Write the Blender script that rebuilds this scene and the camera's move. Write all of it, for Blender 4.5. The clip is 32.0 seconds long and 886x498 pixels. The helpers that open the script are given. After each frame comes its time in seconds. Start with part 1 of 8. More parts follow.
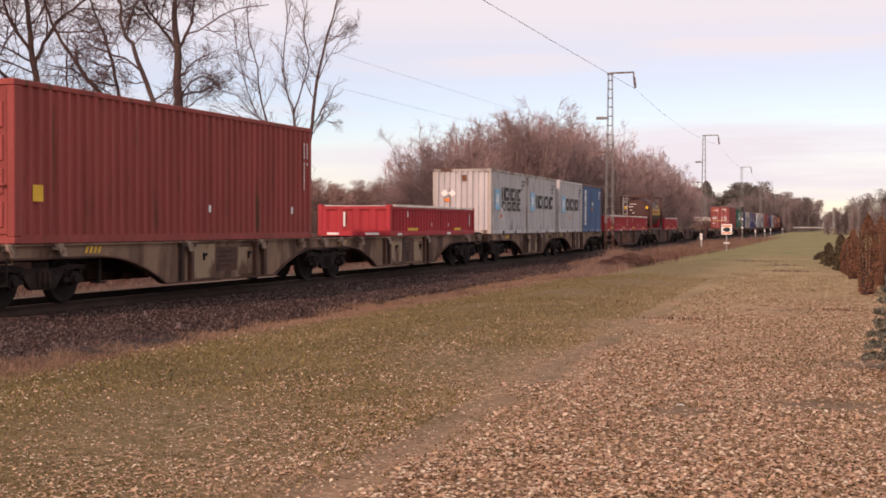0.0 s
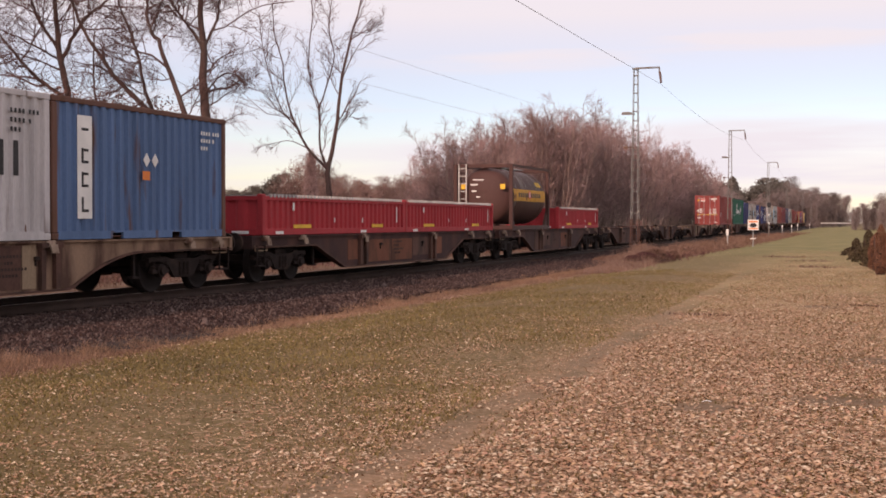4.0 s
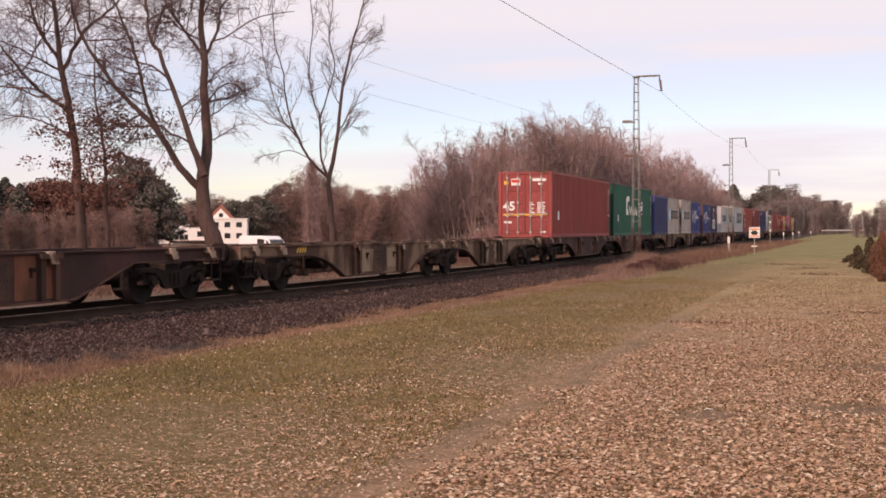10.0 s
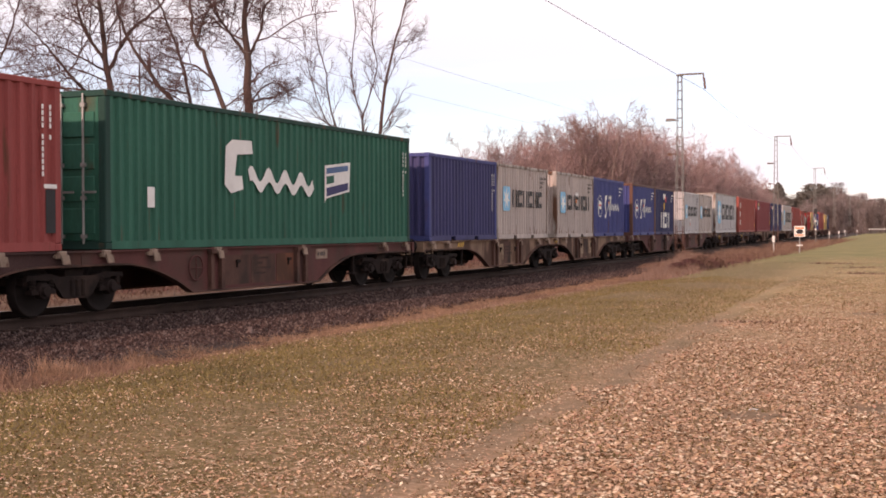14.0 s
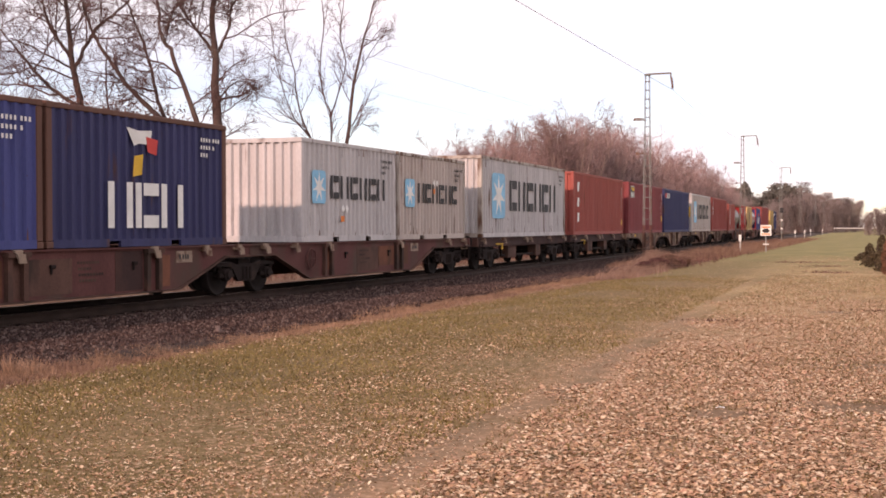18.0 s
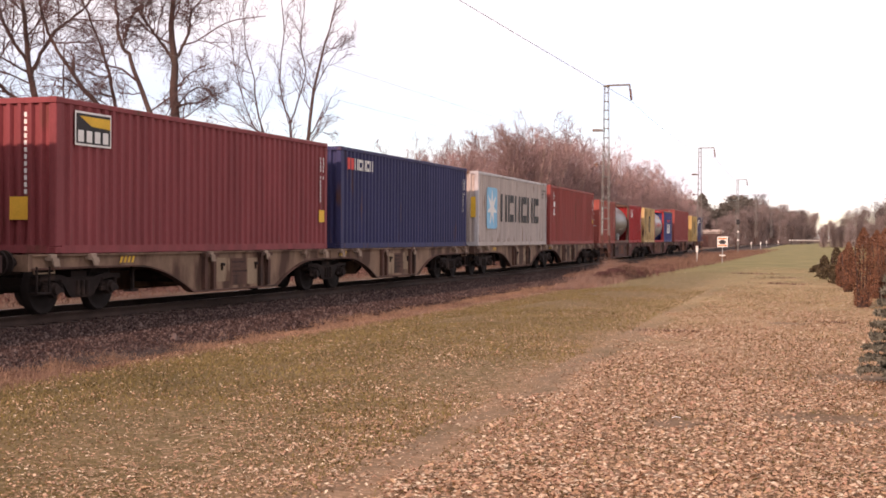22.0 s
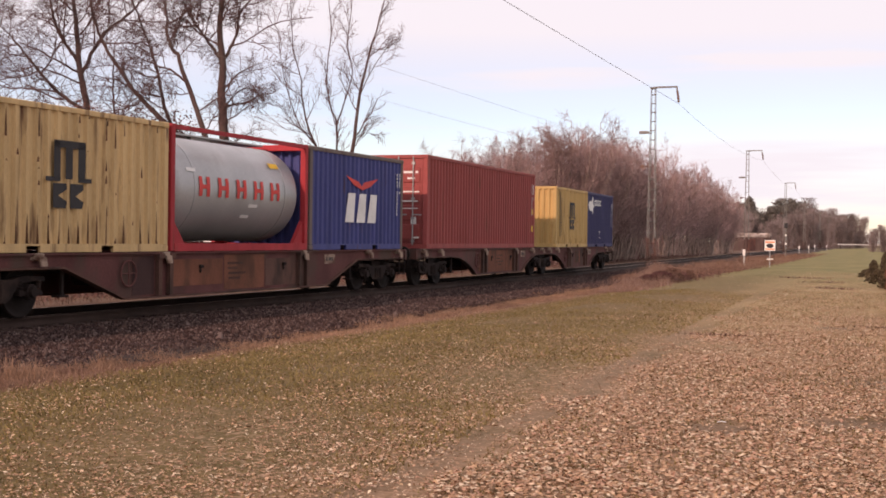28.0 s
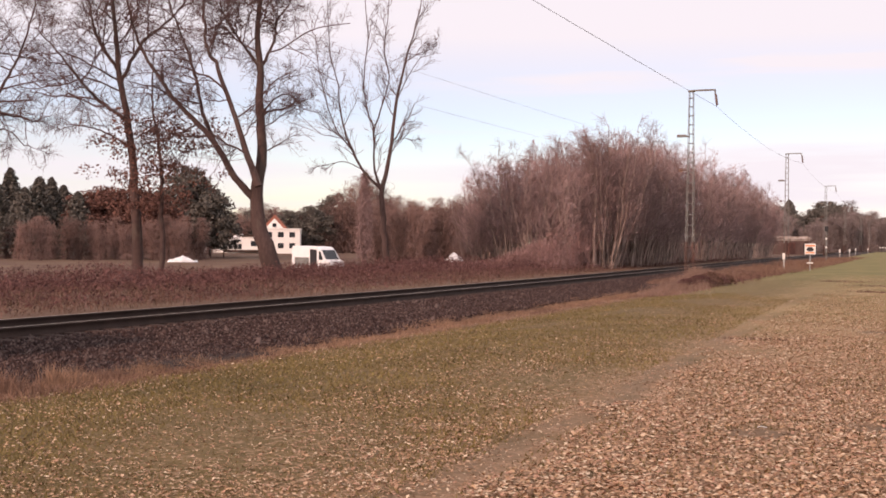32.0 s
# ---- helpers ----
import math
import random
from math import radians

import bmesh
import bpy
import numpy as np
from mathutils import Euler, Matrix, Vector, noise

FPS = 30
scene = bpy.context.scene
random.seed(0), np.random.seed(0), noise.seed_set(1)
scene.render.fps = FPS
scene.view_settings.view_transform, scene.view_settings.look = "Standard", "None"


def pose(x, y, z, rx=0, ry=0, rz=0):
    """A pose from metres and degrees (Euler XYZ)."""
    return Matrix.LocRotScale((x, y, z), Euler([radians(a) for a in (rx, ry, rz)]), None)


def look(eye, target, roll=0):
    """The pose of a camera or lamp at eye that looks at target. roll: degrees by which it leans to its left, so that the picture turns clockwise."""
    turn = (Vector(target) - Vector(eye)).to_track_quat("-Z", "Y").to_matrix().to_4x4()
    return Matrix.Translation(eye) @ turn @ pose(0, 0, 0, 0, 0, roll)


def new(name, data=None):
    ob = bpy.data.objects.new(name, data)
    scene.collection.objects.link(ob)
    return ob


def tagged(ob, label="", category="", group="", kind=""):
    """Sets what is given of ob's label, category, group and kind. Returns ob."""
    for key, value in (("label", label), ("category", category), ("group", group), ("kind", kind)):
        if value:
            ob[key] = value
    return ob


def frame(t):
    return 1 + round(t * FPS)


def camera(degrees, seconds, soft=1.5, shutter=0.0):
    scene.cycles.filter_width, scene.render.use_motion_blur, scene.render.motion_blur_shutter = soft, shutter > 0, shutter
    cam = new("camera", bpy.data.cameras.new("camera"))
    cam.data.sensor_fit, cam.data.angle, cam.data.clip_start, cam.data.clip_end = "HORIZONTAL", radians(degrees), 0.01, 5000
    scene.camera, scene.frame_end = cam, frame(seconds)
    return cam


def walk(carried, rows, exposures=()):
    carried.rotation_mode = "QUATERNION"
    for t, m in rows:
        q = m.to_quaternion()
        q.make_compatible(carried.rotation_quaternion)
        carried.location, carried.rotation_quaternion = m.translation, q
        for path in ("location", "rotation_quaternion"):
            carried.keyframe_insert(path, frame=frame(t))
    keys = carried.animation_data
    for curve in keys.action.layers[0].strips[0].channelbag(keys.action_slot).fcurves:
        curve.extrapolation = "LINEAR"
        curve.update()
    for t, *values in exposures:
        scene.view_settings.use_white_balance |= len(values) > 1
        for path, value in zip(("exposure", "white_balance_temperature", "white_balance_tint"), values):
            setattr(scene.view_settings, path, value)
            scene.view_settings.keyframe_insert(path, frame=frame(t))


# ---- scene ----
cam = camera(38.73, 32.0, 1.75)
EYE = (0.0, 0.0, 1.7)


def aim(yaw, pitch, roll):
    """The pose of the hand-held camera: degrees to the left of the track's heading, up, and lean."""
    return Matrix.Translation(EYE) @ pose(0, 0, 0, 0, 0, yaw) @ pose(0, 0, 0, 90 + pitch) @ pose(0, 0, 0, 0, 0, roll)


PATH = [
    (0, 20.47, -1.11, 0.18), (0.5, 20.53, -0.94, -0.24), (1, 21.38, -1.37, -0.32), (1.5, 22.20, -1.72, -0.21),
    (2, 22.13, -1.10, 0.05), (2.5, 22.13, -1.12, 0.28), (3, 21.93, -1.25, 0.39), (3.5, 21.75, -1.35, 0.29),
    (4, 21.61, -1.30, 0.12), (4.5, 21.30, -1.36, -0.13), (6.5, 21.03, -1.31, -0.41), (7, 21.11, -1.20, -0.35),
    (7.5, 20.70, -1.16, -0.37), (8, 20.56, -1.13, -0.48), (8.5, 20.01, -1.06, -0.22), (9, 20.39, -1.13, -0.13),
    (9.5, 21.33, -1.07, -0.20), (10, 21.67, -0.89, -0.15), (10.5, 22.09, -0.85, -0.18), (11, 22.51, -0.84, -0.16),
    (11.5, 23.61, -0.99, -0.35), (12, 24.13, -0.96, -0.31), (12.5, 24.24, -0.94, -0.29), (13, 24.29, -0.60, -0.33),
    (13.5, 23.81, -0.81, -0.04), (14, 23.59, -0.93, -0.17), (14.5, 22.83, -1.10, -0.19), (16.5, 22.15, -1.17, -0.30),
    (17, 22.14, -1.21, -0.14), (17.5, 22.12, -1.15, -0.23), (18, 22.16, -0.99, -0.12), (18.5, 22.11, -0.70, -0.05),
    (19, 22.17, -0.74, 0.10), (19.5, 21.71, -0.85, 0.12), (20, 20.82, -0.69, 0.26), (20.5, 21.08, -0.73, 0.15),
    (21, 20.69, -0.73, 0.22), (21.5, 20.46, -0.54, 0.20), (22, 20.29, -0.58, 0.35), (22.5, 20.31, -0.41, 0.51),
    (23, 20.36, -0.43, 0.59), (23.5, 20.77, -0.10, 0.91), (24, 20.86, -0.33, 0.89), (24.5, 21.00, -0.53, 0.80),
    (25, 21.45, -0.61, 0.78), (25.5, 22.04, -0.73, 0.73), (27.5, 22.23, -0.66, 0.86), (28, 22.33, -0.54, 0.78),
    (28.5, 22.22, -0.25, 0.88), (29, 22.42, -0.17, 0.70), (29.5, 22.96, -0.41, 0.57), (30, 24.06, -0.46, 0.44),
    (30.5, 24.46, -0.43, 0.42), (31, 24.41, -0.46, 0.38), (31.5, 24.26, -0.40, 0.47), (32, 24.03, -0.34, 0.56),]
walk(cam, [(t, aim(a, b, c)) for t, a, b, c in PATH], exposures=[(t, e, 7400, 37) for t, e in ((0.0, 0.18), (9.0, 0.2), (12.0, 0.22), (13.0, 0.3), (14.0, 0.5), (17.0, 0.55), (19.0, 0.58), (23.0, 0.58), (24.0, 0.38), (25.0, 0.26), (28.0, 0.3), (32.0, 0.3))])

# ---- daylight ----
SUN_TO = Vector((-0.16, -1.0, 0.46)).normalized()
world = bpy.data.worlds.new("sky")
scene.world = world
world.use_nodes = True
wn, wl = world.node_tree.nodes, world.node_tree.links
wn.clear()
w_out, w_bg = wn.new("ShaderNodeOutputWorld"), wn.new("ShaderNodeBackground")
sky = wn.new("ShaderNodeTexSky")
sky.sky_type, sky.sun_disc = "NISHITA", False
sky.sun_elevation = math.asin(SUN_TO.z)
sky.sun_rotation = math.atan2(SUN_TO.x, SUN_TO.y)
sky.air_density, sky.dust_density, sky.ozone_density = 1.0, 0.4, 2.0
w_co, w_map = wn.new("ShaderNodeTexCoord"), wn.new("ShaderNodeMapping")
w_map.inputs["Scale"].default_value = (1.1, 1.1, 13.0)
w_noise = wn.new("ShaderNodeTexNoise")
w_noise.inputs["Scale"].default_value, w_noise.inputs["Detail"].default_value = 1.6, 5.0
w_noise.inputs["Roughness"].default_value = 0.52
w_ramp = wn.new("ShaderNodeValToRGB")
w_ramp.color_ramp.elements[0].position, w_ramp.color_ramp.elements[1].position = 0.46, 0.65
w_mix = wn.new("ShaderNodeMix")
w_mix.data_type = "RGBA"
w_mix.inputs[7].default_value = (6.5, 7.57, 7.95, 1)
wl.new(w_co.outputs["Generated"], w_map.inputs["Vector"])
wl.new(w_map.outputs["Vector"], w_noise.inputs["Vector"])
wl.new(w_noise.outputs["Fac"], w_ramp.inputs["Fac"])
w_sep, w_high, w_max = wn.new("ShaderNodeSeparateXYZ"), wn.new("ShaderNodeMapRange"), wn.new("ShaderNodeMath")
w_high.inputs["From Min"].default_value, w_high.inputs["From Max"].default_value = 0.085, 0.16
w_max.operation = "MAXIMUM"
wl.new(w_co.outputs["Generated"], w_sep.inputs[0])
wl.new(w_sep.outputs["Z"], w_high.inputs["Value"])
wl.new(w_ramp.outputs["Color"], w_max.inputs[0])
wl.new(w_high.outputs["Result"], w_max.inputs[1])
wl.new(w_max.outputs[0], w_mix.inputs[0])
w_lift = wn.new("ShaderNodeMix")
w_lift.data_type, w_lift.blend_type = "RGBA", "MULTIPLY"
w_lift.inputs[0].default_value, w_lift.inputs[7].default_value = 1.0, (1.06, 1.17, 1.24, 1)
wl.new(sky.outputs["Color"], w_lift.inputs[6])
wl.new(w_lift.outputs[2], w_mix.inputs[6])
wl.new(w_mix.outputs[2], w_bg.inputs["Color"])
w_bg.inputs["Strength"].default_value = 0.1
wl.new(w_bg.outputs["Background"], w_out.inputs["Surface"])

sun = new("sun", bpy.data.lights.new("sun", "SUN"))
sun.data.energy, sun.data.angle, sun.data.color = 2.43, radians(1.5), (1.0, 0.825, 0.66)
sun.matrix_world = look((0, 0, 60), Vector((0, 0, 60)) - SUN_TO)


# ---- materials ----
def material(name, rgb, rough=0.7, metal=0.0, vary=0.25, scale=3.0, stain=None, stain_at=(0.6, 0.75), stain_scale=1.2, stretch=(1, 1, 1),
             bump=0.1, grain=40.0, island=0.0, random_tone=0.0, world_space=False):
    """A surface with grain, patchy tone and, where stain is given, blotches of a second colour."""
    m = bpy.data.materials.new(name)
    m.use_nodes = True
    n, l = m.node_tree.nodes, m.node_tree.links
    p = n["Principled BSDF"]
    p.inputs["Roughness"].default_value, p.inputs["Metallic"].default_value = rough, metal
    if metal < 0.5 and rough > 0.5:
        p.inputs["Specular IOR Level"].default_value = 0.18
    co = n.new("ShaderNodeTexCoord")
    mp = n.new("ShaderNodeMapping")
    mp.inputs["Scale"].default_value = stretch
    if world_space:
        l.new(n.new("ShaderNodeNewGeometry").outputs["Position"], mp.inputs["Vector"])
    else:
        info = n.new("ShaderNodeObjectInfo")
        add = n.new("ShaderNodeVectorMath")
        mul = n.new("ShaderNodeMath")
        mul.operation, mul.inputs[1].default_value = "MULTIPLY", 37.0
        l.new(info.outputs["Random"], mul.inputs[0])
        l.new(co.outputs["Object"], add.inputs[0])
        l.new(mul.outputs[0], add.inputs[1])
        l.new(add.outputs[0], mp.inputs["Vector"])

    def noise_at(s, detail=4.0):
        t = n.new("ShaderNodeTexNoise")
        t.inputs["Scale"].default_value, t.inputs["Detail"].default_value = s, detail
        l.new(mp.outputs["Vector"], t.inputs["Vector"])
        return t.outputs["Fac"]

    def toned(col, fac, amount):
        h = n.new("ShaderNodeHueSaturation")
        r = n.new("ShaderNodeMapRange")
        r.inputs["From Min"].default_value, r.inputs["From Max"].default_value = 0.25, 0.75
        r.inputs["To Min"].default_value, r.inputs["To Max"].default_value = 1 - amount, 1 + amount
        l.new(fac, r.inputs["Value"])
        l.new(r.outputs["Result"], h.inputs["Value"])
        l.new(col, h.inputs["Color"])
        return h.outputs["Color"]

    c = n.new("ShaderNodeRGB")
    c.outputs[0].default_value = (*rgb, 1)
    col = toned(c.outputs[0], noise_at(scale), vary)
    col = toned(col, noise_at(grain, 2.0), vary * 0.6)
    if stain:
        ramp = n.new("ShaderNodeValToRGB")
        ramp.color_ramp.elements[0].position, ramp.color_ramp.elements[1].position = stain_at
        l.new(noise_at(stain_scale, 6.0), ramp.inputs["Fac"])
        mix = n.new("ShaderNodeMix")
        mix.data_type = "RGBA"
        mix.inputs[7].default_value = (*stain, 1)
        l.new(ramp.outputs["Color"], mix.inputs[0])
        l.new(col, mix.inputs[6])
        col = mix.outputs[2]
    if island:
        g = n.new("ShaderNodeNewGeometry")
        r = n.new("ShaderNodeMapRange")
        r.inputs["To Min"].default_value, r.inputs["To Max"].default_value = 0.2, 0.8
        l.new(g.outputs["Random Per Island"], r.inputs["Value"])
        col = toned(col, r.outputs["Result"], island)
    if random_tone:
        o = n.new("ShaderNodeObjectInfo")
        col = toned(col, o.outputs["Random"], random_tone)
    l.new(col, p.inputs["Base Color"])
    if bump:
        b = n.new("ShaderNodeBump")
        b.inputs["Strength"].default_value, b.inputs["Distance"].default_value = bump, 0.02
        l.new(noise_at(grain * 0.7, 3.0), b.inputs["Height"])
        l.new(b.outputs["Normal"], p.inputs["Normal"])
    return m


def tones(name, colours, rough=0.9):
    """Loose pieces in one mesh, each of one of several tones."""
    m = bpy.data.materials.new(name)
    m.use_nodes = True
    n, l = m.node_tree.nodes, m.node_tree.links
    p = n["Principled BSDF"]
    p.inputs["Roughness"].default_value, p.inputs["Specular IOR Level"].default_value = rough, 0.15
    ramp, fine, hue = n.new("ShaderNodeValToRGB"), n.new("ShaderNodeTexNoise"), n.new("ShaderNodeHueSaturation")
    ramp.color_ramp.interpolation = "CONSTANT"
    for i, c in enumerate(colours):
        e = ramp.color_ramp.elements[i] if i < 2 else ramp.color_ramp.elements.new(i / len(colours))
        e.position, e.color = i / len(colours), (*c, 1)
    geo, span = n.new("ShaderNodeNewGeometry"), n.new("ShaderNodeMapRange")
    fine.inputs["Scale"].default_value = 30.0
    span.inputs["To Min"].default_value, span.inputs["To Max"].default_value = 0.7, 1.3
    l.new(geo.outputs["Random Per Island"], ramp.inputs["Fac"])
    l.new(geo.outputs["Position"], fine.inputs["Vector"])
    l.new(fine.outputs["Fac"], span.inputs["Value"])
    l.new(span.outputs["Result"], hue.inputs["Value"])
    l.new(ramp.outputs["Color"], hue.inputs["Color"])
    l.new(hue.outputs["Color"], p.inputs["Base Color"])
    return m


RUST = (0.11, 0.05, 0.03)
PAINTS = {}


def paint(name, rgb, wear=0.5):
    """Weathered container paint: tall streaks, faded patches and rust spots."""
    key = (name, round(wear, 2))
    if key not in PAINTS:
        PAINTS[key] = material("paint_" + name, rgb, 0.62, 0.0, 0.2, 0.9, RUST, (0.66 - 0.09 * wear, 0.80 - 0.09 * wear), 1.7,
                               (1.0, 2.8, 0.32), 0.05, 30.0)
    return PAINTS[key]


M_STEEL = material("wagon_steel", (0.05, 0.033, 0.027), 0.8, 0.2, 0.35, 1.3, (0.10, 0.06, 0.045), (0.5, 0.66), 0.8, (1, 1, 1), 0.15)
M_TAN = material("wagon_tan", (0.235, 0.146, 0.1), 0.8, 0.0, 0.25, 1.2, (0.085, 0.044, 0.032), (0.43, 0.57), 1.1, (1, 1.3, 0.45), 0.12)
M_RUSTPATCH = material("wagon_rust_patch", (0.17, 0.075, 0.042), 0.8, 0.0, 0.25, 1.5, (0.08, 0.045, 0.033), (0.52, 0.62), 1.6, (1, 1, 0.5), 0.1)
M_PATCH = material("wagon_pale_patch", (0.30, 0.21, 0.14), 0.8, 0.0, 0.2, 1.5, (0.13, 0.07, 0.045), (0.52, 0.62), 1.6, (1, 1, 0.5), 0.1)
M_RUSTY = material("wagon_rusty", (0.112, 0.042, 0.038), 0.8, 0.0, 0.28, 1.1, (0.085, 0.05, 0.04), (0.5, 0.66), 0.9, (1, 1, 0.6), 0.12)
M_DARK = material("wagon_dark", (0.053, 0.027, 0.025), 0.8, 0.0, 0.3, 1.1, (0.085, 0.038, 0.03), (0.50, 0.64), 0.9, (1, 1, 0.6), 0.12)
M_RIB = material("wagon_rib_rust", (0.105, 0.052, 0.04), 0.8, 0.0, 0.3, 1.4, (0.05, 0.03, 0.024), (0.48, 0.62), 1.5, (1, 1, 0.5), 0.12)
M_ORANGERUST = material("wagon_orange_rust", (0.175, 0.067, 0.041), 0.85, 0.0, 0.3, 1.2, (0.09, 0.042, 0.028), (0.46, 0.62), 1.3, (1, 1, 0.6), 0.12)
M_STREAK = material("rust_streak", (0.13, 0.058, 0.032), 0.9, 0.0, 0.35, 6.0, (0.07, 0.035, 0.022), (0.5, 0.65), 4.0)
M_FLAP = material("flap_paint", (0.30, 0.215, 0.165), 0.8, 0.0, 0.3, 3.0, (0.12, 0.06, 0.042), (0.5, 0.65), 4.0)
M_BOGIE = material("bogie_grime", (0.02, 0.0125, 0.011), 0.85, 0.0, 0.35, 3.0, (0.05, 0.031, 0.024), (0.55, 0.7), 2.0)
M_WHEEL = material("wheel_steel", (0.016, 0.011, 0.01), 0.8, 0.0, 0.3, 3.0)
M_RAIL = material("rail_rust", (0.04, 0.024, 0.019), 0.8, 0.0, 0.3, 2.0)
M_RAILTOP = material("rail_polished", (0.42, 0.32, 0.26), 0.5, 1.0, 0.1, 2.0, bump=0.02)
M_SLEEPER = material("sleeper_wood", (0.055, 0.034, 0.027), 0.9, 0.0, 0.25, 3.0)
M_WHITE = material("marking_white", (0.72, 0.70, 0.67), 0.6, 0.0, 0.12, 2.0, bump=0.0)
M_BLACK = material("marking_black", (0.035, 0.033, 0.035), 0.6, 0.0, 0.2, 2.0, bump=0.0)
M_YELLOW = material("marking_yellow", (0.72, 0.42, 0.05), 0.6, 0.0, 0.15, 2.0, bump=0.0)
M_OCHRE = material("band_ochre", (0.55, 0.27, 0.045), 0.7, 0.0, 0.2, 2.0, (0.2, 0.09, 0.04), (0.55, 0.7), 2.0, bump=0.0)
M_SKYBLUE = material("marking_light_blue", (0.20, 0.47, 0.66), 0.6, 0.0, 0.15, 2.0, bump=0.0)
M_REDMARK = material("marking_red", (0.62, 0.07, 0.06), 0.6, 0.0, 0.15, 2.0, bump=0.0)
M_ORANGE = material("marking_orange", (0.75, 0.22, 0.06), 0.6, 0.0, 0.15, 2.0, bump=0.0)
M_GALV = material("galvanised_steel", (0.36, 0.36, 0.35), 0.5, 0.7, 0.2, 2.0)
M_MAST = material("mast_steel", (0.20, 0.20, 0.19), 0.7, 0.3, 0.25, 1.5, (0.13, 0.08, 0.05), (0.55, 0.75), 1.0)
M_INSUL = material("insulator_glaze", (0.12, 0.05, 0.03), 0.3)
M_WIRE = material("wire_copper_dark", (0.16, 0.15, 0.145), 0.6, 0.5)
M_BARK = material("bark", (0.088, 0.056, 0.05), 0.95, 0.0, 0.35, 1.2, (0.11, 0.085, 0.07), (0.55, 0.75), 1.5, (1, 1, 0.3), 0.4, 12.0)
M_TWIG_DARK = material("twig_dark", (0.115, 0.07, 0.064), 0.95, 0.0, 0.3, 1.0, bump=0.0)
M_TWIG = material("twig_bark", (0.30, 0.2, 0.188), 0.95, 0.0, 0.3, 1.0, bump=0.0, random_tone=0.25)
M_TWIG_RED = material("twig_reddish", (0.325, 0.212, 0.2), 0.95, 0.0, 0.3, 0.6, bump=0.0, random_tone=0.3)
M_SAPLING = material("sapling_bark", (0.235, 0.135, 0.124), 0.95, 0.0, 0.3, 0.5, bump=0.0, island=0.35)
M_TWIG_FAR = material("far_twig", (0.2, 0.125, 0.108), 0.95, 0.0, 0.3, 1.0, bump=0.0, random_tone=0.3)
# Greyer copy of the far twigs: distance haze put into the colour.
M_TWIG_HAZED = material("grey_twig", (0.2, 0.155, 0.145), 0.95, 0.0, 0.3, 1.0, bump=0.0, random_tone=0.3)
M_BIRCH = material("pale_bark", (0.35, 0.255, 0.218), 0.95, 0.0, 0.4, 2.0, (0.10, 0.075, 0.06), (0.5, 0.65), 2.0, (1, 1, 0.4))
M_OAKLEAF = material("dry_oak_leaf", (0.155, 0.076, 0.06), 0.9, 0.0, 0.3, 2.0, bump=0.0, island=0.45)
# Lifted towards grey: the haze over the far conifers is in this colour.
M_NEEDLE = material("conifer_needles", (0.122, 0.11, 0.095), 0.9, 0.0, 0.35, 1.0, bump=0.0, island=0.4)
M_THUJA = material("dry_hedge_foliage", (0.19, 0.09, 0.055), 0.95, 0.0, 0.3, 2.0, bump=0.0, island=0.25)
M_JUNIPER = material("juniper_foliage", (0.085, 0.063, 0.037), 0.95, 0.0, 0.3, 2.0, bump=0.0, island=0.4)
M_LEAF = tones("fallen_leaf", ((0.533, 0.341, 0.220), (0.456, 0.268, 0.165), (0.589, 0.410, 0.279), (0.380, 0.221, 0.134), (0.485, 0.304, 0.175), (0.314, 0.184, 0.110), (0.646, 0.504, 0.359), (0.475, 0.263, 0.179)))
M_BLADE = material("grass_blade", (0.18, 0.134, 0.052), 0.9, 0.0, 0.3, 0.6, bump=0.0, island=0.4, world_space=True)
M_SPRUCE = material("blue_spruce_needles", (0.15, 0.143, 0.112), 0.95, 0.0, 0.3, 2.0, bump=0.0, island=0.4)
M_STRAW = material("verge_straw", (0.275, 0.168, 0.112), 0.95, 0.0, 0.25, 0.5, bump=0.0, island=0.4, world_space=True)
M_DRY = material("dry_grass", (0.2, 0.118, 0.085), 0.95, 0.0, 0.25, 0.5, bump=0.0, island=0.4, world_space=True)
M_CLUMP = material("dry_stalks", (0.24, 0.16, 0.132), 0.95, 0.0, 0.25, 0.5, bump=0.0, island=0.4, world_space=True)
M_BRAMBLE = material("bramble", (0.115, 0.055, 0.05), 0.95, 0.0, 0.3, 0.4, bump=0.0, island=0.45, world_space=True)
M_STONE = tones("ballast_stone", ((0.044, 0.024, 0.022), (0.073, 0.045, 0.039), (0.025, 0.014, 0.013), (0.102, 0.067, 0.058), (0.053, 0.029, 0.024), (0.035, 0.021, 0.019), (0.082, 0.049, 0.040), (0.031, 0.017, 0.015), (0.145, 0.102, 0.090)), 0.95)
M_ROUGH = material("rough_grass", (0.14, 0.08, 0.06), 0.95, 0.0, 0.35, 0.35, bump=0.0, island=0.45, world_space=True)
M_BALLAST = material("ballast_bed", (0.042, 0.028, 0.023), 0.95, 0.0, 0.35, 1.2, (0.06, 0.04, 0.032), (0.55, 0.7), 3.0, (1, 1, 1), 0.6, 16.0, world_space=True)
M_WALL = material("house_render", (0.78, 0.76, 0.72), 0.85, 0.0, 0.06, 1.0)
M_ROOF = material("roof_tiles", (0.30, 0.12, 0.085), 0.9, 0.0, 0.2, 1.0)
M_GLASS = material("window_glass_dark", (0.03, 0.035, 0.04), 0.1)
M_CARWHITE = material("van_paint", (0.80, 0.80, 0.80), 0.3, 0.0, 0.05, 1.0, bump=0.0)
M_SHEET = material("roof_sheet_grey", (0.42, 0.36, 0.33), 0.8, 0.0, 0.25, 1.0, (0.16, 0.11, 0.09), (0.5, 0.65), 1.2)
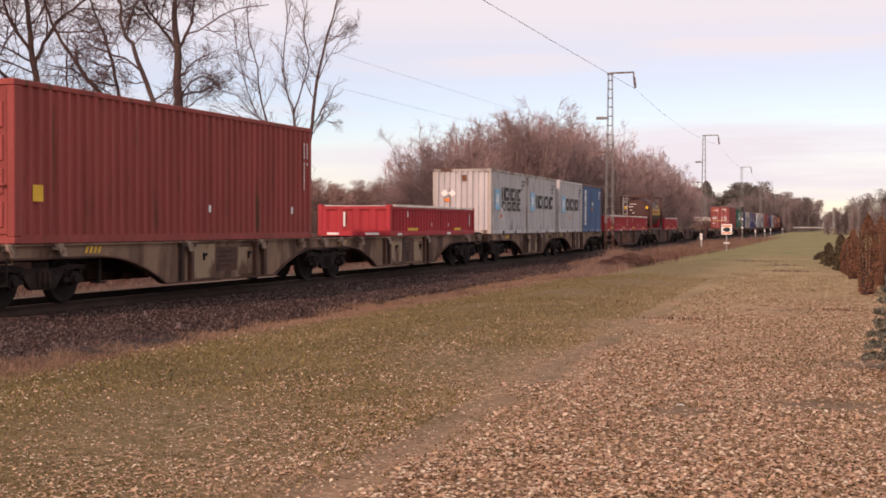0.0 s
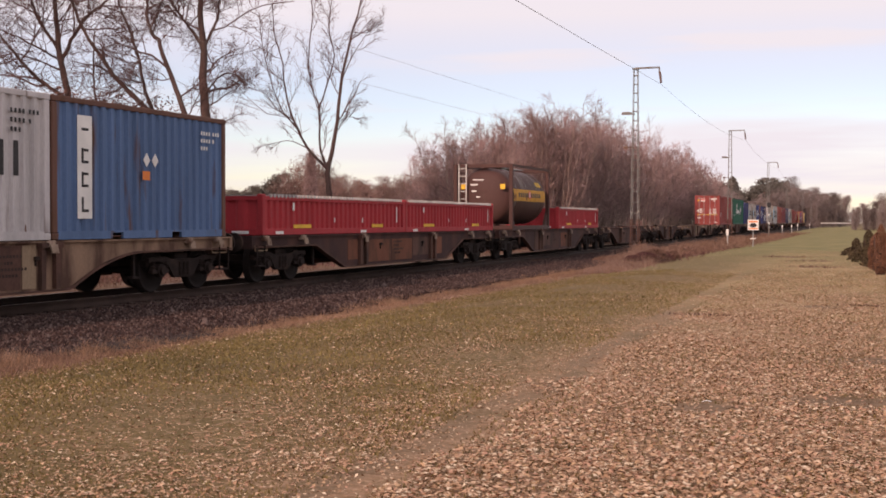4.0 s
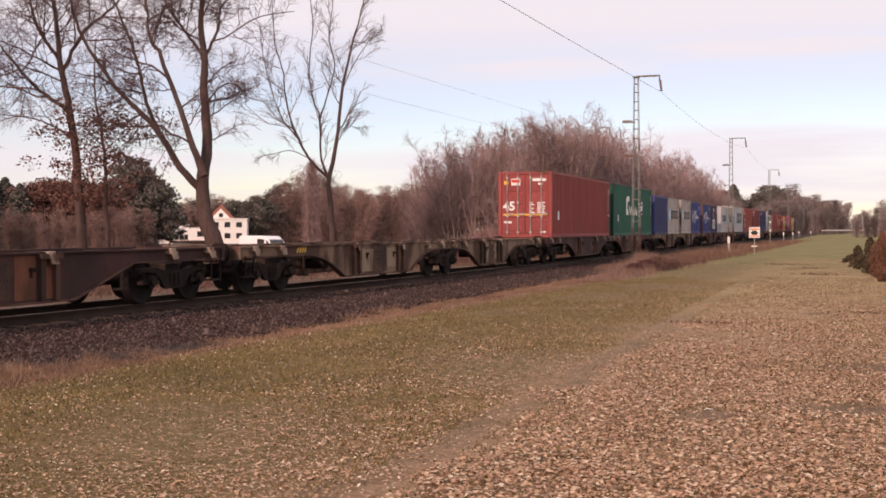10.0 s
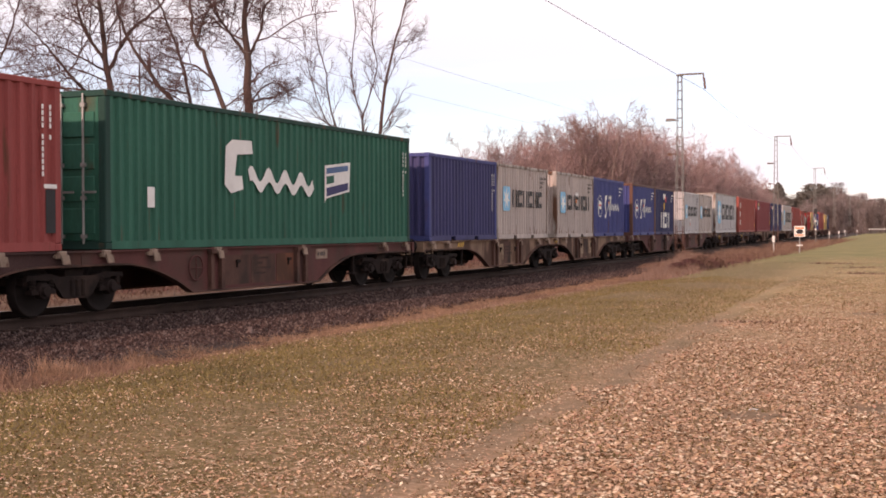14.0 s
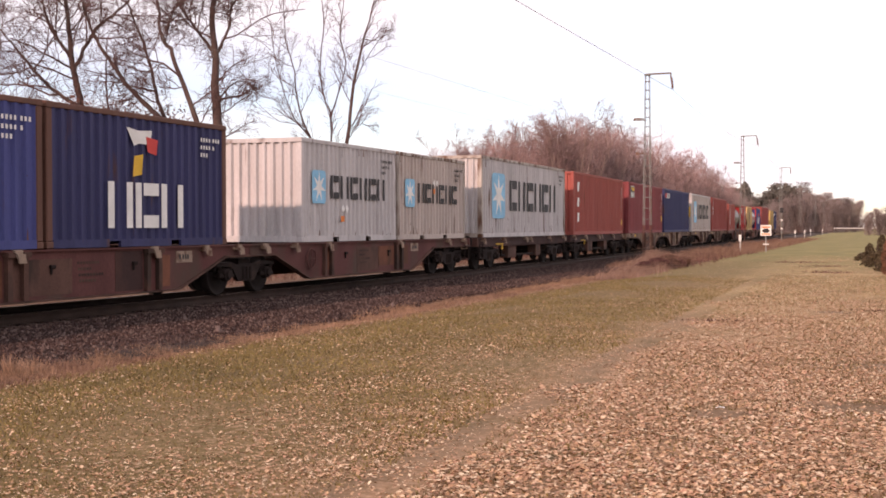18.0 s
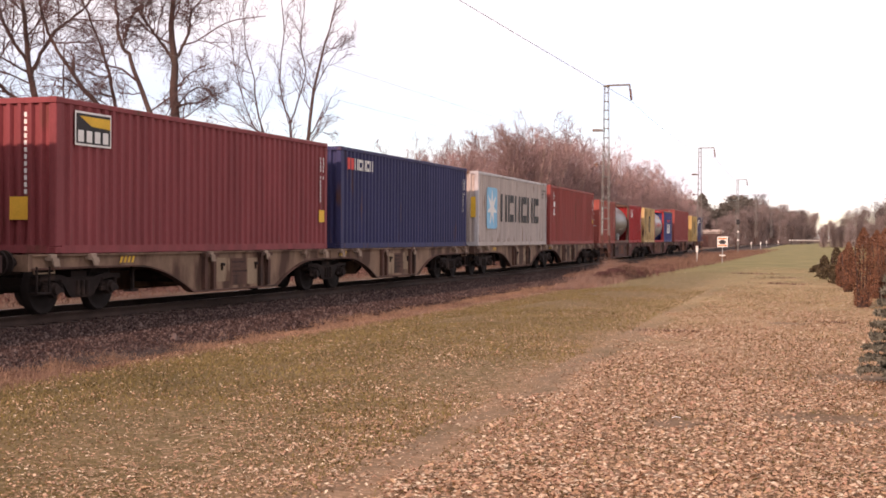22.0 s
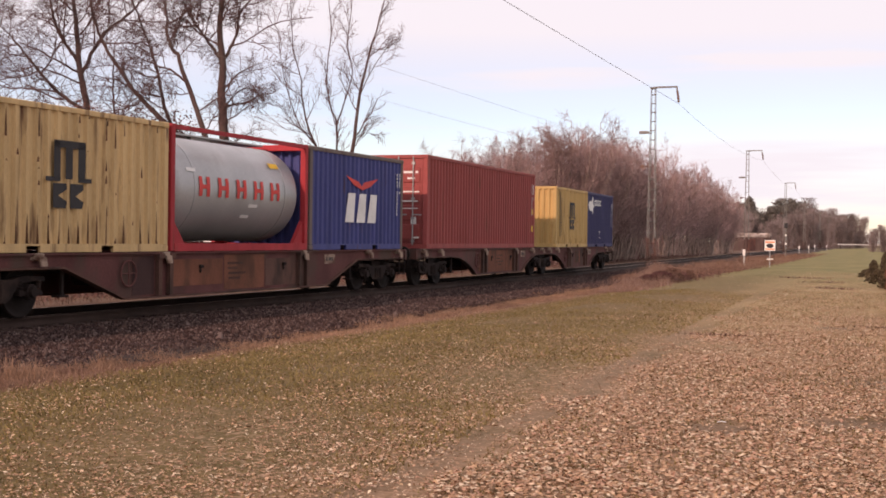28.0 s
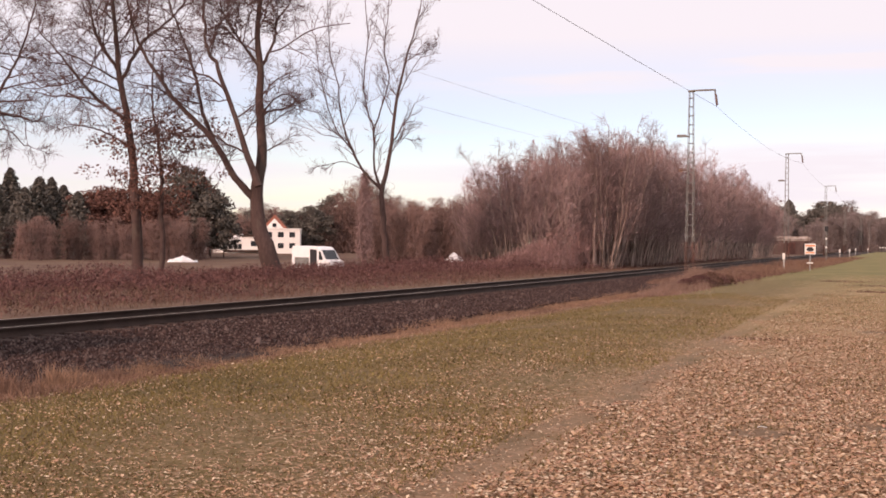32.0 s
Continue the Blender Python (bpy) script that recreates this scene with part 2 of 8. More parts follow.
M_TARP = material("white_sheet", (0.78, 0.78, 0.78), 0.8, 0.0, 0.1, 1.0)


BEND = 0.000524  # of the track, away from its first line


SOIL = ((-0.7, 12.4, 0.75, 0.4), (-0.5, 16.2, 0.6, 0.45), (-1.95, 11.5, 0.42, 0.3), (-2.2, 25.6, 0.4, 0.3))  # bare patches: x, y, half widths


def ground_material():
    """Short grass that gives way to fallen leaves away from the track, with worn bare streaks along the border."""
    m = bpy.data.materials.new("field_ground")
    m.use_nodes = True
    n, l = m.node_tree.nodes, m.node_tree.links
    p = n["Principled BSDF"]
    p.inputs["Roughness"].default_value = 0.95
    p.inputs["Specular IOR Level"].default_value = 0.15
    pos = n.new("ShaderNodeNewGeometry").outputs["Position"]

    def fac(scale, lo, hi, detail=5.0, stretch=(1, 1, 1)):
        mp, t, r = n.new("ShaderNodeMapping"), n.new("ShaderNodeTexNoise"), n.new("ShaderNodeMapRange")
        mp.inputs["Scale"].default_value = stretch
        t.inputs["Scale"].default_value, t.inputs["Detail"].default_value = scale, detail
        r.inputs["From Min"].default_value, r.inputs["From Max"].default_value = lo, hi
        l.new(pos, mp.inputs["Vector"])
        l.new(mp.outputs["Vector"], t.inputs["Vector"])
        l.new(t.outputs["Fac"], r.inputs["Value"])
        return r.outputs["Result"]

    def mixed(f, a, b):
        x = n.new("ShaderNodeMix")
        x.data_type = "RGBA"
        l.new(f, x.inputs[0])
        for sock, v in ((x.inputs[6], a), (x.inputs[7], b)):
            if isinstance(v, tuple):
                sock.default_value = (*v, 1)
            else:
                l.new(v, sock)
        return x.outputs[2]

    def ramp_of(value, lo, hi):
        r = n.new("ShaderNodeMapRange")
        r.interpolation_type = "SMOOTHSTEP"
        r.inputs["From Min"].default_value, r.inputs["From Max"].default_value = lo, hi
        l.new(value, r.inputs["Value"])
        return r.outputs["Result"]

    def math_of(op, a, b):
        x = n.new("ShaderNodeMath")
        x.operation = op
        for sock, v in ((x.inputs[0], a), (x.inputs[1], b)):
            if isinstance(v, (int, float)):
                sock.default_value = v
            else:
                l.new(v, sock)
        return x.outputs[0]

    sep = n.new("ShaderNodeSeparateXYZ")
    l.new(pos, sep.inputs[0])
    across = math_of("ADD", sep.outputs["X"], math_of("MULTIPLY", sep.outputs["Y"], 0.07))
    wobble = math_of("ADD", across, math_of("MULTIPLY", fac(0.35, 0.3, 0.7), 0.7))
    grass = mixed(fac(1.3, 0.35, 0.65), (0.126, 0.089, 0.037), (0.18, 0.119, 0.052))
    grass = mixed(fac(14.0, 0.35, 0.7, 3.0), grass, (0.12, 0.085, 0.04))
    leaf = mixed(fac(9.0, 0.35, 0.65, 4.0), (0.235, 0.145, 0.085), (0.36, 0.22, 0.14))
    bare = mixed(fac(6.0, 0.3, 0.7), (0.1, 0.078, 0.046), (0.15, 0.112, 0.072))
    leafy = math_of("MULTIPLY", ramp_of(wobble, -3.9, -2.3), ramp_of(fac(0.9, 0.0, 1.0), 0.2, 0.5))
    col = mixed(math_of("MULTIPLY", leafy, 0.8), grass, leaf)
    sparse = math_of("MULTIPLY", fac(16.0, 0.52, 0.66, 3.0), ramp_of(wobble, -8.5, -3.5))
    col = mixed(math_of("MULTIPLY", sparse, 0.75), col, (0.40, 0.255, 0.165))
    worn = math_of("MULTIPLY", ramp_of(math_of("ABSOLUTE", math_of("ADD", wobble, 2.62), 0), 0.27, 0.06), fac(1.2, 0.22, 0.5))
    col = mixed(math_of("MULTIPLY", worn, 0.42), col, bare)
    soil = math_of("MULTIPLY", fac(0.42, 0.60, 0.68, 6.0), ramp_of(across, -3.0, -1.0))
    col = mixed(math_of("MULTIPLY", soil, 0.6), col, mixed(fac(8.0, 0.35, 0.65), (0.12, 0.085, 0.05), (0.19, 0.135, 0.085)))
    dry = ramp_of(math_of("ADD", sep.outputs["Y"], math_of("MULTIPLY", fac(0.2, 0.3, 0.7), 14.0)), 22.0, 42.0)
    col = mixed(math_of("MULTIPLY", dry, math_of("MULTIPLY", ramp_of(across, -5.0, -2.0), 0.75)), col, mixed(fac(0.8, 0.35, 0.65, 7.0, (1, 0.3, 1)), (0.2, 0.142, 0.062), (0.36, 0.262, 0.13)))
    for cx, cy, rx, ry in SOIL:
        rel = n.new("ShaderNodeVectorMath")
        rel.operation, rel.inputs[1].default_value = "SUBTRACT", (cx, cy, 0)
        size = n.new("ShaderNodeVectorMath")
        size.operation, size.inputs[1].default_value = "MULTIPLY", (1 / rx, 1 / ry, 0)
        away = n.new("ShaderNodeVectorMath")
        away.operation = "LENGTH"
        l.new(pos, rel.inputs[0])
        l.new(rel.outputs[0], size.inputs[0])
        l.new(size.outputs[0], away.inputs[0])
        ring = math_of("ADD", away.outputs["Value"], math_of("MULTIPLY", fac(3.0, 0.2, 0.8, 6.0), 0.7))
        col = mixed(math_of("MULTIPLY", ramp_of(ring, 1.6, 1.0), 0.7), col, mixed(fac(10.0, 0.3, 0.7), (0.115, 0.078, 0.05), (0.185, 0.128, 0.085)))
    far = ramp_of(math_of("ADD", sep.outputs["Y"], math_of("MULTIPLY", fac(0.12, 0.3, 0.7), 26.0)), 45.0, 100.0)
    col = mixed(far, col, mixed(fac(0.5, 0.35, 0.65, 8.0, (1, 0.4, 1)), (0.165, 0.15, 0.062), (0.235, 0.19, 0.085)))
    off = math_of("ADD", math_of("ADD", sep.outputs["X"], 15.76), math_of("MULTIPLY", math_of("MULTIPLY", sep.outputs["Y"], sep.outputs["Y"]), BEND))
    off = math_of("ADD", off, math_of("MULTIPLY", fac(1.1, 0.3, 0.7), 0.5))
    straw = math_of("MULTIPLY", math_of("MULTIPLY", ramp_of(off, 6.1, 5.5), ramp_of(off, 3.0, 3.6)), ramp_of(sep.outputs["Y"], 70.0, 60.0))
    col = mixed(math_of("MULTIPLY", straw, 0.85), col, mixed(fac(12.0, 0.35, 0.65), (0.17, 0.1, 0.07), (0.31, 0.195, 0.135)))
    beyond = ramp_of(math_of("ADD", sep.outputs["X"], math_of("MULTIPLY", sep.outputs["Y"], 0.05)), -17.0, -18.0)
    col = mixed(beyond, col, mixed(fac(0.25, 0.35, 0.65), (0.11, 0.06, 0.045), (0.17, 0.108, 0.07)))
    l.new(col, p.inputs["Base Color"])
    b = n.new("ShaderNodeBump")
    b.inputs["Strength"].default_value, b.inputs["Distance"].default_value = 0.5, 0.04
    l.new(fac(18.0, 0.0, 1.0, 4.0), b.inputs["Height"])
    l.new(b.outputs["Normal"], p.inputs["Normal"])
    return m


M_GROUND = ground_material()


# ---- mesh helpers ----
def part(name, bm, mat, parent, label="", at=None):
    """Links a bmesh, or a finished mesh, as one object under a thing or a part."""
    if isinstance(bm, bpy.types.Mesh):
        me = bm
    else:
        me = bpy.data.meshes.new(name)
        bm.to_mesh(me)
        bm.free()
    ob = new(name, me)
    if not me.materials:
        me.materials.append(mat)
    elif me.materials[0] != mat:
        ob.material_slots[0].link = "OBJECT"
        ob.material_slots[0].material = mat
    ob.parent = parent
    if at is not None:
        ob.matrix_basis = at
    if label:
        ob["label"] = label
    return ob


def thing(name, label, category, group="", kind="", at=None):
    ob = new(name)
    ob.empty_display_size = 0.2
    if at is not None:
        ob.matrix_basis = at
    return tagged(ob, label, category, group, kind)


def box(bm, x0, x1, y0, y1, z0, z1, m=None):
    vs = [bm.verts.new((x, y, z)) for x in (x0, x1) for y in (y0, y1) for z in (z0, z1)]
    for f in ((0, 1, 3, 2), (4, 6, 7, 5), (0, 4, 5, 1), (2, 3, 7, 6), (0, 2, 6, 4), (1, 5, 7, 3)):
        bm.faces.new([vs[i] for i in f])
    if m is not None:
        for v in vs:
            v.co = m @ v.co
    return vs


def boxes(*spans):
    bm = bmesh.new()
    for s in spans:
        box(bm, *s)
    return bm


def bevelled(bm, width=0.02, segments=1):
    bmesh.ops.bevel(bm, geom=bm.edges[:], offset=width, segments=segments, affect="EDGES", clamp_overlap=True)
    return bm


def prism(bm, outline, x0, x1):
    """An outline in (y, z), run from x0 to x1."""
    a, b = [bm.verts.new((x0, y, z)) for y, z in outline], [bm.verts.new((x1, y, z)) for y, z in outline]
    bm.faces.new(a[::-1])
    bm.faces.new(b)
    k = len(outline)
    for i in range(k):
        bm.faces.new((a[i], a[(i + 1) % k], b[(i + 1) % k], b[i]))
    return bm


def prism_y(bm, outline, y0, y1):
    """An outline in (x, z), run from y0 to y1."""
    prism(bm, outline, y0, y1)
    for v in bm.verts:
        v.co = (v.co.y, v.co.x, v.co.z)
    bmesh.ops.recalc_face_normals(bm, faces=bm.faces[:])
    return bm


def tube(bm, a, b, r0, r1=None, sides=8, caps=True):
    a, b, r1 = Vector(a), Vector(b), r0 if r1 is None else r1
    z = (b - a).normalized()
    x = z.orthogonal().normalized()
    y = z.cross(x)
    rings = []
    for p, r in ((a, r0), (b, r1)):
        rings.append([bm.verts.new(p + (x * math.cos(2 * math.pi * i / sides) + y * math.sin(2 * math.pi * i / sides)) * r) for i in range(sides)])
    for i in range(sides):
        j = (i + 1) % sides
        bm.faces.new((rings[0][i], rings[0][j], rings[1][j], rings[1][i]))
    if caps:
        bm.faces.new(rings[0][::-1])
        bm.faces.new(rings[1])
    return bm


def turned(bm, profile, sides=24, axis="y"):
    """A profile of (along, radius) turned round the axis."""
    rings = []
    for s, r in profile:
        ring = []
        for i in range(sides):
            a = 2 * math.pi * i / sides
            c, d = r * math.cos(a), r * math.sin(a)
            ring.append(bm.verts.new({"y": (c, s, d), "x": (s, c, d), "z": (c, d, s)}[axis]))
        rings.append(ring)
    for a, b in zip(rings, rings[1:]):
        for i in range(sides):
            j = (i + 1) % sides
            bm.faces.new((a[i], a[j], b[j], b[i]))
    bm.faces.new(rings[0][::-1])
    bm.faces.new(rings[-1])
    for f in bm.faces:
        f.smooth = len(f.verts) == 4
    bmesh.ops.recalc_face_normals(bm, faces=bm.faces[:])
    return bm


def raw_mesh(name, verts, faces, mat):
    """A large mesh from arrays: all faces have the same number of corners."""
    verts, faces = np.asarray(verts, np.float32), np.asarray(faces, np.int32)
    me = bpy.data.meshes.new(name)
    k = faces.shape[1]
    me.vertices.add(len(verts))
    me.vertices.foreach_set("co", verts.ravel())
    me.loops.add(faces.size)
    me.loops.foreach_set("vertex_index", faces.ravel())
    me.polygons.add(len(faces))
    me.polygons.foreach_set("loop_start", np.arange(0, faces.size, k, dtype=np.int32))
    me.update(calc_edges=True)
    me.materials.append(mat)
    return me


# ---- the line of the track ----
LATTICE = np.random.default_rng(8).uniform(0, 1, (256, 256))


def vnoise(x, y, s, k=0):
    """Smooth random patches, s of them to the metre, from 0 to 1."""
    u, v = np.asarray(x) * s + 17.3 * k, np.asarray(y) * s + 41.7 * k
    i, j = np.floor(u).astype(int), np.floor(v).astype(int)
    a, b = u - i, v - j
    a, b = a * a * (3 - 2 * a), b * b * (3 - 2 * b)
    g = lambda p, q: LATTICE[p % 256, q % 256]
    return (g(i, j) * (1 - a) + g(i + 1, j) * a) * (1 - b) + (g(i, j + 1) * (1 - a) + g(i + 1, j + 1) * a) * b


RAIL_Z, STRAIGHT_FROM = 0.20, 60.0


def centre(y):
    """Where the track's centre line runs, x for a given y; then its turn to the left in degrees."""
    q = max(y, 0.0)
    if q < STRAIGHT_FROM:
        return -15.76 - BEND * q * q, math.degrees(math.atan(2 * BEND * q))
    s = 2 * BEND * STRAIGHT_FROM
    return -15.76 - BEND * STRAIGHT_FROM ** 2 - s * (q - STRAIGHT_FROM), math.degrees(math.atan(s))


def centre_array(y):
    q = np.maximum(y, 0)
    s = 2 * BEND * STRAIGHT_FROM
    return -15.76 - np.where(q < STRAIGHT_FROM, BEND * q * q, BEND * STRAIGHT_FROM ** 2 + s * (q - STRAIGHT_FROM))


def ground_z(x, y):
    """Height of the ground: level field, a shallow dip beside the ballast, lower land beyond the track."""
    o = np.asarray(x, float) - centre_array(np.asarray(y, float))
    dip = -0.2 * np.clip(1.1 - np.abs(o - 4.7) / 3.0, 0, 1)
    low = np.clip((-o - 8.0) / 30.0, 0, 1)
    return np.where(np.abs(o) < 3.0, -0.2, dip) - 1.4 * low * low * (3 - 2 * low)


def place(bearing, lift, reach):
    """A point seen from the camera's stand: degrees to the left of the track's heading, degrees up, metres off."""
    a, e = radians(bearing), radians(lift)
    return Vector((-math.sin(a) * reach, math.cos(a) * reach, EYE[2] + math.tan(e) * reach))


# ---- ground, ballast and track ----
def build_ground():
    xs = np.unique(np.concatenate([np.linspace(-30, 12, 85), np.linspace(-1400, -30, 40), np.linspace(12, 1400, 40)]))
    ys = np.unique(np.concatenate([np.linspace(-20, 140, 161), np.linspace(-1400, -20, 40), np.linspace(140, 2600, 60)]))
    gx, gy = np.meshgrid(xs, ys)
    gz = ground_z(gx, gy) + 0.03 * np.sin(gx * 0.9 + 0.4 * gy) * np.sin(gy * 0.55) * (np.hypot(gx, gy) < 80) * (gx > centre_array(gy) + 7.0)
    v = np.stack([gx, gy, gz], -1).reshape(-1, 3)
    w, h = len(xs), len(ys)
    i = (np.arange(h - 1)[:, None] * w + np.arange(w - 1)[None]).ravel()
    me = raw_mesh("ground", v, np.stack([i, i + 1, i + w + 1, i + w], 1), M_GROUND)
    for p in me.polygons:
        p.use_smooth = True
    tagged(new("ground", me), "short grass field strewn with fallen brown leaves", "ground", kind="structure")


build_ground()


def along_track(profile, y0, y1, step):
    """Runs a cross section of (offset, height) along the track."""
    ys = np.arange(y0, y1 + step / 2, step)
    k = len(profile)
    v = np.concatenate([[(centre(y)[0] + o, y, z) for o, z in profile] for y in ys])
    f = [(a * k + i, a * k + i + 1, (a + 1) * k + i + 1, (a + 1) * k + i) for a in range(len(ys) - 1) for i in range(k - 1)]
    return v, f


def build_track():
    track = thing("railway_track", "single railway track with rusty rails on dark ballast", "railway track", kind="structure")
    bed = [(-4.4, -0.3), (-4.2, -0.1), (-3.0, -0.04), (-1.9, 0.04), (-1.3, 0.03), (0.6, 0.02), (0.8, 0.015), (1.3, 0.012), (1.6, -0.02), (2.0, -0.035), (2.8, -0.06), (3.6, -0.09), (4.3, -0.13), (4.7, -0.17), (5.0, -0.26)]
    v, f = along_track(bed, -460, 900, 2.0)
    edge = np.array([o for o, z in bed] * (len(v) // len(bed))) > 3.0
    v[:, 0] -= edge * (0.55 * np.clip((v[:, 1] - 21) / 8, 0, 1) + 0.5 * vnoise(v[:, 1], 0 * v[:, 1], 0.23, 4) - 0.25)
    part("ballast_bed", raw_mesh("ballast_bed", v, f, M_BALLAST), M_BALLAST, track)
    for o in (-0.753, 0.753):
        q = o
        prof = [(q - 0.07, 0.035), (q - 0.065, 0.05), (q - 0.012, 0.07), (q - 0.012, 0.15), (q - 0.036, 0.165), (q - 0.036, 0.197),
                (q + 0.036, 0.197), (q + 0.036, 0.165), (q + 0.012, 0.15), (q + 0.012, 0.07), (q + 0.065, 0.05), (q + 0.07, 0.035)]
        part("rail", raw_mesh("rail", *along_track(prof, -460, 900, 4.0), M_RAIL), M_RAIL, track, "rusty steel rail")
        part("rail_head", raw_mesh("rail_head", *along_track([(q - 0.034, 0.201), (q + 0.034, 0.201)], -460, 900, 4.0), M_RAILTOP), M_RAILTOP, track, "polished running surface")
    bm = bevelled(boxes((-1.3, 1.3, -0.13, 0.13, -0.16, 0.034)), 0.02)
    me = None
    for i in range(190):
        y = 8 + i * 0.6
        x, turn = centre(y)
        s = part("sleeper", me or bm, M_SLEEPER, track, at=pose(x, y, 0.0, 0, 0, turn))
        me = s.data
    return track


build_track()


# ---- containers ----
HALF = 1.219
CACHE = {}


def cached(key, make):
    if key not in CACHE:
        bm = make()
        me = bpy.data.meshes.new(key[0])
        bm.to_mesh(me)
        bm.free()
        CACHE[key] = me
    return CACHE[key]


def corrugated(length, z0, z1, depth=0.052, pitch=0.28):
    """An upright corrugated sheet along y, its outer ribs at x = 0."""
    bm = bmesh.new()
    n = max(2, round(length / pitch))
    p = length / n
    line = [(0.0, 0.0)]
    for i in range(n):
        s = i * p
        line += [(s + p * 0.3, 0.0), (s + p * 0.46, -depth), (s + p * 0.84, -depth), (s + p, 0.0)]
    low, top = [bm.verts.new((x, y, z0)) for y, x in line], [bm.verts.new((x, y, z1)) for y, x in line]
    for i in range(len(line) - 1):
        bm.faces.new((low[i], low[i + 1], top[i + 1], top[i]))
    return bm


def rail_with_pockets(length):
    """The lower side rail, notched for the forks of a lifting truck on short containers."""
    gaps = () if length > 8 else ((-1.22, -0.86), (0.86, 1.22))
    line = [(length / 2 - 0.17, 0.15), (-length / 2 + 0.17, 0.15), (-length / 2 + 0.17, 0.0)]
    for a, b in gaps:
        line += [(a, 0.0), (a, 0.115), (b, 0.115), (b, 0.0)]
    line.append((length / 2 - 0.17, 0.0))
    bm = prism(bmesh.new(), line, -0.06, 0.0)
    bmesh.ops.recalc_face_normals(bm, faces=bm.faces[:])
    return bm


def container(name, u, length, height, colour, label, doors=False, post=None, wear=0.5, roof=None):
    """A dry freight container with its leading end at u along the train; its origin lies under its middle, at the floor."""
    c = thing(name, label, "shipping container", "containers of the freight train")
    CARGO.append((c, u + length / 2, 1.14))
    m, edge = paint(colour, COLOURS[colour], wear), paint(post or colour, COLOURS[post or colour], wear + (1.6 if post == "worn_grey" else 0.45))
    h, k = length / 2, (length, height)
    side = cached(("side_panel", *k), lambda: corrugated(length - 0.3, 0.15, height - 0.1))
    part("side_panel", side, m, c, at=pose(HALF - 0.008, -h + 0.15, 0))
    part("side_panel", side, m, c, at=pose(-HALF + 0.008, h - 0.15, 0, 0, 0, 180))
    low = cached(("bottom_rail", *k), lambda: rail_with_pockets(length))
    part("bottom_rail", low, m, c, at=pose(HALF, 0, 0))
    part("bottom_rail", low, m, c, at=pose(-HALF, 0, 0, 0, 0, 180))
    top = cached(("top_rail", *k), lambda: bevelled(boxes((-0.06, 0.0, -h + 0.16, h - 0.16, height - 0.11, height - 0.005)), 0.012))
    part("top_rail", top, edge, c, at=pose(HALF, 0, 0))
    part("top_rail", top, edge, c, at=pose(-HALF, 0, 0, 0, 0, 180))
    up = cached(("corner_post", *k), lambda: bevelled(boxes((-0.16, 0.002, 0, 0.16, 0.118, height - 0.118)), 0.018))
    cast = cached(("corner_casting",), casting)
    for sx, sy, turn in ((1, -1, 0), (-1, -1, 90), (-1, 1, 180), (1, 1, 270)):
        x, y = sx * HALF, sy * h
        at = pose(x, y, 0, 0, 0, 0) @ Matrix.Diagonal((sx, -sy, 1, 1))
        part("corner_post", up, edge, c, at=at)
        for z in (0.0, height - 0.118):
            part("corner_casting", cast, edge, c, at=pose(x, y, z) @ Matrix.Diagonal((sx, -sy, 1, 1)))
    part("roof", cached(("roof", *k), lambda: roof_sheet(length, height)), paint(roof or colour, COLOURS[roof or colour], wear), c)
    end = cached(("end_panel", *k), lambda: corrugated(2 * HALF - 0.3, 0.15, height - 0.1, 0.07, 0.25))
    part("end_panel", end, m, c, at=pose(HALF - 0.15, h - 0.01, 0, 0, 0, 90))
    sill = cached(("end_sill",), lambda: boxes((-HALF + 0.16, HALF - 0.16, 0, 0.08, 0.0, 0.15)))
    header = cached(("end_header",), lambda: boxes((-HALF + 0.16, HALF - 0.16, 0, 0.08, -0.11, -0.006)))
    for y, turn in ((-h + 0.002, 0), (h - 0.002, 180)):
        part("end_sill", sill, edge, c, at=pose(0, y, 0, 0, 0, turn))
        part("end_header", header, edge, c, at=pose(0, y, height, 0, 0, turn))
    if doors:
        leaf = cached(("door", *k), lambda: door_leaf(height))
        for sx in (-1, 1):
            d = part("door", leaf, m, c, at=pose(sx * 0.53, -h + 0.03, 0))
            step = (height - 0.55) / 4
            pan = cached(("door_panel", *k), lambda: bevelled(boxes((-0.44, 0.44, -0.028, 0.006, 0.0, step - 0.12)), 0.02))
            for q in range(4):
                part("door_panel", pan, m, d, at=pose(0, 0, 0.28 + q * step))
            for x in (-0.27, 0.22):
                rod = cached(("lock_rod", *k), lambda: lock_rod(height))
                part("lock_rod", rod, M_GALV if doors == "bright" else edge, d, "galvanised locking bar" if doors == "bright" else "", at=pose(x, -0.06, 0))
    else:
        part("end_panel", end, m, c, at=pose(-HALF + 0.15, -h + 0.01, 0, 0, 0, -90))
    return c


def casting():
    bm = boxes((-0.162, 0.006, -0.006, 0.178, 0, 0.118))
    bevelled(bm, 0.012)
    bm2 = boxes((0.004, 0.008, 0.05, 0.13, 0.03, 0.09))
    me = bpy.data.meshes.new("t")
    bm2.to_mesh(me)
    bm2.free()
    bm.from_mesh(me)
    return bm


def roof_sheet(length, height):
    bm = bmesh.new()
    n = round(length / 0.3)
    ys = np.linspace(-length / 2 + 0.05, length / 2 - 0.05, 2 * n + 1)
    a = [bm.verts.new((-HALF + 0.03, y, height - 0.02 - 0.018 * (i % 2))) for i, y in enumerate(ys)]
    b = [bm.verts.new((HALF - 0.03, y, height - 0.02 - 0.018 * (i % 2))) for i, y in enumerate(ys)]
    for i in range(len(ys) - 1):
        bm.faces.new((a[i], b[i], b[i + 1], a[i + 1]))
    return bm


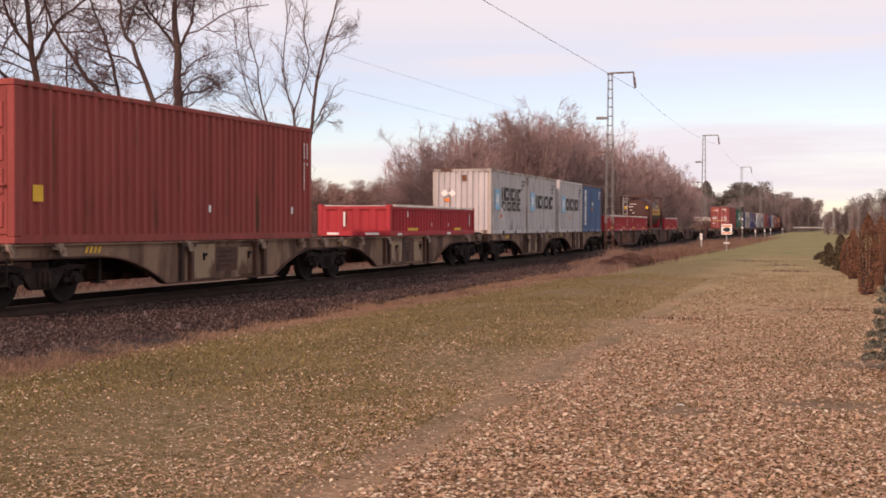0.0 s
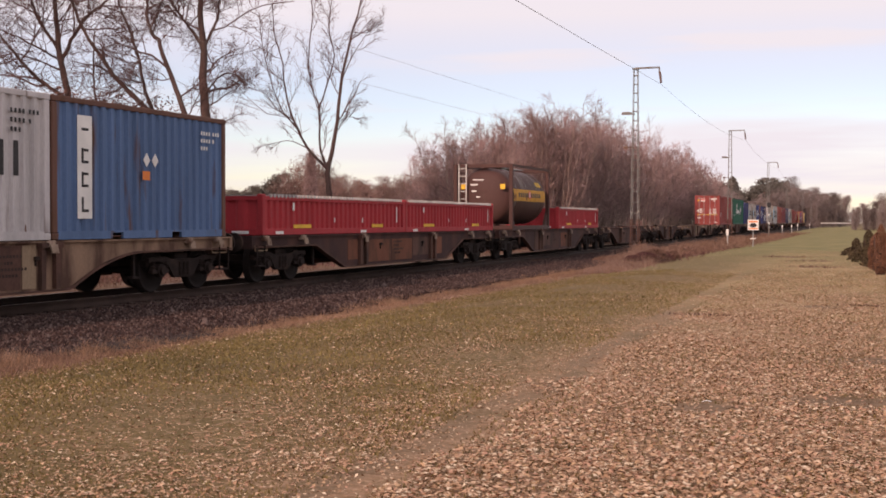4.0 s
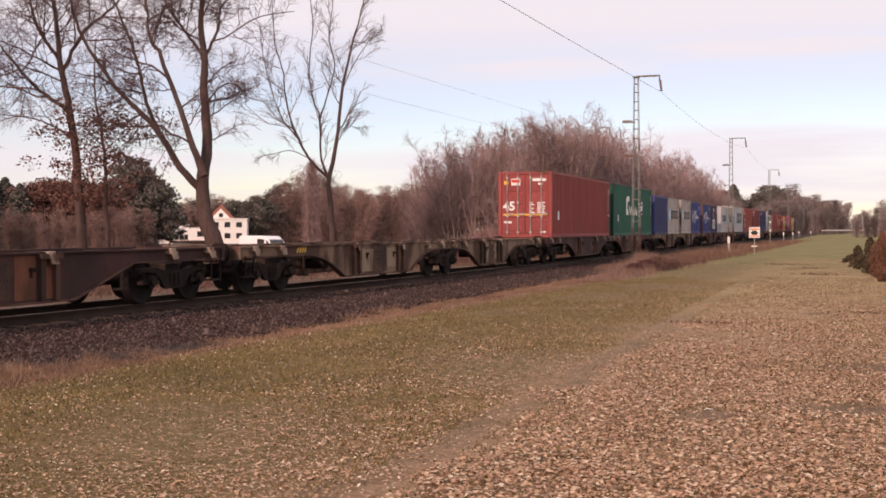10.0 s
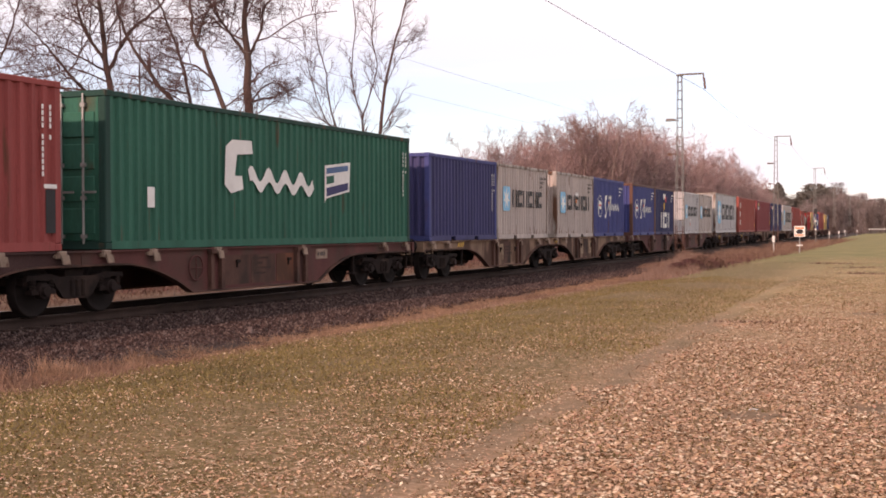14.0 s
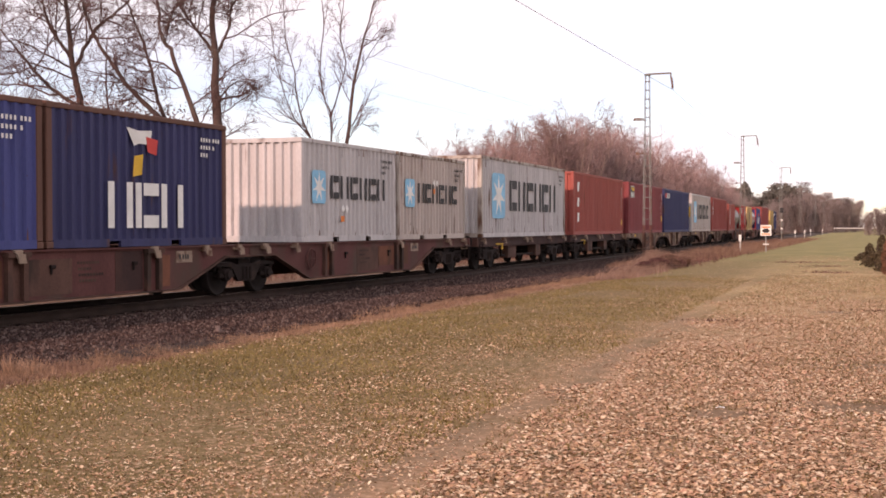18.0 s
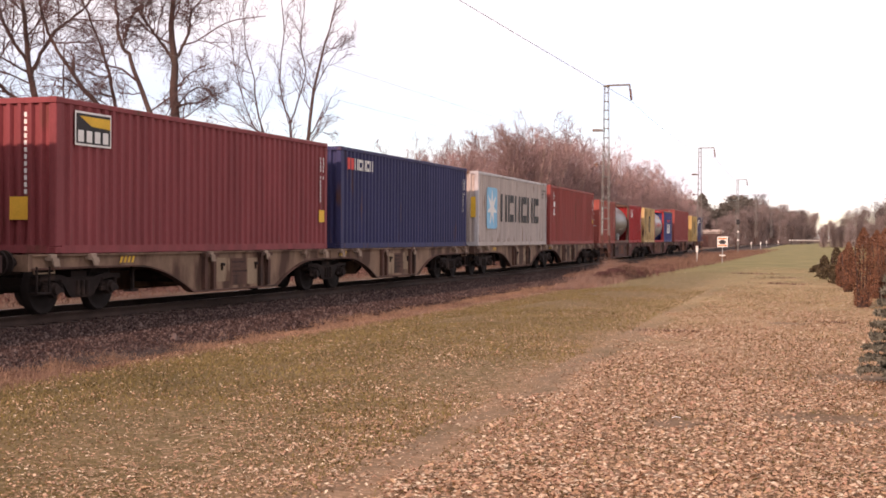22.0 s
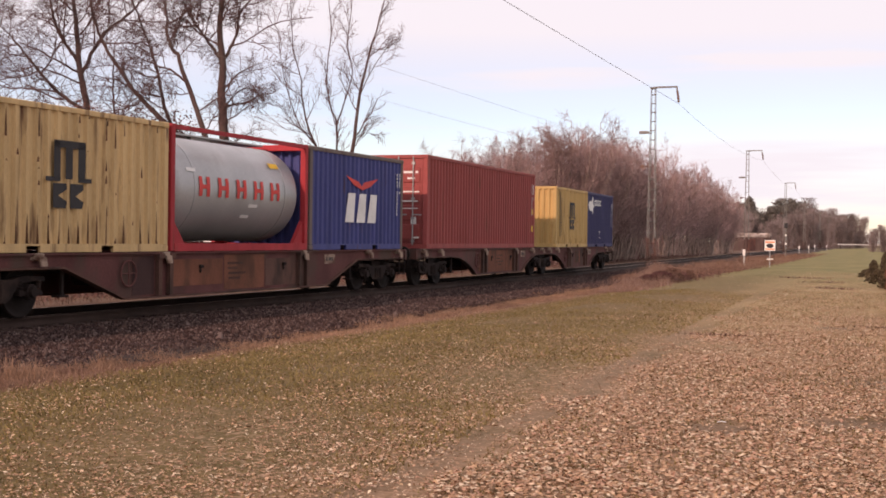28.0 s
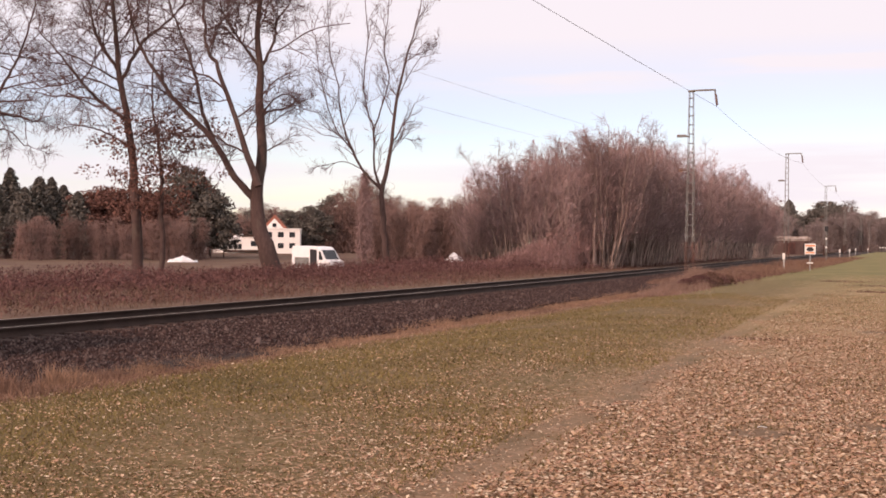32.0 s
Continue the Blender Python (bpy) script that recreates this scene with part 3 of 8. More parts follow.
def door_leaf(height):
    return bevelled(boxes((-0.52, 0.52, 0.0, 0.05, 0.16, height - 0.12)), 0.01)


def lock_rod(height):
    bm = tube(bmesh.new(), (0, 0, 0.1), (0, 0, height - 0.06), 0.022)
    for z in (0.2, 0.9, 1.5, height - 0.3):
        box(bm, -0.05, 0.05, -0.02, 0.05, z, z + 0.07)
    box(bm, -0.02, 0.3, -0.035, -0.015, 1.02, 1.06)
    return bm


COLOURS = {
    "brown": (0.288, 0.061, 0.052), "oxide": (0.288, 0.064, 0.058), "orange_red": (0.32, 0.08, 0.064), "maroon": (0.235, 0.054, 0.058),
    "red": (0.36, 0.028, 0.030), "bright_red": (0.38, 0.036, 0.042), "grey": (0.472, 0.442, 0.442), "beige_grey": (0.45, 0.378, 0.345), "blue": (0.085, 0.15, 0.275),
    "navy": (0.040, 0.041, 0.105), "royal": (0.06, 0.069, 0.2), "violet_blue": (0.053, 0.052, 0.132), "green": (0.024, 0.12, 0.083),
    "dark_green": (0.014, 0.05, 0.04), "yellow": (0.55, 0.37, 0.18), "bright_yellow": (0.50, 0.325, 0.13), "rust": (0.13, 0.062, 0.046), "tank_brown": (0.075, 0.036, 0.031),
    "tank_grey": (0.36, 0.36, 0.36), "steel": (0.15, 0.115, 0.102), "indigo": (0.042, 0.041, 0.108), "worn_grey": (0.38, 0.335, 0.30)}
CARGO, WAGONS = [], []
H20, HIGH = 2.591, 2.896
L20, L30, L40, L45 = 6.058, 9.125, 12.192, 13.716


def flat_mark(parent, name, mat, spans, x=HALF + 0.003, label="", leading=None):
    """Painted marks on a container: spans of (y0, y1, z0, z1) on the near side, or (x0, x1, z0, z1) on the leading end at y."""
    if name == "data_plate" and len(spans) > 1:
        for span in spans:
            flat_mark(parent, name, mat, [span], x, label, leading)
        return None
    bm = bmesh.new()
    for a, b, c, d in spans:
        if leading is None:
            box(bm, x, x + 0.003, a, b, c, d)
        else:
            box(bm, a, b, leading - 0.003, leading, c, d)
    mark = part(name, bm, mat, parent, label)
    return tagged(mark, label, kind="stuff") if name == "code_mark" else mark


def shape_mark(parent, name, mat, outline, x=HALF + 0.006, label=""):
    return part(name, prism(bmesh.new(), outline, x, x + 0.003), mat, parent, label)


def code_marks(c, length, height, mat=None, upright=True):
    """The small code lines near the trailing top corner: unreadable bars."""
    rnd = random.Random(length * 7 + len(c.name))
    h, spans = length / 2, []
    if upright:
        for col in range(2):
            z = height - 0.42
            for i in range(11 if col == 0 else 5):
                spans.append((h - 0.49 + col * 0.19, h - 0.44 + col * 0.19, z - 0.08, z))
                z -= 0.105 if i != 3 else 0.19
    else:
        for row in range(3):
            y = h - 1.05
            for i in range(7 - 2 * row):
                spans.append((y, y + 0.055, height - 0.41 - row * 0.16, height - 0.33 - row * 0.16))
                y += 0.105 if i != 3 else 0.16
    tagged(flat_mark(c, "code_mark", mat or M_WHITE, spans), kind="stuff")


def big_letters(c, y, z, h, w, count, mat, seed, gap=0.22):
    """A row of plain upright bars that stands for a company's lettering."""
    spans = []
    for i in range(count):
        a, b = y + i * w * (1 + gap), y + i * w * (1 + gap) + w
        if (i + seed) % 2:
            spans += [(a, a + w * 0.25, z, z + h), (b - w * 0.25, b, z, z + h)]
        else:
            spans += [(a, a + w * 0.25, z, z + h), (a + w * 0.34, b, z + h * 0.72, z + h), (a + w * 0.34, b, z, z + h * 0.28)]
    for q in spans:
        flat_mark(c, "lettering", mat, [q])


def star(c, y0, y1, z0, z1):
    """A light-blue panel with a seven-pointed white star."""
    r = 0.12 * (y1 - y0)
    corner = [(cy + r * math.cos(q), cz + r * math.sin(q)) for cy, cz, q0 in ((y1 - r, z1 - r, 0), (y0 + r, z1 - r, 1), (y0 + r, z0 + r, 2), (y1 - r, z0 + r, 3)) for q in [math.pi / 2 * (q0 + i / 5) for i in range(6)]]
    shape_mark(c, "blue_panel", M_SKYBLUE, corner, HALF + 0.002, "light-blue emblem panel")
    pts, y, z = [], (y0 + y1) / 2, (z0 + z1) / 2
    for i in range(14):
        r, a = (0.48 if i % 2 == 0 else 0.17), math.pi / 2 + i * math.pi / 7
        pts.append((y + r * (y1 - y0) * math.cos(a), z + r * (z1 - z0) * math.sin(a)))
    shape_mark(c, "star", M_WHITE, pts, label="white star")


def rust_streaks(c, length, height, count, seed, high=0.5):
    """Flecks of rust on the outer ribs: most run up from the lower rail, a few hang from the upper one or lie between."""
    rnd = random.Random(seed)
    bm = bmesh.new()
    n = round((length - 0.3) / 0.28)
    p = (length - 0.3) / n
    x = HALF - 0.006
    for _ in range(count):
        y = -length / 2 + 0.15 + (rnd.randrange(n) + 0.13) * p + rnd.uniform(-0.02, 0.02)
        w, tall = rnd.uniform(0.012, 0.034), rnd.uniform(0.08, 1.0) ** 2 * high
        kind = rnd.random()
        z = 0.152 if kind < 0.62 else height - 0.11 - tall if kind < 0.74 else rnd.uniform(0.4, height - 0.5)
        if kind >= 0.74:
            tall *= 0.3
        prism(bm, [(y - w, z), (y + w, z), (y + w * 0.6, z + tall * 0.6), (y + w * 0.1, z + tall), (y - w * 0.7, z + tall * 0.5)], x, x + 0.002)
    tagged(part("rust_streak", bm, M_STREAK, c, "brown rust streaks"), kind="stuff")


def sticker(c, y, z, s=0.2):
    for dy, mt in ((0, M_WHITE), (s * 1.5, M_WHITE)):
        shape_mark(c, "label_sticker", mt, [(y + dy - s * 0.6, z), (y + dy, z - s * 0.7), (y + dy + s * 0.6, z), (y + dy, z + s * 0.7)])
    flat_mark(c, "label_sticker", M_ORANGE, [(y - s * 0.7, y + s * 0.6, z - s * 2.0, z - s * 1.1)])


def grey_box(u, label, second=False, length=L20, height=H20, colour="grey", stick=None, post="worn_grey"):
    c = container("shipping_container", u, length, height, colour, label, False, post, 0.45)
    a = -length / 2
    if length > 10:
        star(c, a + 1.24, a + 2.88, 0.68, 2.33)
        big_letters(c, a + 3.5, 0.98, 1.14, 0.98, 6, M_BLACK, int(u))
    else:
        star(c, a + 0.58, a + 1.36, 0.97, 1.81)
        if second:
            big_letters(c, a + 1.7, 1.36, 0.54, 0.435, 6, M_BLACK, int(u))
            big_letters(c, a + 1.7, 0.94, 0.38, 0.37, 7, M_BLACK, int(u) + 1)
        else:
            big_letters(c, a + 1.66, 1.11, 0.6, 0.5, 6, M_BLACK, int(u))
    code_marks(c, length, height, M_BLACK, upright=False)
    rust_streaks(c, length, height, int(3.2 * length), int(u), 0.35)
    if stick:
        sticker(c, a + stick[0], stick[1], 0.17)
    return c


def build_containers():
    h20, h40, h45 = L20 / 2, L40 / 2, L45 / 2
    c = container("shipping_container", 17.95, L40, HIGH, "brown", "brown forty-foot steel container with faded paint", True, None, 0.5)
    code_marks(c, L40, HIGH)
    flat_mark(c, "data_plate", M_YELLOW, [(-h40 + 0.5, -h40 + 0.8, 0.75, 1.05)])
    flat_mark(c, "data_plate", M_WHITE, [(0.65, 0.76, 0.62, 0.78), (4.85, 4.97, 0.62, 0.8)])
    c = grey_box(47.5, "light grey twenty-foot container with two rows of dark lettering", second=True, stick=(1.55, 0.98))
    f = -h20 - 0.003
    flat_mark(c, "data_plate", M_RUSTPATCH, [(0.0, 0.2, 2.1, 2.35)], leading=f)
    for x in (-0.72, -0.4):
        part("label_sticker", prism_y(bmesh.new(), [(x - 0.16, 1.62), (x, 1.46), (x + 0.16, 1.62), (x, 1.78)], f - 0.003, f), M_WHITE, c)
    flat_mark(c, "label_sticker", M_ORANGE, [(-0.72, -0.5, 1.28, 1.42)], leading=f)
    grey_box(53.62, "light grey twenty-foot container with dark lettering and star panel")
    grey_box(60.55, "grey twenty-foot container with hazard stickers and dark lettering", stick=(2.65, 0.98), post="grey")
    c = container("shipping_container", 66.65, L20, H20, "blue", "faded blue twenty-foot container with a white upright banner", False, "rust", 0.8)
    flat_mark(c, "banner", M_WHITE, [(-h20 + 0.72, -h20 + 1.16, 0.38, 2.28)], label="white upright lettering banner")
    flat_mark(c, "lettering", M_BLACK, [(-h20 + 0.84, -h20 + 1.05, z, z + 0.05) for z in (0.5, 0.96, 1.18, 1.4, 1.62, 2.0)]
              + [(-h20 + 0.84, -h20 + 0.9, z, z + 0.26) for z in (0.52, 0.98, 1.42)], x=HALF + 0.007)
    sticker(c, -h20 + 2.95, 1.55, 0.2)
    code_marks(c, L20, H20, None, False)

    c = container("shipping_container", 175.1, L45, HIGH, "oxide", "red-brown forty-five-foot high container, doors leading", "bright", None, 0.2)
    code_marks(c, L45, HIGH)
    flat_mark(c, "data_plate", M_WHITE, [(-h45 + 1.13, -h45 + 1.46, 0.77, 1.16), (h45 - 0.44, h45 - 0.12, 1.06, 1.13)])
    flat_mark(c, "vent_cover", M_BLACK, [(h45 - 0.40, h45 - 0.16, 0.3, 1.04)])
    f = -h45 - 0.004
    flat_mark(c, "stripe", M_YELLOW, [(-0.98, 0.98, 0.97, 1.04)], leading=f, label="yellow stripe with arrow heads")
    flat_mark(c, "door_label", M_WHITE, [(-0.62, -0.2, 2.3, 2.6), (0.35, 0.95, 2.48, 2.6), (0.6, 0.8, 2.32, 2.4), (-0.95, -0.6, 0.62, 0.72), (0.82, 0.94, 0.2, 0.28)], leading=f)
    rows = [(0.2, 0.2 + w, 1.08 + 0.085 * k, 1.13 + 0.085 * k) for k, w in enumerate((0.24, 0.12, 0.2, 0.1, 0.22, 0.16))]
    rows += [(0.56, 0.56 + w, 1.08 + 0.085 * k, 1.13 + 0.085 * k) for k, w in enumerate((0.36, 0.3, 0.34, 0.36, 0.28, 0.36))]
    tagged(flat_mark(c, "code_mark", M_WHITE, rows, leading=f), kind="stuff")
    flat_mark(c, "door_label", M_REDMARK, [(-0.6, -0.22, 2.42, 2.56)], leading=f - 0.004)
    flat_mark(c, "door_label", M_YELLOW, [(-0.95, -0.75, 2.34, 2.5)], leading=f)
    t = bpy.data.curves.new("number", "FONT")
    t.body, t.size, t.extrude, t.offset = "45", 0.55, 0.002, 0.018
    t.materials.append(M_WHITE)
    n = new("number", t)
    n.parent, n.matrix_basis = c, pose(-1.0, f - 0.006, 1.2, 90, 0, 0)

    c = container("shipping_container", 190.0, L45, HIGH, "green", "green forty-five-foot container with sweeping white script", "bright", "dark_green", 0.25)
    code_marks(c, L45, HIGH)
    a = -h45
    shape_mark(c, "script", M_WHITE, [(a + 4.0, 1.3), (a + 4.25, 1.12), (a + 4.75, 1.22), (a + 4.7, 1.5), (a + 4.4, 1.5), (a + 4.5, 1.95), (a + 5.15, 2.0), (a + 5.1, 2.28), (a + 4.3, 2.26), (a + 4.05, 2.1)], label="white painted script")
    ys = np.linspace(4.95, 7.9, 31)
    wave = [(a + y, 1.58 + 0.17 * math.sin((y - 4.9) * 8.4) - 0.02 * (y - 5)) for y in ys] + [(a + y + 0.08, 1.30 + 0.13 * math.sin((y - 4.9) * 8.4 + 0.5) - 0.02 * (y - 5)) for y in ys[::-1]]
    shape_mark(c, "script", M_WHITE, wave)
    y = a + 8.53
    shape_mark(c, "flag_emblem", M_WHITE, [(y, 0.98), (y + 0.08, 1.1), (y + 1.35, 1.3), (y + 1.4, 2.04), (y + 0.02, 1.9)], label="white flag-shaped emblem")
    shape_mark(c, "flag_emblem", paint("violet_blue", COLOURS["violet_blue"]), [(y + 0.1, 1.15), (y + 1.28, 1.34), (y + 1.28, 1.52), (y + 0.1, 1.36)], HALF + 0.01)
    shape_mark(c, "flag_emblem", paint("green", COLOURS["green"]), [(y + 0.1, 1.44), (y + 0.5, 1.5), (y + 0.5, 1.68), (y + 0.1, 1.64)], HALF + 0.01)
    shape_mark(c, "flag_emblem", paint("blue", COLOURS["blue"]), [(y + 0.1, 1.7), (y + 1.28, 1.82), (y + 1.28, 1.96), (y + 0.1, 1.84)], HALF + 0.01)
    flat_mark(c, "data_plate", M_WHITE, [(a + 1.27, a + 1.5, 0.78, 1.17)])

    c = container("shipping_container", 205.2, L20, H20, "violet_blue", "violet-blue twenty-foot container with white code lines", False, "royal", 0.1)
    code_marks(c, L20, H20)
    flat_mark(c, "code_mark", M_WHITE, [(0.32, 0.38, z, z + 0.085) for z in np.arange(0.75, 2.3, 0.13)], leading=-h20 - 0.002)
    grey_box(211.35, "pale beige-grey container with dark lettering and star panel", colour="beige_grey")
    c = grey_box(218.6, "beige-grey container with a sticker over its lettering", colour="beige_grey", stick=(3.05, 1.75))
    for u, lab in ((224.8, "royal-blue twenty-foot container with white script and flag"), (233.0, "royal-blue container with flag emblem in white ring")):
        c = container("shipping_container", u, L20, H20, "royal", lab, False, "rust" if u > 230 else "royal", 0.3)
        rust_streaks(c, L20, H20, 16, int(u), 0.3)
        a = -h20
        ring = [(a + 1.03 + 0.46 * math.cos(t) * r, 1.34 + 0.48 * math.sin(t) * r) for r, ts in ((1, range(25)), (0.93, range(24, -1, -1))) for t in [k * math.pi / 12 for k in ts]]
        shape_mark(c, "ring_emblem", M_WHITE, ring, label="white ring round a small flag")
        shape_mark(c, "flag_emblem", M_WHITE, [(a + 0.75, 1.0), (a + 0.87, 1.0), (a + 0.87, 1.22), (a + 1.3, 1.2), (a + 1.34, 1.5), (a + 0.8, 1.62)])
        flat_mark(c, "flag_emblem", M_REDMARK, [(a + 0.88, a + 1.25, 1.33, 1.42)], x=HALF + 0.01)
        s = a + 1.95
        shape_mark(c, "script", M_WHITE, [(s, 0.86), (s + 0.3, 0.8), (s + 0.42, 1.02), (s + 0.18, 1.4), (s + 0.5, 1.76), (s + 0.5, 1.87), (s + 0.12, 1.8), (s + 0.02, 1.42), (s + 0.28, 1.0), (s + 0.04, 0.95)])
        shape_mark(c, "script", M_WHITE, [(s + 1.0, 0.9), (s + 1.1, 0.9), (s + 1.25, 1.5), (s + 1.4, 1.85), (s + 1.28, 1.87), (s + 1.1, 1.5)])
        wave = [(s + y, 1.38 + 0.12 * math.sin(y * 17)) for y in np.linspace(0.6, 2.95, 40)]
        shape_mark(c, "script", M_WHITE, wave + [(y + 0.04, z - 0.13) for y, z in wave[::-1]])
        sticker(c, s + 0.9, 1.75, 0.17)
        code_marks(c, L20, H20, None, False)
        flat_mark(c, "code_mark", M_WHITE, [(0.37, 0.43, z, z + 0.085) for z in np.arange(0.85, 2.3, 0.13)], leading=-h20 - 0.002)
    c = container("shipping_container", 239.15, L20, H20, "navy", "navy-blue twenty-foot container with coloured flag emblem", False, "rust", 0.35)
    a = -h20
    shape_mark(c, "flag_emblem", M_WHITE, [(a + 2.35, 2.3), (a + 2.75, 2.25), (a + 3.2, 2.28), (a + 3.15, 2.0), (a + 2.75, 2.0), (a + 2.6, 1.95)], label="white, red and yellow flag emblem")
    shape_mark(c, "flag_emblem", M_REDMARK, [(a + 3.0, 2.15), (a + 3.4, 2.1), (a + 3.35, 1.8), (a + 3.05, 1.85)], HALF + 0.01)
    shape_mark(c, "flag_emblem", M_YELLOW, [(a + 2.6, 1.75), (a + 2.9, 1.8), (a + 2.85, 1.4), (a + 2.55, 1.35)])
    big_letters(c, a + 1.76, 0.36, 0.88, 0.79, 3, M_WHITE, 7, 0.12)
    code_marks(c, L20, H20, None, False)
    grey_box(248.8, "grey twenty-foot container with orange sticker and lettering", stick=(2.4, 0.85), post="grey")
    grey_box(255.0, "grey-beige twenty-foot container with dark lettering", colour="beige_grey", stick=(3.05, 1.75))
    c = grey_box(262.8, "light grey forty-foot container with large star panel", False, L40, HIGH, "grey")
    c = container("shipping_container", 276.7, L40, HIGH, "orange_red", "faded orange-red forty-foot container with upright white letters", False, None, 0.1)
    code_marks(c, L40, HIGH)
    for z in (0.59, 1.29, 2.0):
        shape_mark(c, "lettering", M_WHITE, [(-h40 + 0.74, z), (-h40 + 1.1, z + 0.02), (-h40 + 1.2, z + 0.43), (-h40 + 0.8, z + 0.42)])
    flat_mark(c, "data_plate", M_YELLOW, [(h40 - 0.5, h40 - 0.3, 0.45, 0.75)])
    c = container("shipping_container", 290.72, L40, HIGH, "maroon", "maroon forty-foot container with a framed emblem", False, None, 0.15)
    code_marks(c, L40, HIGH)
    a = -h40
    flat_mark(c, "emblem_frame", M_WHITE, [(a + 0.57, a + 1.76, 2.04, 2.69)], label="white framed emblem board")
    flat_mark(c, "emblem_board", M_BLACK, [(a + 0.61, a + 1.72, 2.08, 2.65)], x=HALF + 0.007)
    shape_mark(c, "emblem_field", M_YELLOW, [(a + 0.7, 2.6), (a + 1.72, 2.6), (a + 1.72, 2.4), (a + 1.1, 2.42)], HALF + 0.011)
    flat_mark(c, "lettering", M_WHITE, [(a + q, a + q + 0.18, 2.11, 2.33) for q in (0.66, 0.93, 1.2, 1.47)], x=HALF + 0.011)
    flat_mark(c, "data_plate", M_YELLOW, [(h40 - 0.55, h40 - 0.2, 0.72, 1.05)])
    flat_mark(c, "data_plate", M_YELLOW, [(0.2, 0.6, 0.62, 1.05)], leading=-h40 - 0.002)
    flat_mark(c, "code_mark", M_WHITE, [(0.52, 0.58, z, z + 0.085) for z in np.arange(1.1, 2.6, 0.13)], leading=-h40 - 0.002)
    c = container("shipping_container", 303.85, L40, HIGH, "navy", "dark navy forty-foot container with small white lettering", False, None, 0.35)
    code_marks(c, L40, HIGH)
    big_letters(c, a + 1.02, 2.27, 0.32, 0.25, 5, M_WHITE, 3, 0.2)
    flat_mark(c, "lettering", M_REDMARK, [(a + 0.47, a + 0.68, 2.27, 2.6), (a + 0.74, a + 0.95, 2.27, 2.6)])
    flat_mark(c, "code_mark", M_WHITE, [(0.47, 0.53, z, z + 0.085) for z in np.arange(1.3, 2.7, 0.13)], leading=-h40 - 0.002)
    c = grey_box(317.6, "grey forty-foot container with star panel and dark lettering", False, L40, HIGH, "beige_grey", post="grey")
    flat_mark(c, "data_plate", M_YELLOW, [(0.92, 1.12, 1.1, 1.9)], leading=-h40 - 0.002)
    c = container("shipping_container", 330.75, L40, HIGH, "brown", "dark red-brown forty-foot container with white code lines", False, None, 0.35)
    code_marks(c, L40, HIGH)
    flat_mark(c, "lettering", M_WHITE, [(a + 0.72, a + 0.8, 2.2, 2.58), (a + 0.85, a + 1.05, 2.36, 2.42), (a + 0.75, a + 1.1, 1.85, 2.1), (a + 0.7, a + 1.15, 1.45, 1.52), (a + 0.78, a + 0.95, 1.55, 1.74)])
    flat_mark(c, "data_plate", M_YELLOW, [(h40 - 0.6, h40 - 0.3, 1.15, 1.32)])
    c = container("shipping_container", 344.85, L20, H20, "orange_red", "orange-red twenty-foot container, ribbed doors leading", "bright", None, 0.1)
    flat_mark(c, "lettering", M_WHITE, [(-h20 + 0.95, -h20 + 1.3, z, z + 0.2) for z in np.arange(0.62, 2.2, 0.27)])
    flat_mark(c, "code_mark", M_WHITE, [(-0.95, 0.9, z, z + 0.1) for z in (1.0, 1.35, 1.7)], leading=-h20 - 0.003)
    code_marks(c, L20, H20)
    c = container("shipping_container", 357.05, L20, H20, "red", "bright red twenty-foot container with white emblem", False, None, 0.1)
    flat_mark(c, "emblem", M_WHITE, [(-h20 + 0.75, -h20 + 0.95, 1.9, 2.3), (-h20 + 1.05, -h20 + 1.3, 1.75, 2.05), (-h20 + 1.45, -h20 + 1.6, 1.75, 2.3), (-h20 + 0.75, -h20 + 0.95, 1.75, 1.84)])
    code_marks(c, L20, H20)
    for u, lab, col in ((364.7, "rust-streaked yellow twenty-foot container with dark emblem", "yellow"), (400.7, "yellow twenty-foot container with dark emblem", "bright_yellow")):
        c = container("shipping_container", u, L20, H20, col, lab, False, None, 0.95 if u < 370 else 0.35)
        a = -h20
        y = a + 2.92
        rust_streaks(c, L20, H20, 120 if u < 370 else 40, int(u), 0.75 if u < 370 else 0.4)
        part("emblem", boxes(*[(HALF + 0.003, HALF + 0.006, y + p, y + q, e, f) for p, q, e, f in ((-0.42, -0.24, 1.3, 1.96), (-0.1, 0.1, 1.3, 1.85), (0.26, 0.46, 1.3, 1.96), (-0.42, 0.46, 1.85, 1.98), (-0.64, -0.24, 1.25, 1.33), (0.26, 0.64, 1.25, 1.33))]), M_BLACK, c, "dark painted comb-shaped emblem")
        for p in (-0.44, 0.03):
            shape_mark(c, "emblem", M_BLACK, [(y + p, 0.78), (y + p + 0.34, 0.78), (y + p + 0.38, 0.9), (y + p + 0.14, 1.0), (y + p + 0.38, 1.12), (y + p + 0.36, 1.22), (y + p, 1.22)])
        flat_mark(c, "code_mark", M_BLACK, [(a + 0.62, a + 0.74, q, q + 0.09) for q in np.arange(0.45, 2.3, 0.14)] + [(a + 0.9, a + 1.0, q, q + 0.07) for q in np.arange(0.5, 2.1, 0.13)])
    c = container("shipping_container", 377.0, L20, H20, "royal", "royal-blue twenty-foot container with red bird emblem", False, "steel", 0.3)
    a = -h20
    shape_mark(c, "emblem", M_REDMARK, [(a + 2.1, 1.95), (a + 2.9, 1.82), (a + 3.1, 1.7), (a + 3.3, 1.82), (a + 4.2, 1.95), (a + 3.7, 1.72), (a + 3.15, 1.6), (a + 2.6, 1.72)], label="red winged emblem")
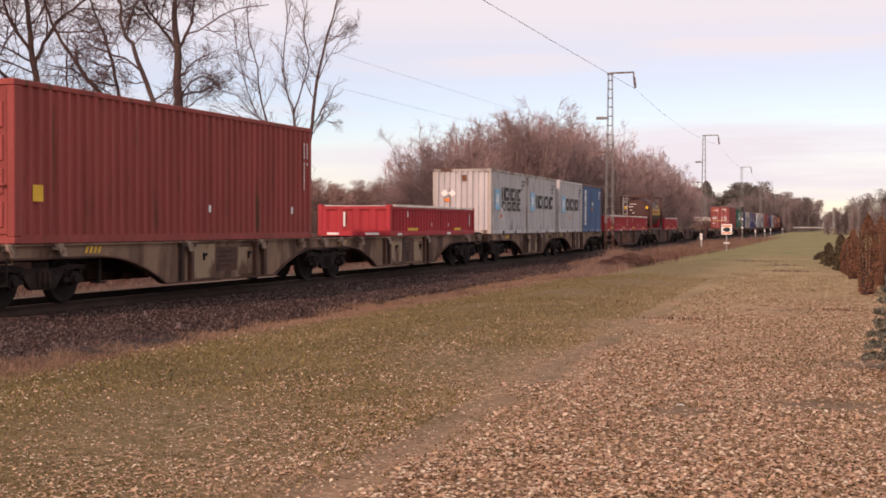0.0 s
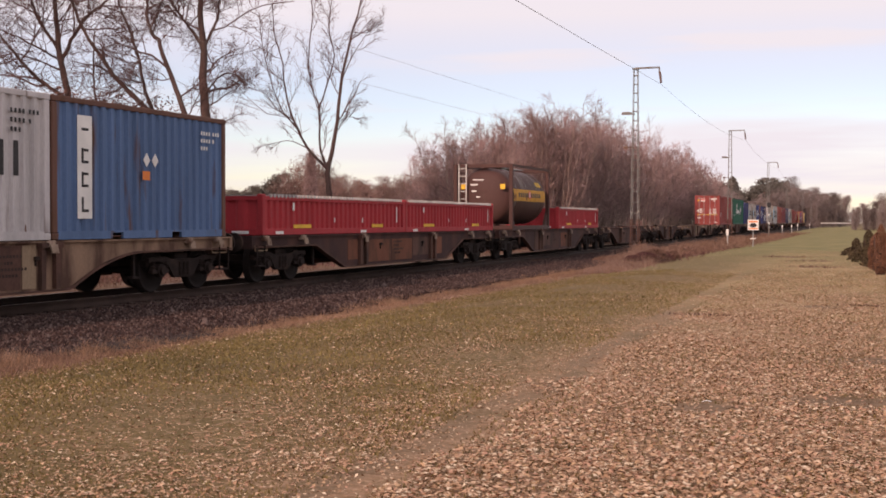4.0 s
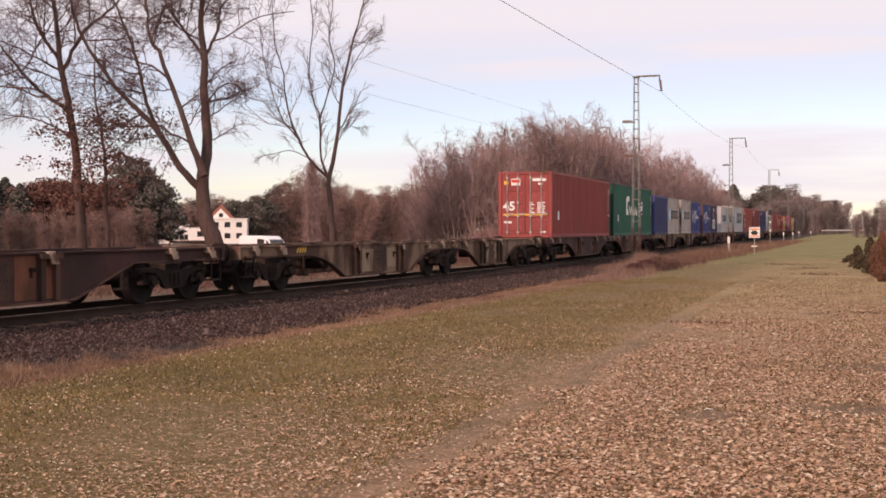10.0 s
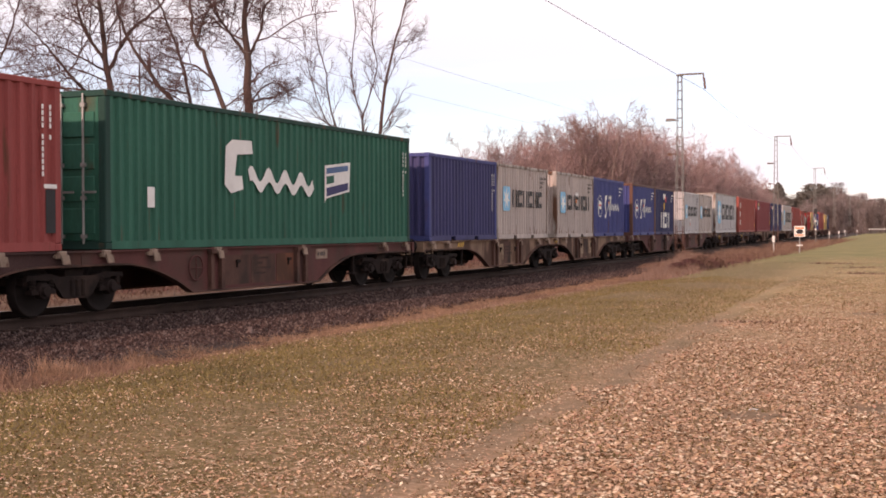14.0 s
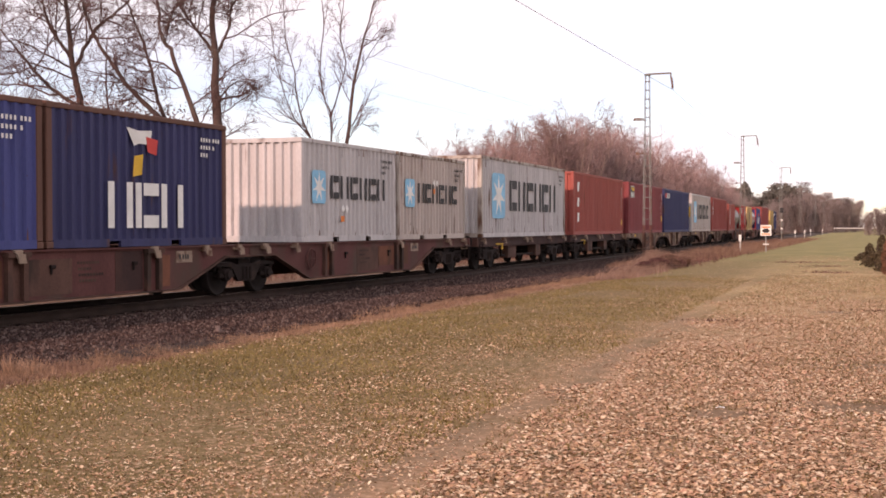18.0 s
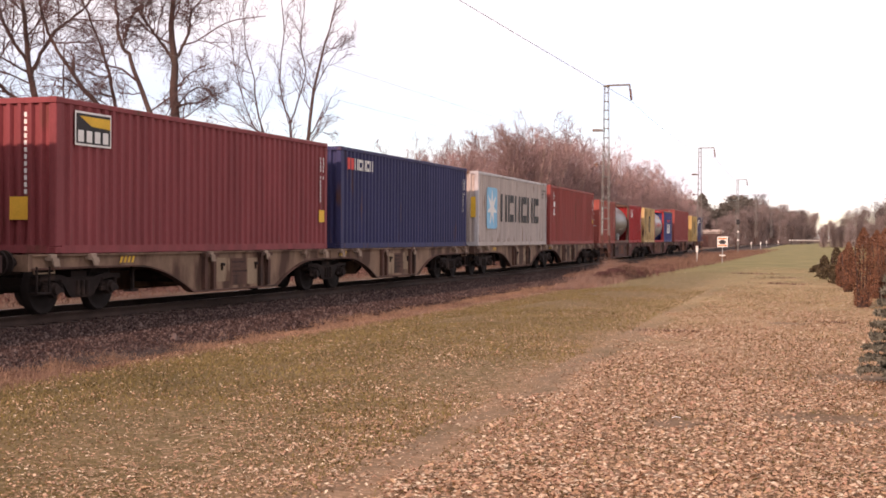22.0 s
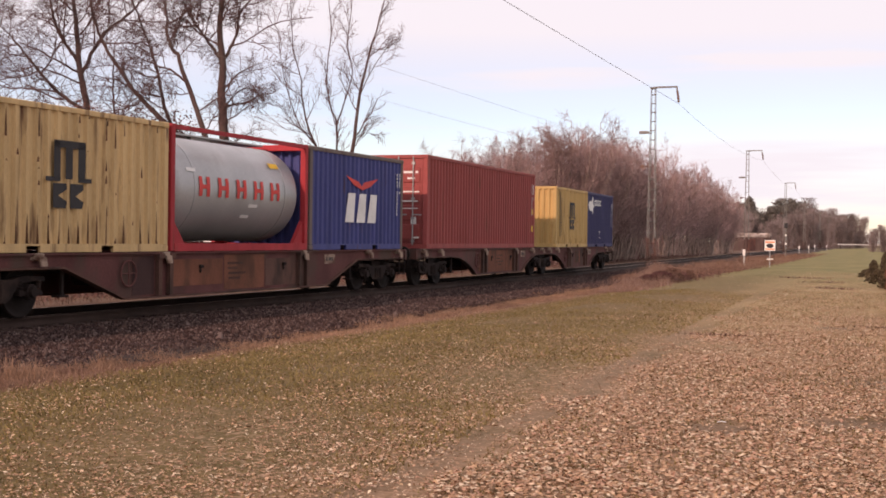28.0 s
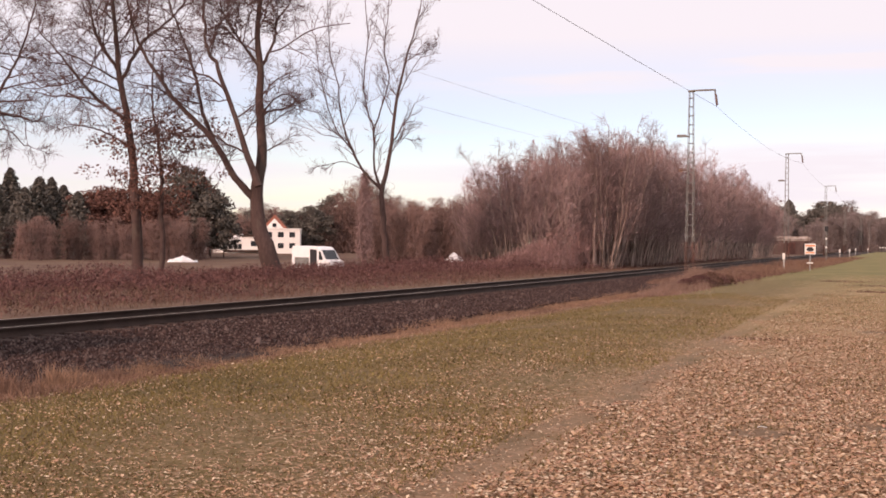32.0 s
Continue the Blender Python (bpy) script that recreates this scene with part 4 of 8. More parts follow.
    for q in (2.06, 2.78, 3.5):
        shape_mark(c, "lettering", M_WHITE, [(a + q, 0.72), (a + q + 0.55, 0.72), (a + q + 0.64, 1.5), (a + q + 0.2, 1.5)])
    code_marks(c, L20, H20)
    c = container("shipping_container", 385.0, L40, HIGH, "oxide", "red-brown forty-foot container, doors with galvanised bars leading", "bright", None, 0.25)
    code_marks(c, L40, HIGH)
    flat_mark(c, "data_plate", M_YELLOW, [(h40 - 0.5, h40 - 0.28, 0.62, 0.85), (h40 - 0.5, h40 - 0.3, 1.3, 1.5)])
    flat_mark(c, "door_label", M_WHITE, [(0.1, 0.36, 2.32, 2.39), (0.42, 0.75, 2.32, 2.39), (0.82, 0.9, 2.32, 2.39), (0.55, 0.8, 2.14, 2.19), (0.3, 0.95, 1.73, 1.77), (0.35, 0.9, 1.44, 1.48), (0.4, 0.9, 1.22, 1.25), (0.68, 0.86, 0.75, 0.97), (0.78, 0.95, 0.31, 0.36)], leading=-h40 - 0.004)
    c = container("shipping_container", 406.8, L20, H20, "indigo", "dark indigo container with white galloping emblem", False, None, 0.15)
    y, z = -h20 + 0.66, 1.93
    shape_mark(c, "emblem", M_WHITE, [(y - 0.55, z + 0.05), (y - 0.3, z + 0.25), (y + 0.15, z + 0.2), (y + 0.3, z + 0.42), (y + 0.5, z + 0.45), (y + 0.45, z + 0.1), (y + 0.85, z + 0.02), (y + 0.5, z - 0.05), (y + 0.4, z - 0.4), (y + 0.3, z - 0.2), (y - 0.1, z - 0.25), (y - 0.35, z - 0.15)], label="white galloping-horse emblem")
    big_letters(c, -h20 + 1.32, 1.98, 0.28, 0.25, 6, M_WHITE, 5, 0.15)
    flat_mark(c, "scratch", M_WHITE, [(-0.35, -0.28, 0.6, 0.78), (-0.28, -0.1, 0.42, 0.47)])
    code_marks(c, L20, H20)


def tray(u, label):
    """A low, open-topped steel tray container with a laced cover."""
    length, h, height = L30, L30 / 2, 0.95
    c = thing("half_height_container", label, "open-top container", "red tray containers of the train")
    CARGO.append((c, u + h, 1.14))
    m = paint("red", COLOURS["bright_red"], 0.2)
    wall = cached(("tray_side",), lambda: corrugated(length - 0.24, 0.14, height - 0.1, 0.05, 0.30))
    part("side_panel", wall, m, c, at=pose(HALF - 0.01, -h + 0.12, 0))
    part("side_panel", wall, m, c, at=pose(-HALF + 0.01, h - 0.12, 0, 0, 0, 180))
    end = cached(("tray_end",), lambda: corrugated(2 * HALF - 0.24, 0.14, height - 0.1, 0.05, 0.55))
    part("end_panel", end, m, c, at=pose(HALF - 0.12, h - 0.01, 0, 0, 0, 90))
    part("end_panel", end, m, c, at=pose(-HALF + 0.12, -h + 0.01, 0, 0, 0, -90))
    rim = cached(("tray_rim",), lambda: bevelled(boxes((-0.08, 0.004, -h + 0.1, h - 0.1, height - 0.12, height - 0.02), (-0.08, 0.004, -h + 0.1, h - 0.1, 0.0, 0.15)), 0.01))
    part("rim", rim, m, c, at=pose(HALF, 0, 0))
    part("rim", rim, m, c, at=pose(-HALF, 0, 0, 0, 0, 180))
    bar = cached(("tray_bar",), lambda: boxes((-HALF + 0.1, HALF - 0.1, 0, 0.08, 0.0, 0.15), (-HALF + 0.1, HALF - 0.1, 0, 0.08, height - 0.12, height - 0.02)))
    part("end_sill", bar, m, c, at=pose(0, -h, 0))
    part("end_sill", bar, m, c, at=pose(0, h, 0, 0, 0, 180))
    post = cached(("tray_post",), lambda: bevelled(boxes((-0.16, 0.006, -0.006, 0.16, 0.0, height + 0.03)), 0.02))
    for sx, sy in ((1, -1), (-1, -1), (-1, 1), (1, 1)):
        part("corner_post", post, m, c, at=pose(sx * HALF, sy * h, 0) @ Matrix.Diagonal((sx, -sy, 1, 1)))
    part("cover", cached(("tray_cover",), tray_cover), M_GALV, c, "grey laced cover sheet")
    for a, b, z0, z1, mt in ((-2.95, -1.95, 0.16, 0.25, M_YELLOW), (2.0, 2.8, 0.16, 0.25, M_YELLOW), (-3.0, -2.9, 0.6, 0.78, M_WHITE), (-0.55, -0.5, 0.3, 0.42, M_WHITE), (1.3, 1.35, 0.3, 0.42, M_WHITE), (3.85, 3.92, 0.3, 0.75, M_WHITE), (-3.9, -3.5, 0.02, 0.09, M_WHITE), (1.2, 1.6, 0.02, 0.09, M_WHITE)):
        flat_mark(c, "tray_mark", mt, [(a, b, z0, z1)], x=HALF + 0.005)
    flat_mark(c, "tray_mark", M_WHITE, [(-0.35, -0.28, 0.3, 0.75), (-0.9, -0.5, 0.03, 0.1), (0.4, 0.85, 0.03, 0.1)], leading=-h - 0.005)


def tray_cover():
    bm = boxes((-HALF + 0.06, HALF - 0.06, -L30 / 2 + 0.2, L30 / 2 - 0.2, 0.92, 0.955))
    y = -L30 / 2 + 0.35
    while y < L30 / 2 - 0.3:
        for s in (-1, 1):
            box(bm, s * HALF - 0.03 - 0.01 * s, s * HALF + 0.03 - 0.01 * s, y, y + 0.09, 0.9, 0.985)
        y += 0.2
    return bm


def tank(u, label, shell, frame_colour, band=None):
    """A twenty-foot tank container: a steel frame round a cylindrical tank."""
    h = L20 / 2
    c = thing("tank_container", label, "tank container", "tank containers of the train")
    CARGO.append((c, u + h, 1.14))
    fm, sm = paint(frame_colour, COLOURS[frame_colour], 0.3), material("tank_" + shell, COLOURS[shell], 0.6 if band else 0.4, 0.0 if band else 0.3, 0.2, 0.8, (0.2, 0.18, 0.16), (0.6, 0.8), 1.0, (1, 1, 0.4), 0.03)
    posts = cached(("tank_post",), lambda: bevelled(boxes((-0.15, 0.0, 0.0, 0.15, 0.0, H20)), 0.015))
    for sx, sy in ((1, -1), (-1, -1), (-1, 1), (1, 1)):
        part("corner_post", posts, fm, c, at=pose(sx * HALF, sy * h, 0) @ Matrix.Diagonal((sx, -sy, 1, 1)))
    rail = cached(("tank_rail",), lambda: boxes((-0.1, 0.0, -h + 0.15, h - 0.15, 0.0, 0.16)))
    top = cached(("tank_top",), lambda: boxes((-0.08, 0.0, -h + 0.15, h - 0.15, H20 - 0.1, H20 - 0.01)))
    for sx in (1, -1):
        for me, nm in ((rail, "bottom_rail"), (top, "top_rail")):
            part(nm, me, fm, c, at=pose(sx * HALF, 0, 0) @ Matrix.Diagonal((sx, 1, 1, 1)))
    bar = cached(("tank_bar",), lambda: bevelled(boxes((-HALF + 0.15, HALF - 0.15, 0, 0.12, 0.0, 0.15)), 0.012))
    for z in (0.0, H20 - 0.15):
        part("end_frame", bar, fm, c, at=pose(0, -h, z))
        part("end_frame", bar, fm, c, at=pose(0, h, z, 0, 0, 180))
    gus = cached(("tank_gusset",), lambda: prism(bmesh.new(), [(0.1, 0.16), (0.62, 0.16), (0.1, 0.75)], 1.05, 1.15))
    for x in (0.0, -2.2):
        part("gusset", gus, fm, c, at=pose(x, -h, 0))
        part("gusset", gus, fm, c, at=pose(-x, h, 0, 0, 0, 180))
    r, z = 1.13, 1.33
    body = cached(("tank_shell",), lambda: turned(bmesh.new(), [(-h + 0.1, 0.25), (-h + 0.13, 0.6), (-h + 0.2, 0.88), (-h + 0.28, 1.02), (-h + 0.38, 1.1), (-h + 0.5, r), (h - 0.5, r), (h - 0.38, 1.1), (h - 0.28, 1.02), (h - 0.2, 0.88), (h - 0.13, 0.6), (h - 0.1, 0.25)], 48))
    part("tank_shell", body, sm, c, at=pose(0, 0, z))
    ring = cached(("tank_ring",), lambda: turned(bmesh.new(), [(-0.02, r - 0.05), (-0.02, r + 0.012), (0.02, r + 0.012), (0.02, r - 0.05)], 40))
    for y in (-2.0, 2.0):
        part("stiffening_ring", ring, sm, c, at=pose(0, y, z))
    part("walkway", boxes((-0.5, 0.1, -h + 0.3, h - 0.3, H20 - 0.06, H20 - 0.02), (-0.1, 0.0, -0.4, 0.4, H20 - 0.15, H20 - 0.02)), M_GALV, c, "top walkway grating")
    lad = bmesh.new()
    for x in (-1.0, -0.7):
        box(lad, x, x + 0.04, -h - 0.05, -h - 0.01, 0.15, H20)
    for q in np.arange(0.3, H20, 0.3):
        box(lad, -0.97, -0.7, -h - 0.045, -h - 0.015, q, q + 0.03)
    part("ladder", lad, M_GALV, c)
    part("discharge_valve", tube(tube(bmesh.new(), (0, -h + 0.05, 0.4), (0, -h + 0.4, 0.4), 0.14), (0, -h + 0.02, 0.4), (0, -h + 0.08, 0.4), 0.2), M_STEEL, c)

    def curved(name, mat, y0, y1, a0, a1, rr=r + 0.016, lab=""):
        bm, n = bmesh.new(), 10
        ring = [(math.cos(a0 + (a1 - a0) * i / n) * rr, math.sin(a0 + (a1 - a0) * i / n) * rr + z) for i in range(n + 1)]
        lo, hi = [bm.verts.new((x, y0, q)) for x, q in ring], [bm.verts.new((x, y1, q)) for x, q in ring]
        for i in range(n):
            bm.faces.new((lo[i], hi[i], hi[i + 1], lo[i + 1]))
        return part(name, bm, mat, c, lab)

    if band:
        curved("band", M_OCHRE, -h + 0.52, h - 0.52, -0.16, 0.26, lab="yellow band with dark lettering")
        for i in range(11):
            y = -h + 1.2 + i * 0.33
            if i != 5:
                curved("lettering", M_BLACK, y, y + 0.2, -0.02, 0.14, r + 0.021)
        curved("emblem", M_REDMARK, -0.25, 0.1, -0.06, 0.2, r + 0.021)
        curved("emblem", M_WHITE, -0.14, -0.02, -0.02, 0.16, r + 0.024)
        for y0 in (1.35, 1.75):
            curved("hazard_plate", M_YELLOW, y0, y0 + 0.3, 0.4, 0.6)
        for y0 in (-2.05, -1.2, -0.4, 0.5, 1.3, 2.0):
            curved("weld_seam", M_GALV, y0, y0 + 0.02, 0.3, 1.2, r + 0.004)
        shapes = [(-0.5, -0.3, 1.5, 1.55), (-0.55, -0.25, 1.75, 1.8), (-0.45, 0.0, 1.95, 1.99), (-0.3, -0.15, 1.27, 1.32)]
        flat_mark(c, "data_plate", M_WHITE, shapes, leading=-h + 0.1)
        flat_mark(c, "hazard_plate", M_YELLOW, [(0.72, 0.92, 1.6, 1.8), (-0.9, -0.72, 1.6, 1.8)], leading=-h - 0.01)
    elif shell == "tank_grey":
        for i in range(5):
            y = -h + 1.18 + i * 0.78
            for a, b, q0, q1 in ((0.0, 0.13, -0.15, 0.22), (0.3, 0.43, -0.15, 0.22), (0.13, 0.3, -0.01, 0.07)):
                curved("lettering", M_REDMARK, y + a, y + b, q0, q1)
        curved("hazard_plate", M_YELLOW, 1.5, 1.95, 0.55, 0.68)
        for a, b, q in ((-h + 0.75, -h + 1.1, 0.3), (0.3, 0.7, -0.32), (0.1, 0.45, -0.55)):
            curved("data_plate", M_WHITE, a, b, q, q + 0.07)
    else:
        for a, q in ((0.55, -0.4), (-0.3, -0.42)):
            curved("data_plate", M_WHITE, a, a + 0.5, q, q + 0.07)
        part("fitting", bevelled(boxes((1.0, 1.15, -1.3, -1.0, 0.18, 0.6)), 0.02), M_GALV, c)


build_containers()
for u in (36.0, 74.4, 83.55, 103.15):
    tray(u, "red open-top tray container with laced grey cover")
tank(95.35, "dark brown tank container with yellow lettered band", "tank_brown", "tank_brown", True)
tank(350.98, "dull steel tank container in a brown frame", "steel", "rust")
tank(370.85, "grey tank container in a red frame with red lettering", "tank_grey", "bright_red")


# ---- wagons ----
def sill_outline(length, lead, trail, steep):
    """The side sill of a wagon: shallow over the bogies, deep between them. Heights above the rail."""
    top, thin, deep, h = 1.12, 0.88, 0.27, length / 2
    pts = [(-h, top), (-h, thin), (-h + lead, thin)]
    run = 1.8 if steep else 2.3
    for i in range(1, 9):
        q = i / 8
        pts.append((-h + lead + run * q, thin - (thin - deep) * (q if steep else q ** 1.9)))
    pts.append((-h + lead + run + 0.12, deep - 0.02))
    pts.append((h - trail - run - 0.12, deep - 0.02))
    for i in range(8, 0, -1):
        q = i / 8
        pts.append((h - trail - run * q, thin - (thin - deep) * (q if steep else q ** 1.9)))
    pts += [(h - trail, thin), (h, thin), (h, top)]
    return pts


def wheel_mesh():
    return turned(bmesh.new(), [(-0.065, 0.12), (-0.065, 0.32), (-0.03, 0.38), (-0.065, 0.42), (-0.065, 0.46), (0.05, 0.455), (0.075, 0.485), (0.085, 0.48), (0.085, 0.42), (0.05, 0.38), (0.06, 0.3), (0.085, 0.12)], 28, "x")


def side_frame():
    """A cast bogie side: a dipped beam, round axle boxes and coil springs."""
    bm = prism(bmesh.new(), [(-1.3, 0.62), (-1.12, 0.66), (-0.62, 0.60), (-0.4, 0.34), (-0.3, 0.29), (0.3, 0.29), (0.4, 0.34), (0.62, 0.60), (1.12, 0.66), (1.3, 0.62), (1.28, 0.72), (0.7, 0.74), (0.45, 0.68), (-0.45, 0.68), (-0.7, 0.74), (-1.28, 0.72)], -0.05, 0.05)
    bmesh.ops.recalc_face_normals(bm, faces=bm.faces[:])
    for y in (-0.9, 0.9):
        tube(bm, (-0.02, y, 0.46), (0.1, y, 0.46), 0.15, 0.14, 14)
        tube(bm, (0.1, y, 0.46), (0.16, y, 0.46), 0.10, 0.09, 14)
        box(bm, -0.06, 0.08, y - 0.3, y + 0.3, 0.40, 0.47)
        for s in (-0.23, 0.23):
            for k in range(4):
                tube(bm, (0.02, y + s, 0.47 + k * 0.05), (0.02, y + s, 0.50 + k * 0.05), 0.062, sides=9)
    for s in (-0.15, 0.0, 0.15):
        tube(bm, (0.05, s, 0.34), (0.05, s, 0.62), 0.05, sides=8)
    return bm


def handwheel():
    bm, n = bmesh.new(), 20
    ring = [Vector((0, 0.25 * math.cos(2 * math.pi * i / n), 0.25 * math.sin(2 * math.pi * i / n))) for i in range(n)]
    for i in range(n):
        tube(bm, ring[i], ring[(i + 1) % n], 0.018, sides=6, caps=False)
    for i in (0, 5, 10, 15):
        tube(bm, (0, 0, 0), ring[i], 0.012, sides=5)
    return bm


def spigot_block():
    """A folding seat for a container's corner: a bracket, a pin and a plate that leans out below it."""
    bm = bevelled(boxes((0.0, 0.13, -0.1, 0.1, 1.0, 1.13)), 0.015)
    prism(bm, [(-0.09, 1.06), (0.11, 1.06), (0.15, 0.9), (-0.03, 0.9)], 0.13, 0.16)
    tube(bm, (0.02, -0.14, 1.04), (0.02, 0.14, 1.04), 0.025, sides=8)
    return bm


def bogie(wagon, y):
    b = part("bogie", cached(("bogie",), lambda: boxes((-1.0, 1.0, -0.25, 0.25, 0.5, 0.8), (-0.25, 0.25, -0.9, 0.9, 0.6, 0.75), (-1.0, 1.0, -1.3, -1.2, 0.55, 0.68), (-1.0, 1.0, 1.2, 1.3, 0.55, 0.68))), M_BOGIE, wagon, at=pose(0, y, 0))
    sf = cached(("side_frame",), side_frame)
    part("side_frame", sf, M_BOGIE, b, at=pose(1.02, 0, 0))
    part("side_frame", sf, M_BOGIE, b, at=pose(-1.02, 0, 0, 0, 0, 180))
    wm = cached(("wheel",), wheel_mesh)
    ax = cached(("axle",), lambda: tube(bmesh.new(), (-1.05, 0, 0.46), (1.05, 0, 0.46), 0.08, sides=12))
    for q in (-0.9, 0.9):
        part("axle", ax, M_WHEEL, b, at=pose(0, q, 0))
        for sx in (1, -1):
            part("wheel", wm, M_WHEEL, b, at=pose(sx * 0.79, q, 0.46) @ Matrix.Diagonal((-sx, 1, 1, 1)))


def wagon(u0, u1, mat, steep=False, join_lead=False, join_trail=False, plain=False, label=""):
    """A container flat from u0 to u1 along the train. join_*: that end shares a bogie with its neighbour."""
    length = u1 - u0
    h = length / 2
    w = thing("container_wagon", label or "weathered container flat wagon with deep side sills", "railway wagon", "wagons of the freight train")
    WAGONS.append((w, (u0 + u1) / 2, 0.0))
    lead, trail, run_in = (1.1 if join_lead else 3.4), (1.1 if join_trail else 3.4), (1.8 if steep else 2.3)
    if plain:
        outline = [(-h, 1.12), (-h, 0.8), (h, 0.8), (h, 1.12)]
    else:
        outline = sill_outline(length, lead, trail, steep)
    sill = prism(bmesh.new(), outline, -0.03, 0.03)
    prism(sill, [(-h, 1.09), (h, 1.09), (h, 1.124), (-h, 1.124)], -0.1, 0.09)
    me = bpy.data.meshes.new("side_sill")
    bmesh.ops.recalc_face_normals(sill, faces=sill.faces[:])
    sill.to_mesh(me)
    part("side_sill", me, mat, w, at=pose(1.12, 0, 0))
    part("side_sill", me, mat, w, at=pose(-1.12, 0, 0, 0, 0, 0))
    deck = [(-0.22, 0.22, -h, h, 0.72, 1.08)]
    for y in np.linspace(-h + 0.15, h - 0.15, max(6, round(length / 1.6))):
        deck.append((-1.09, 1.09, y - 0.07, y + 0.07, 0.92, 1.085))
    part("underframe", boxes(*deck), M_STEEL, w)
    if not plain:
        flange = bmesh.new()
        low = outline[1:-1]
        a, b = [flange.verts.new((-0.07, y, z - 0.002)) for y, z in low], [flange.verts.new((0.1, y, z - 0.002)) for y, z in low]
        c, d = [flange.verts.new((-0.07, y, z - 0.035)) for y, z in low], [flange.verts.new((0.1, y, z - 0.035)) for y, z in low]
        for i in range(len(low) - 1):
            for p, q in ((a, b), (b, d), (d, c), (c, a)):
                flange.faces.new((p[i], q[i], q[i + 1], p[i + 1]))
        fl = bpy.data.meshes.new("bottom_flange")
        bmesh.ops.recalc_face_normals(flange, faces=flange.faces[:])
        flange.to_mesh(fl)
        part("bottom_flange", fl, M_RIB, w, "rusty lower flange", at=pose(1.12, 0, 0))
        part("bottom_flange", fl, M_RIB, w, "rusty lower flange", at=pose(-1.12, 0, 0))
    rib = cached(("sill_rib",), lambda: boxes((0.03, 0.12, -0.06, 0.06, 0.27, 1.09), (0.03, 0.16, -0.09, 0.09, 1.0, 1.09)))
    x0, x1 = -h + lead + run_in + 0.2, h - trail - run_in - 0.2
    mid, deep = (x0 + x1) / 2, (x1 - x0)
    ribs = [] if plain else [mid + q for k in (-0.36, 0.36) for q in (k * deep - 0.2, k * deep + 0.2)]
    for y in ribs:
        part("sill_rib", rib, M_RIB, w, "rust-brown upright rib", at=pose(1.12, y, 0))
        part("sill_rib", rib, M_RIB, w, at=pose(-1.12, y, 0, 0, 0, 180))
    if not plain:
        # repainted and bare panels between the ribs
        rnd = random.Random(u0)
        cuts = [x0 + 0.1, mid - 0.36 * deep - 0.28, mid - 0.36 * deep + 0.28, mid - 0.08 * deep, mid + 0.14 * deep, mid + 0.36 * deep - 0.28, mid + 0.36 * deep + 0.28, x1 - 0.1]
        choice = (M_RIB, mat, M_PATCH, M_RIB, M_PATCH, mat, M_RIB) if mat is M_TAN else (M_ORANGERUST, M_RIB, M_DARK, M_ORANGERUST, mat)
        for k, (a, b) in enumerate(zip(cuts, cuts[1:])):
            look_of = choice[k] if mat is M_TAN else rnd.choice(choice)
            if b - a > 0.35 and look_of is not mat:
                z0, z1 = rnd.choice(((0.29, 1.05), (0.32, 0.95), (0.42, 0.97)))
                part("sill_panel", boxes((1.151, 1.156, a + 0.03, b - 0.03, z0, z1)), look_of, w, "rust-stained sill panel")
        for a in (mid - 0.2 * deep, mid + 0.24 * deep):
            part("lashing_hook", bevelled(boxes((1.15, 1.21, a, a + 0.14, 0.78, 0.85), (1.15, 1.19, a + 0.02, a + 0.07, 0.68, 0.79)), 0.012), M_BOGIE, w)
        for k in range(4):
            y = mid - 0.06 * deep + 0.02 * k
            flat = [(1.158, 1.16, y + i * 0.085, y + i * 0.085 + 0.055, 0.84 - 0.11 * k, 0.89 - 0.11 * k) for i in range((8, 5, 9, 6)[k])]
            tagged(part("stencil_mark", boxes(*flat), M_STEEL, w), kind="stuff")
        for end, q in ((-1, lead), (1, trail)):
            if q > 2:
                part("air_reservoir", tube(bmesh.new(), (-0.5, end * (h - q - 2.6), 0.62), (0.5, end * (h - q - 2.6), 0.62), 0.19, sides=14), M_BOGIE, w)
                part("brake_lever", boxes((1.0, 1.06, end * (h - 3.55) - 0.03, end * (h - 3.55) + 0.03, 0.35, 0.9), (0.9, 1.1, end * (h - 3.55) - 0.12, end * (h - 3.55) + 0.12, 0.33, 0.37)), M_BOGIE, w)
                part("grab_rail", tube(tube(tube(bmesh.new(), (1.17, end * (h - 0.15), 0.78), (1.17, end * (h - 0.75), 0.78), 0.016, sides=6), (1.17, end * (h - 0.15), 0.78), (1.15, end * (h - 0.15), 0.9), 0.016, sides=6), (1.17, end * (h - 0.75), 0.78), (1.15, end * (h - 0.75), 0.9), 0.016, sides=6), M_PATCH, w)
                hose = [(0.3, end * (h + 0.05), 0.85), (0.3, end * (h + 0.22), 0.6), (0.3, end * (h + 0.36), 0.55)]
                part("brake_hose", tube(tube(bmesh.new(), hose[0], hose[1], 0.03, sides=7), hose[1], hose[2], 0.03, sides=7), M_BOGIE, w)
    lug = cached(("container_spigot",), lambda: spigot_block())
    for y in [-h + 0.6, h - 0.6] + ([-0.35, 0.35, -h * 0.52, h * 0.52] if plain else [mid - 0.36 * deep, mid + 0.36 * deep, -h * 0.72, h * 0.72]):
        part("container_spigot", lug, M_FLAP, w, "pale scuffed folding corner seat", at=pose(1.14, y, 0))
        part("container_spigot", lug, mat, w, at=pose(-1.14, y, 0, 0, 0, 180))
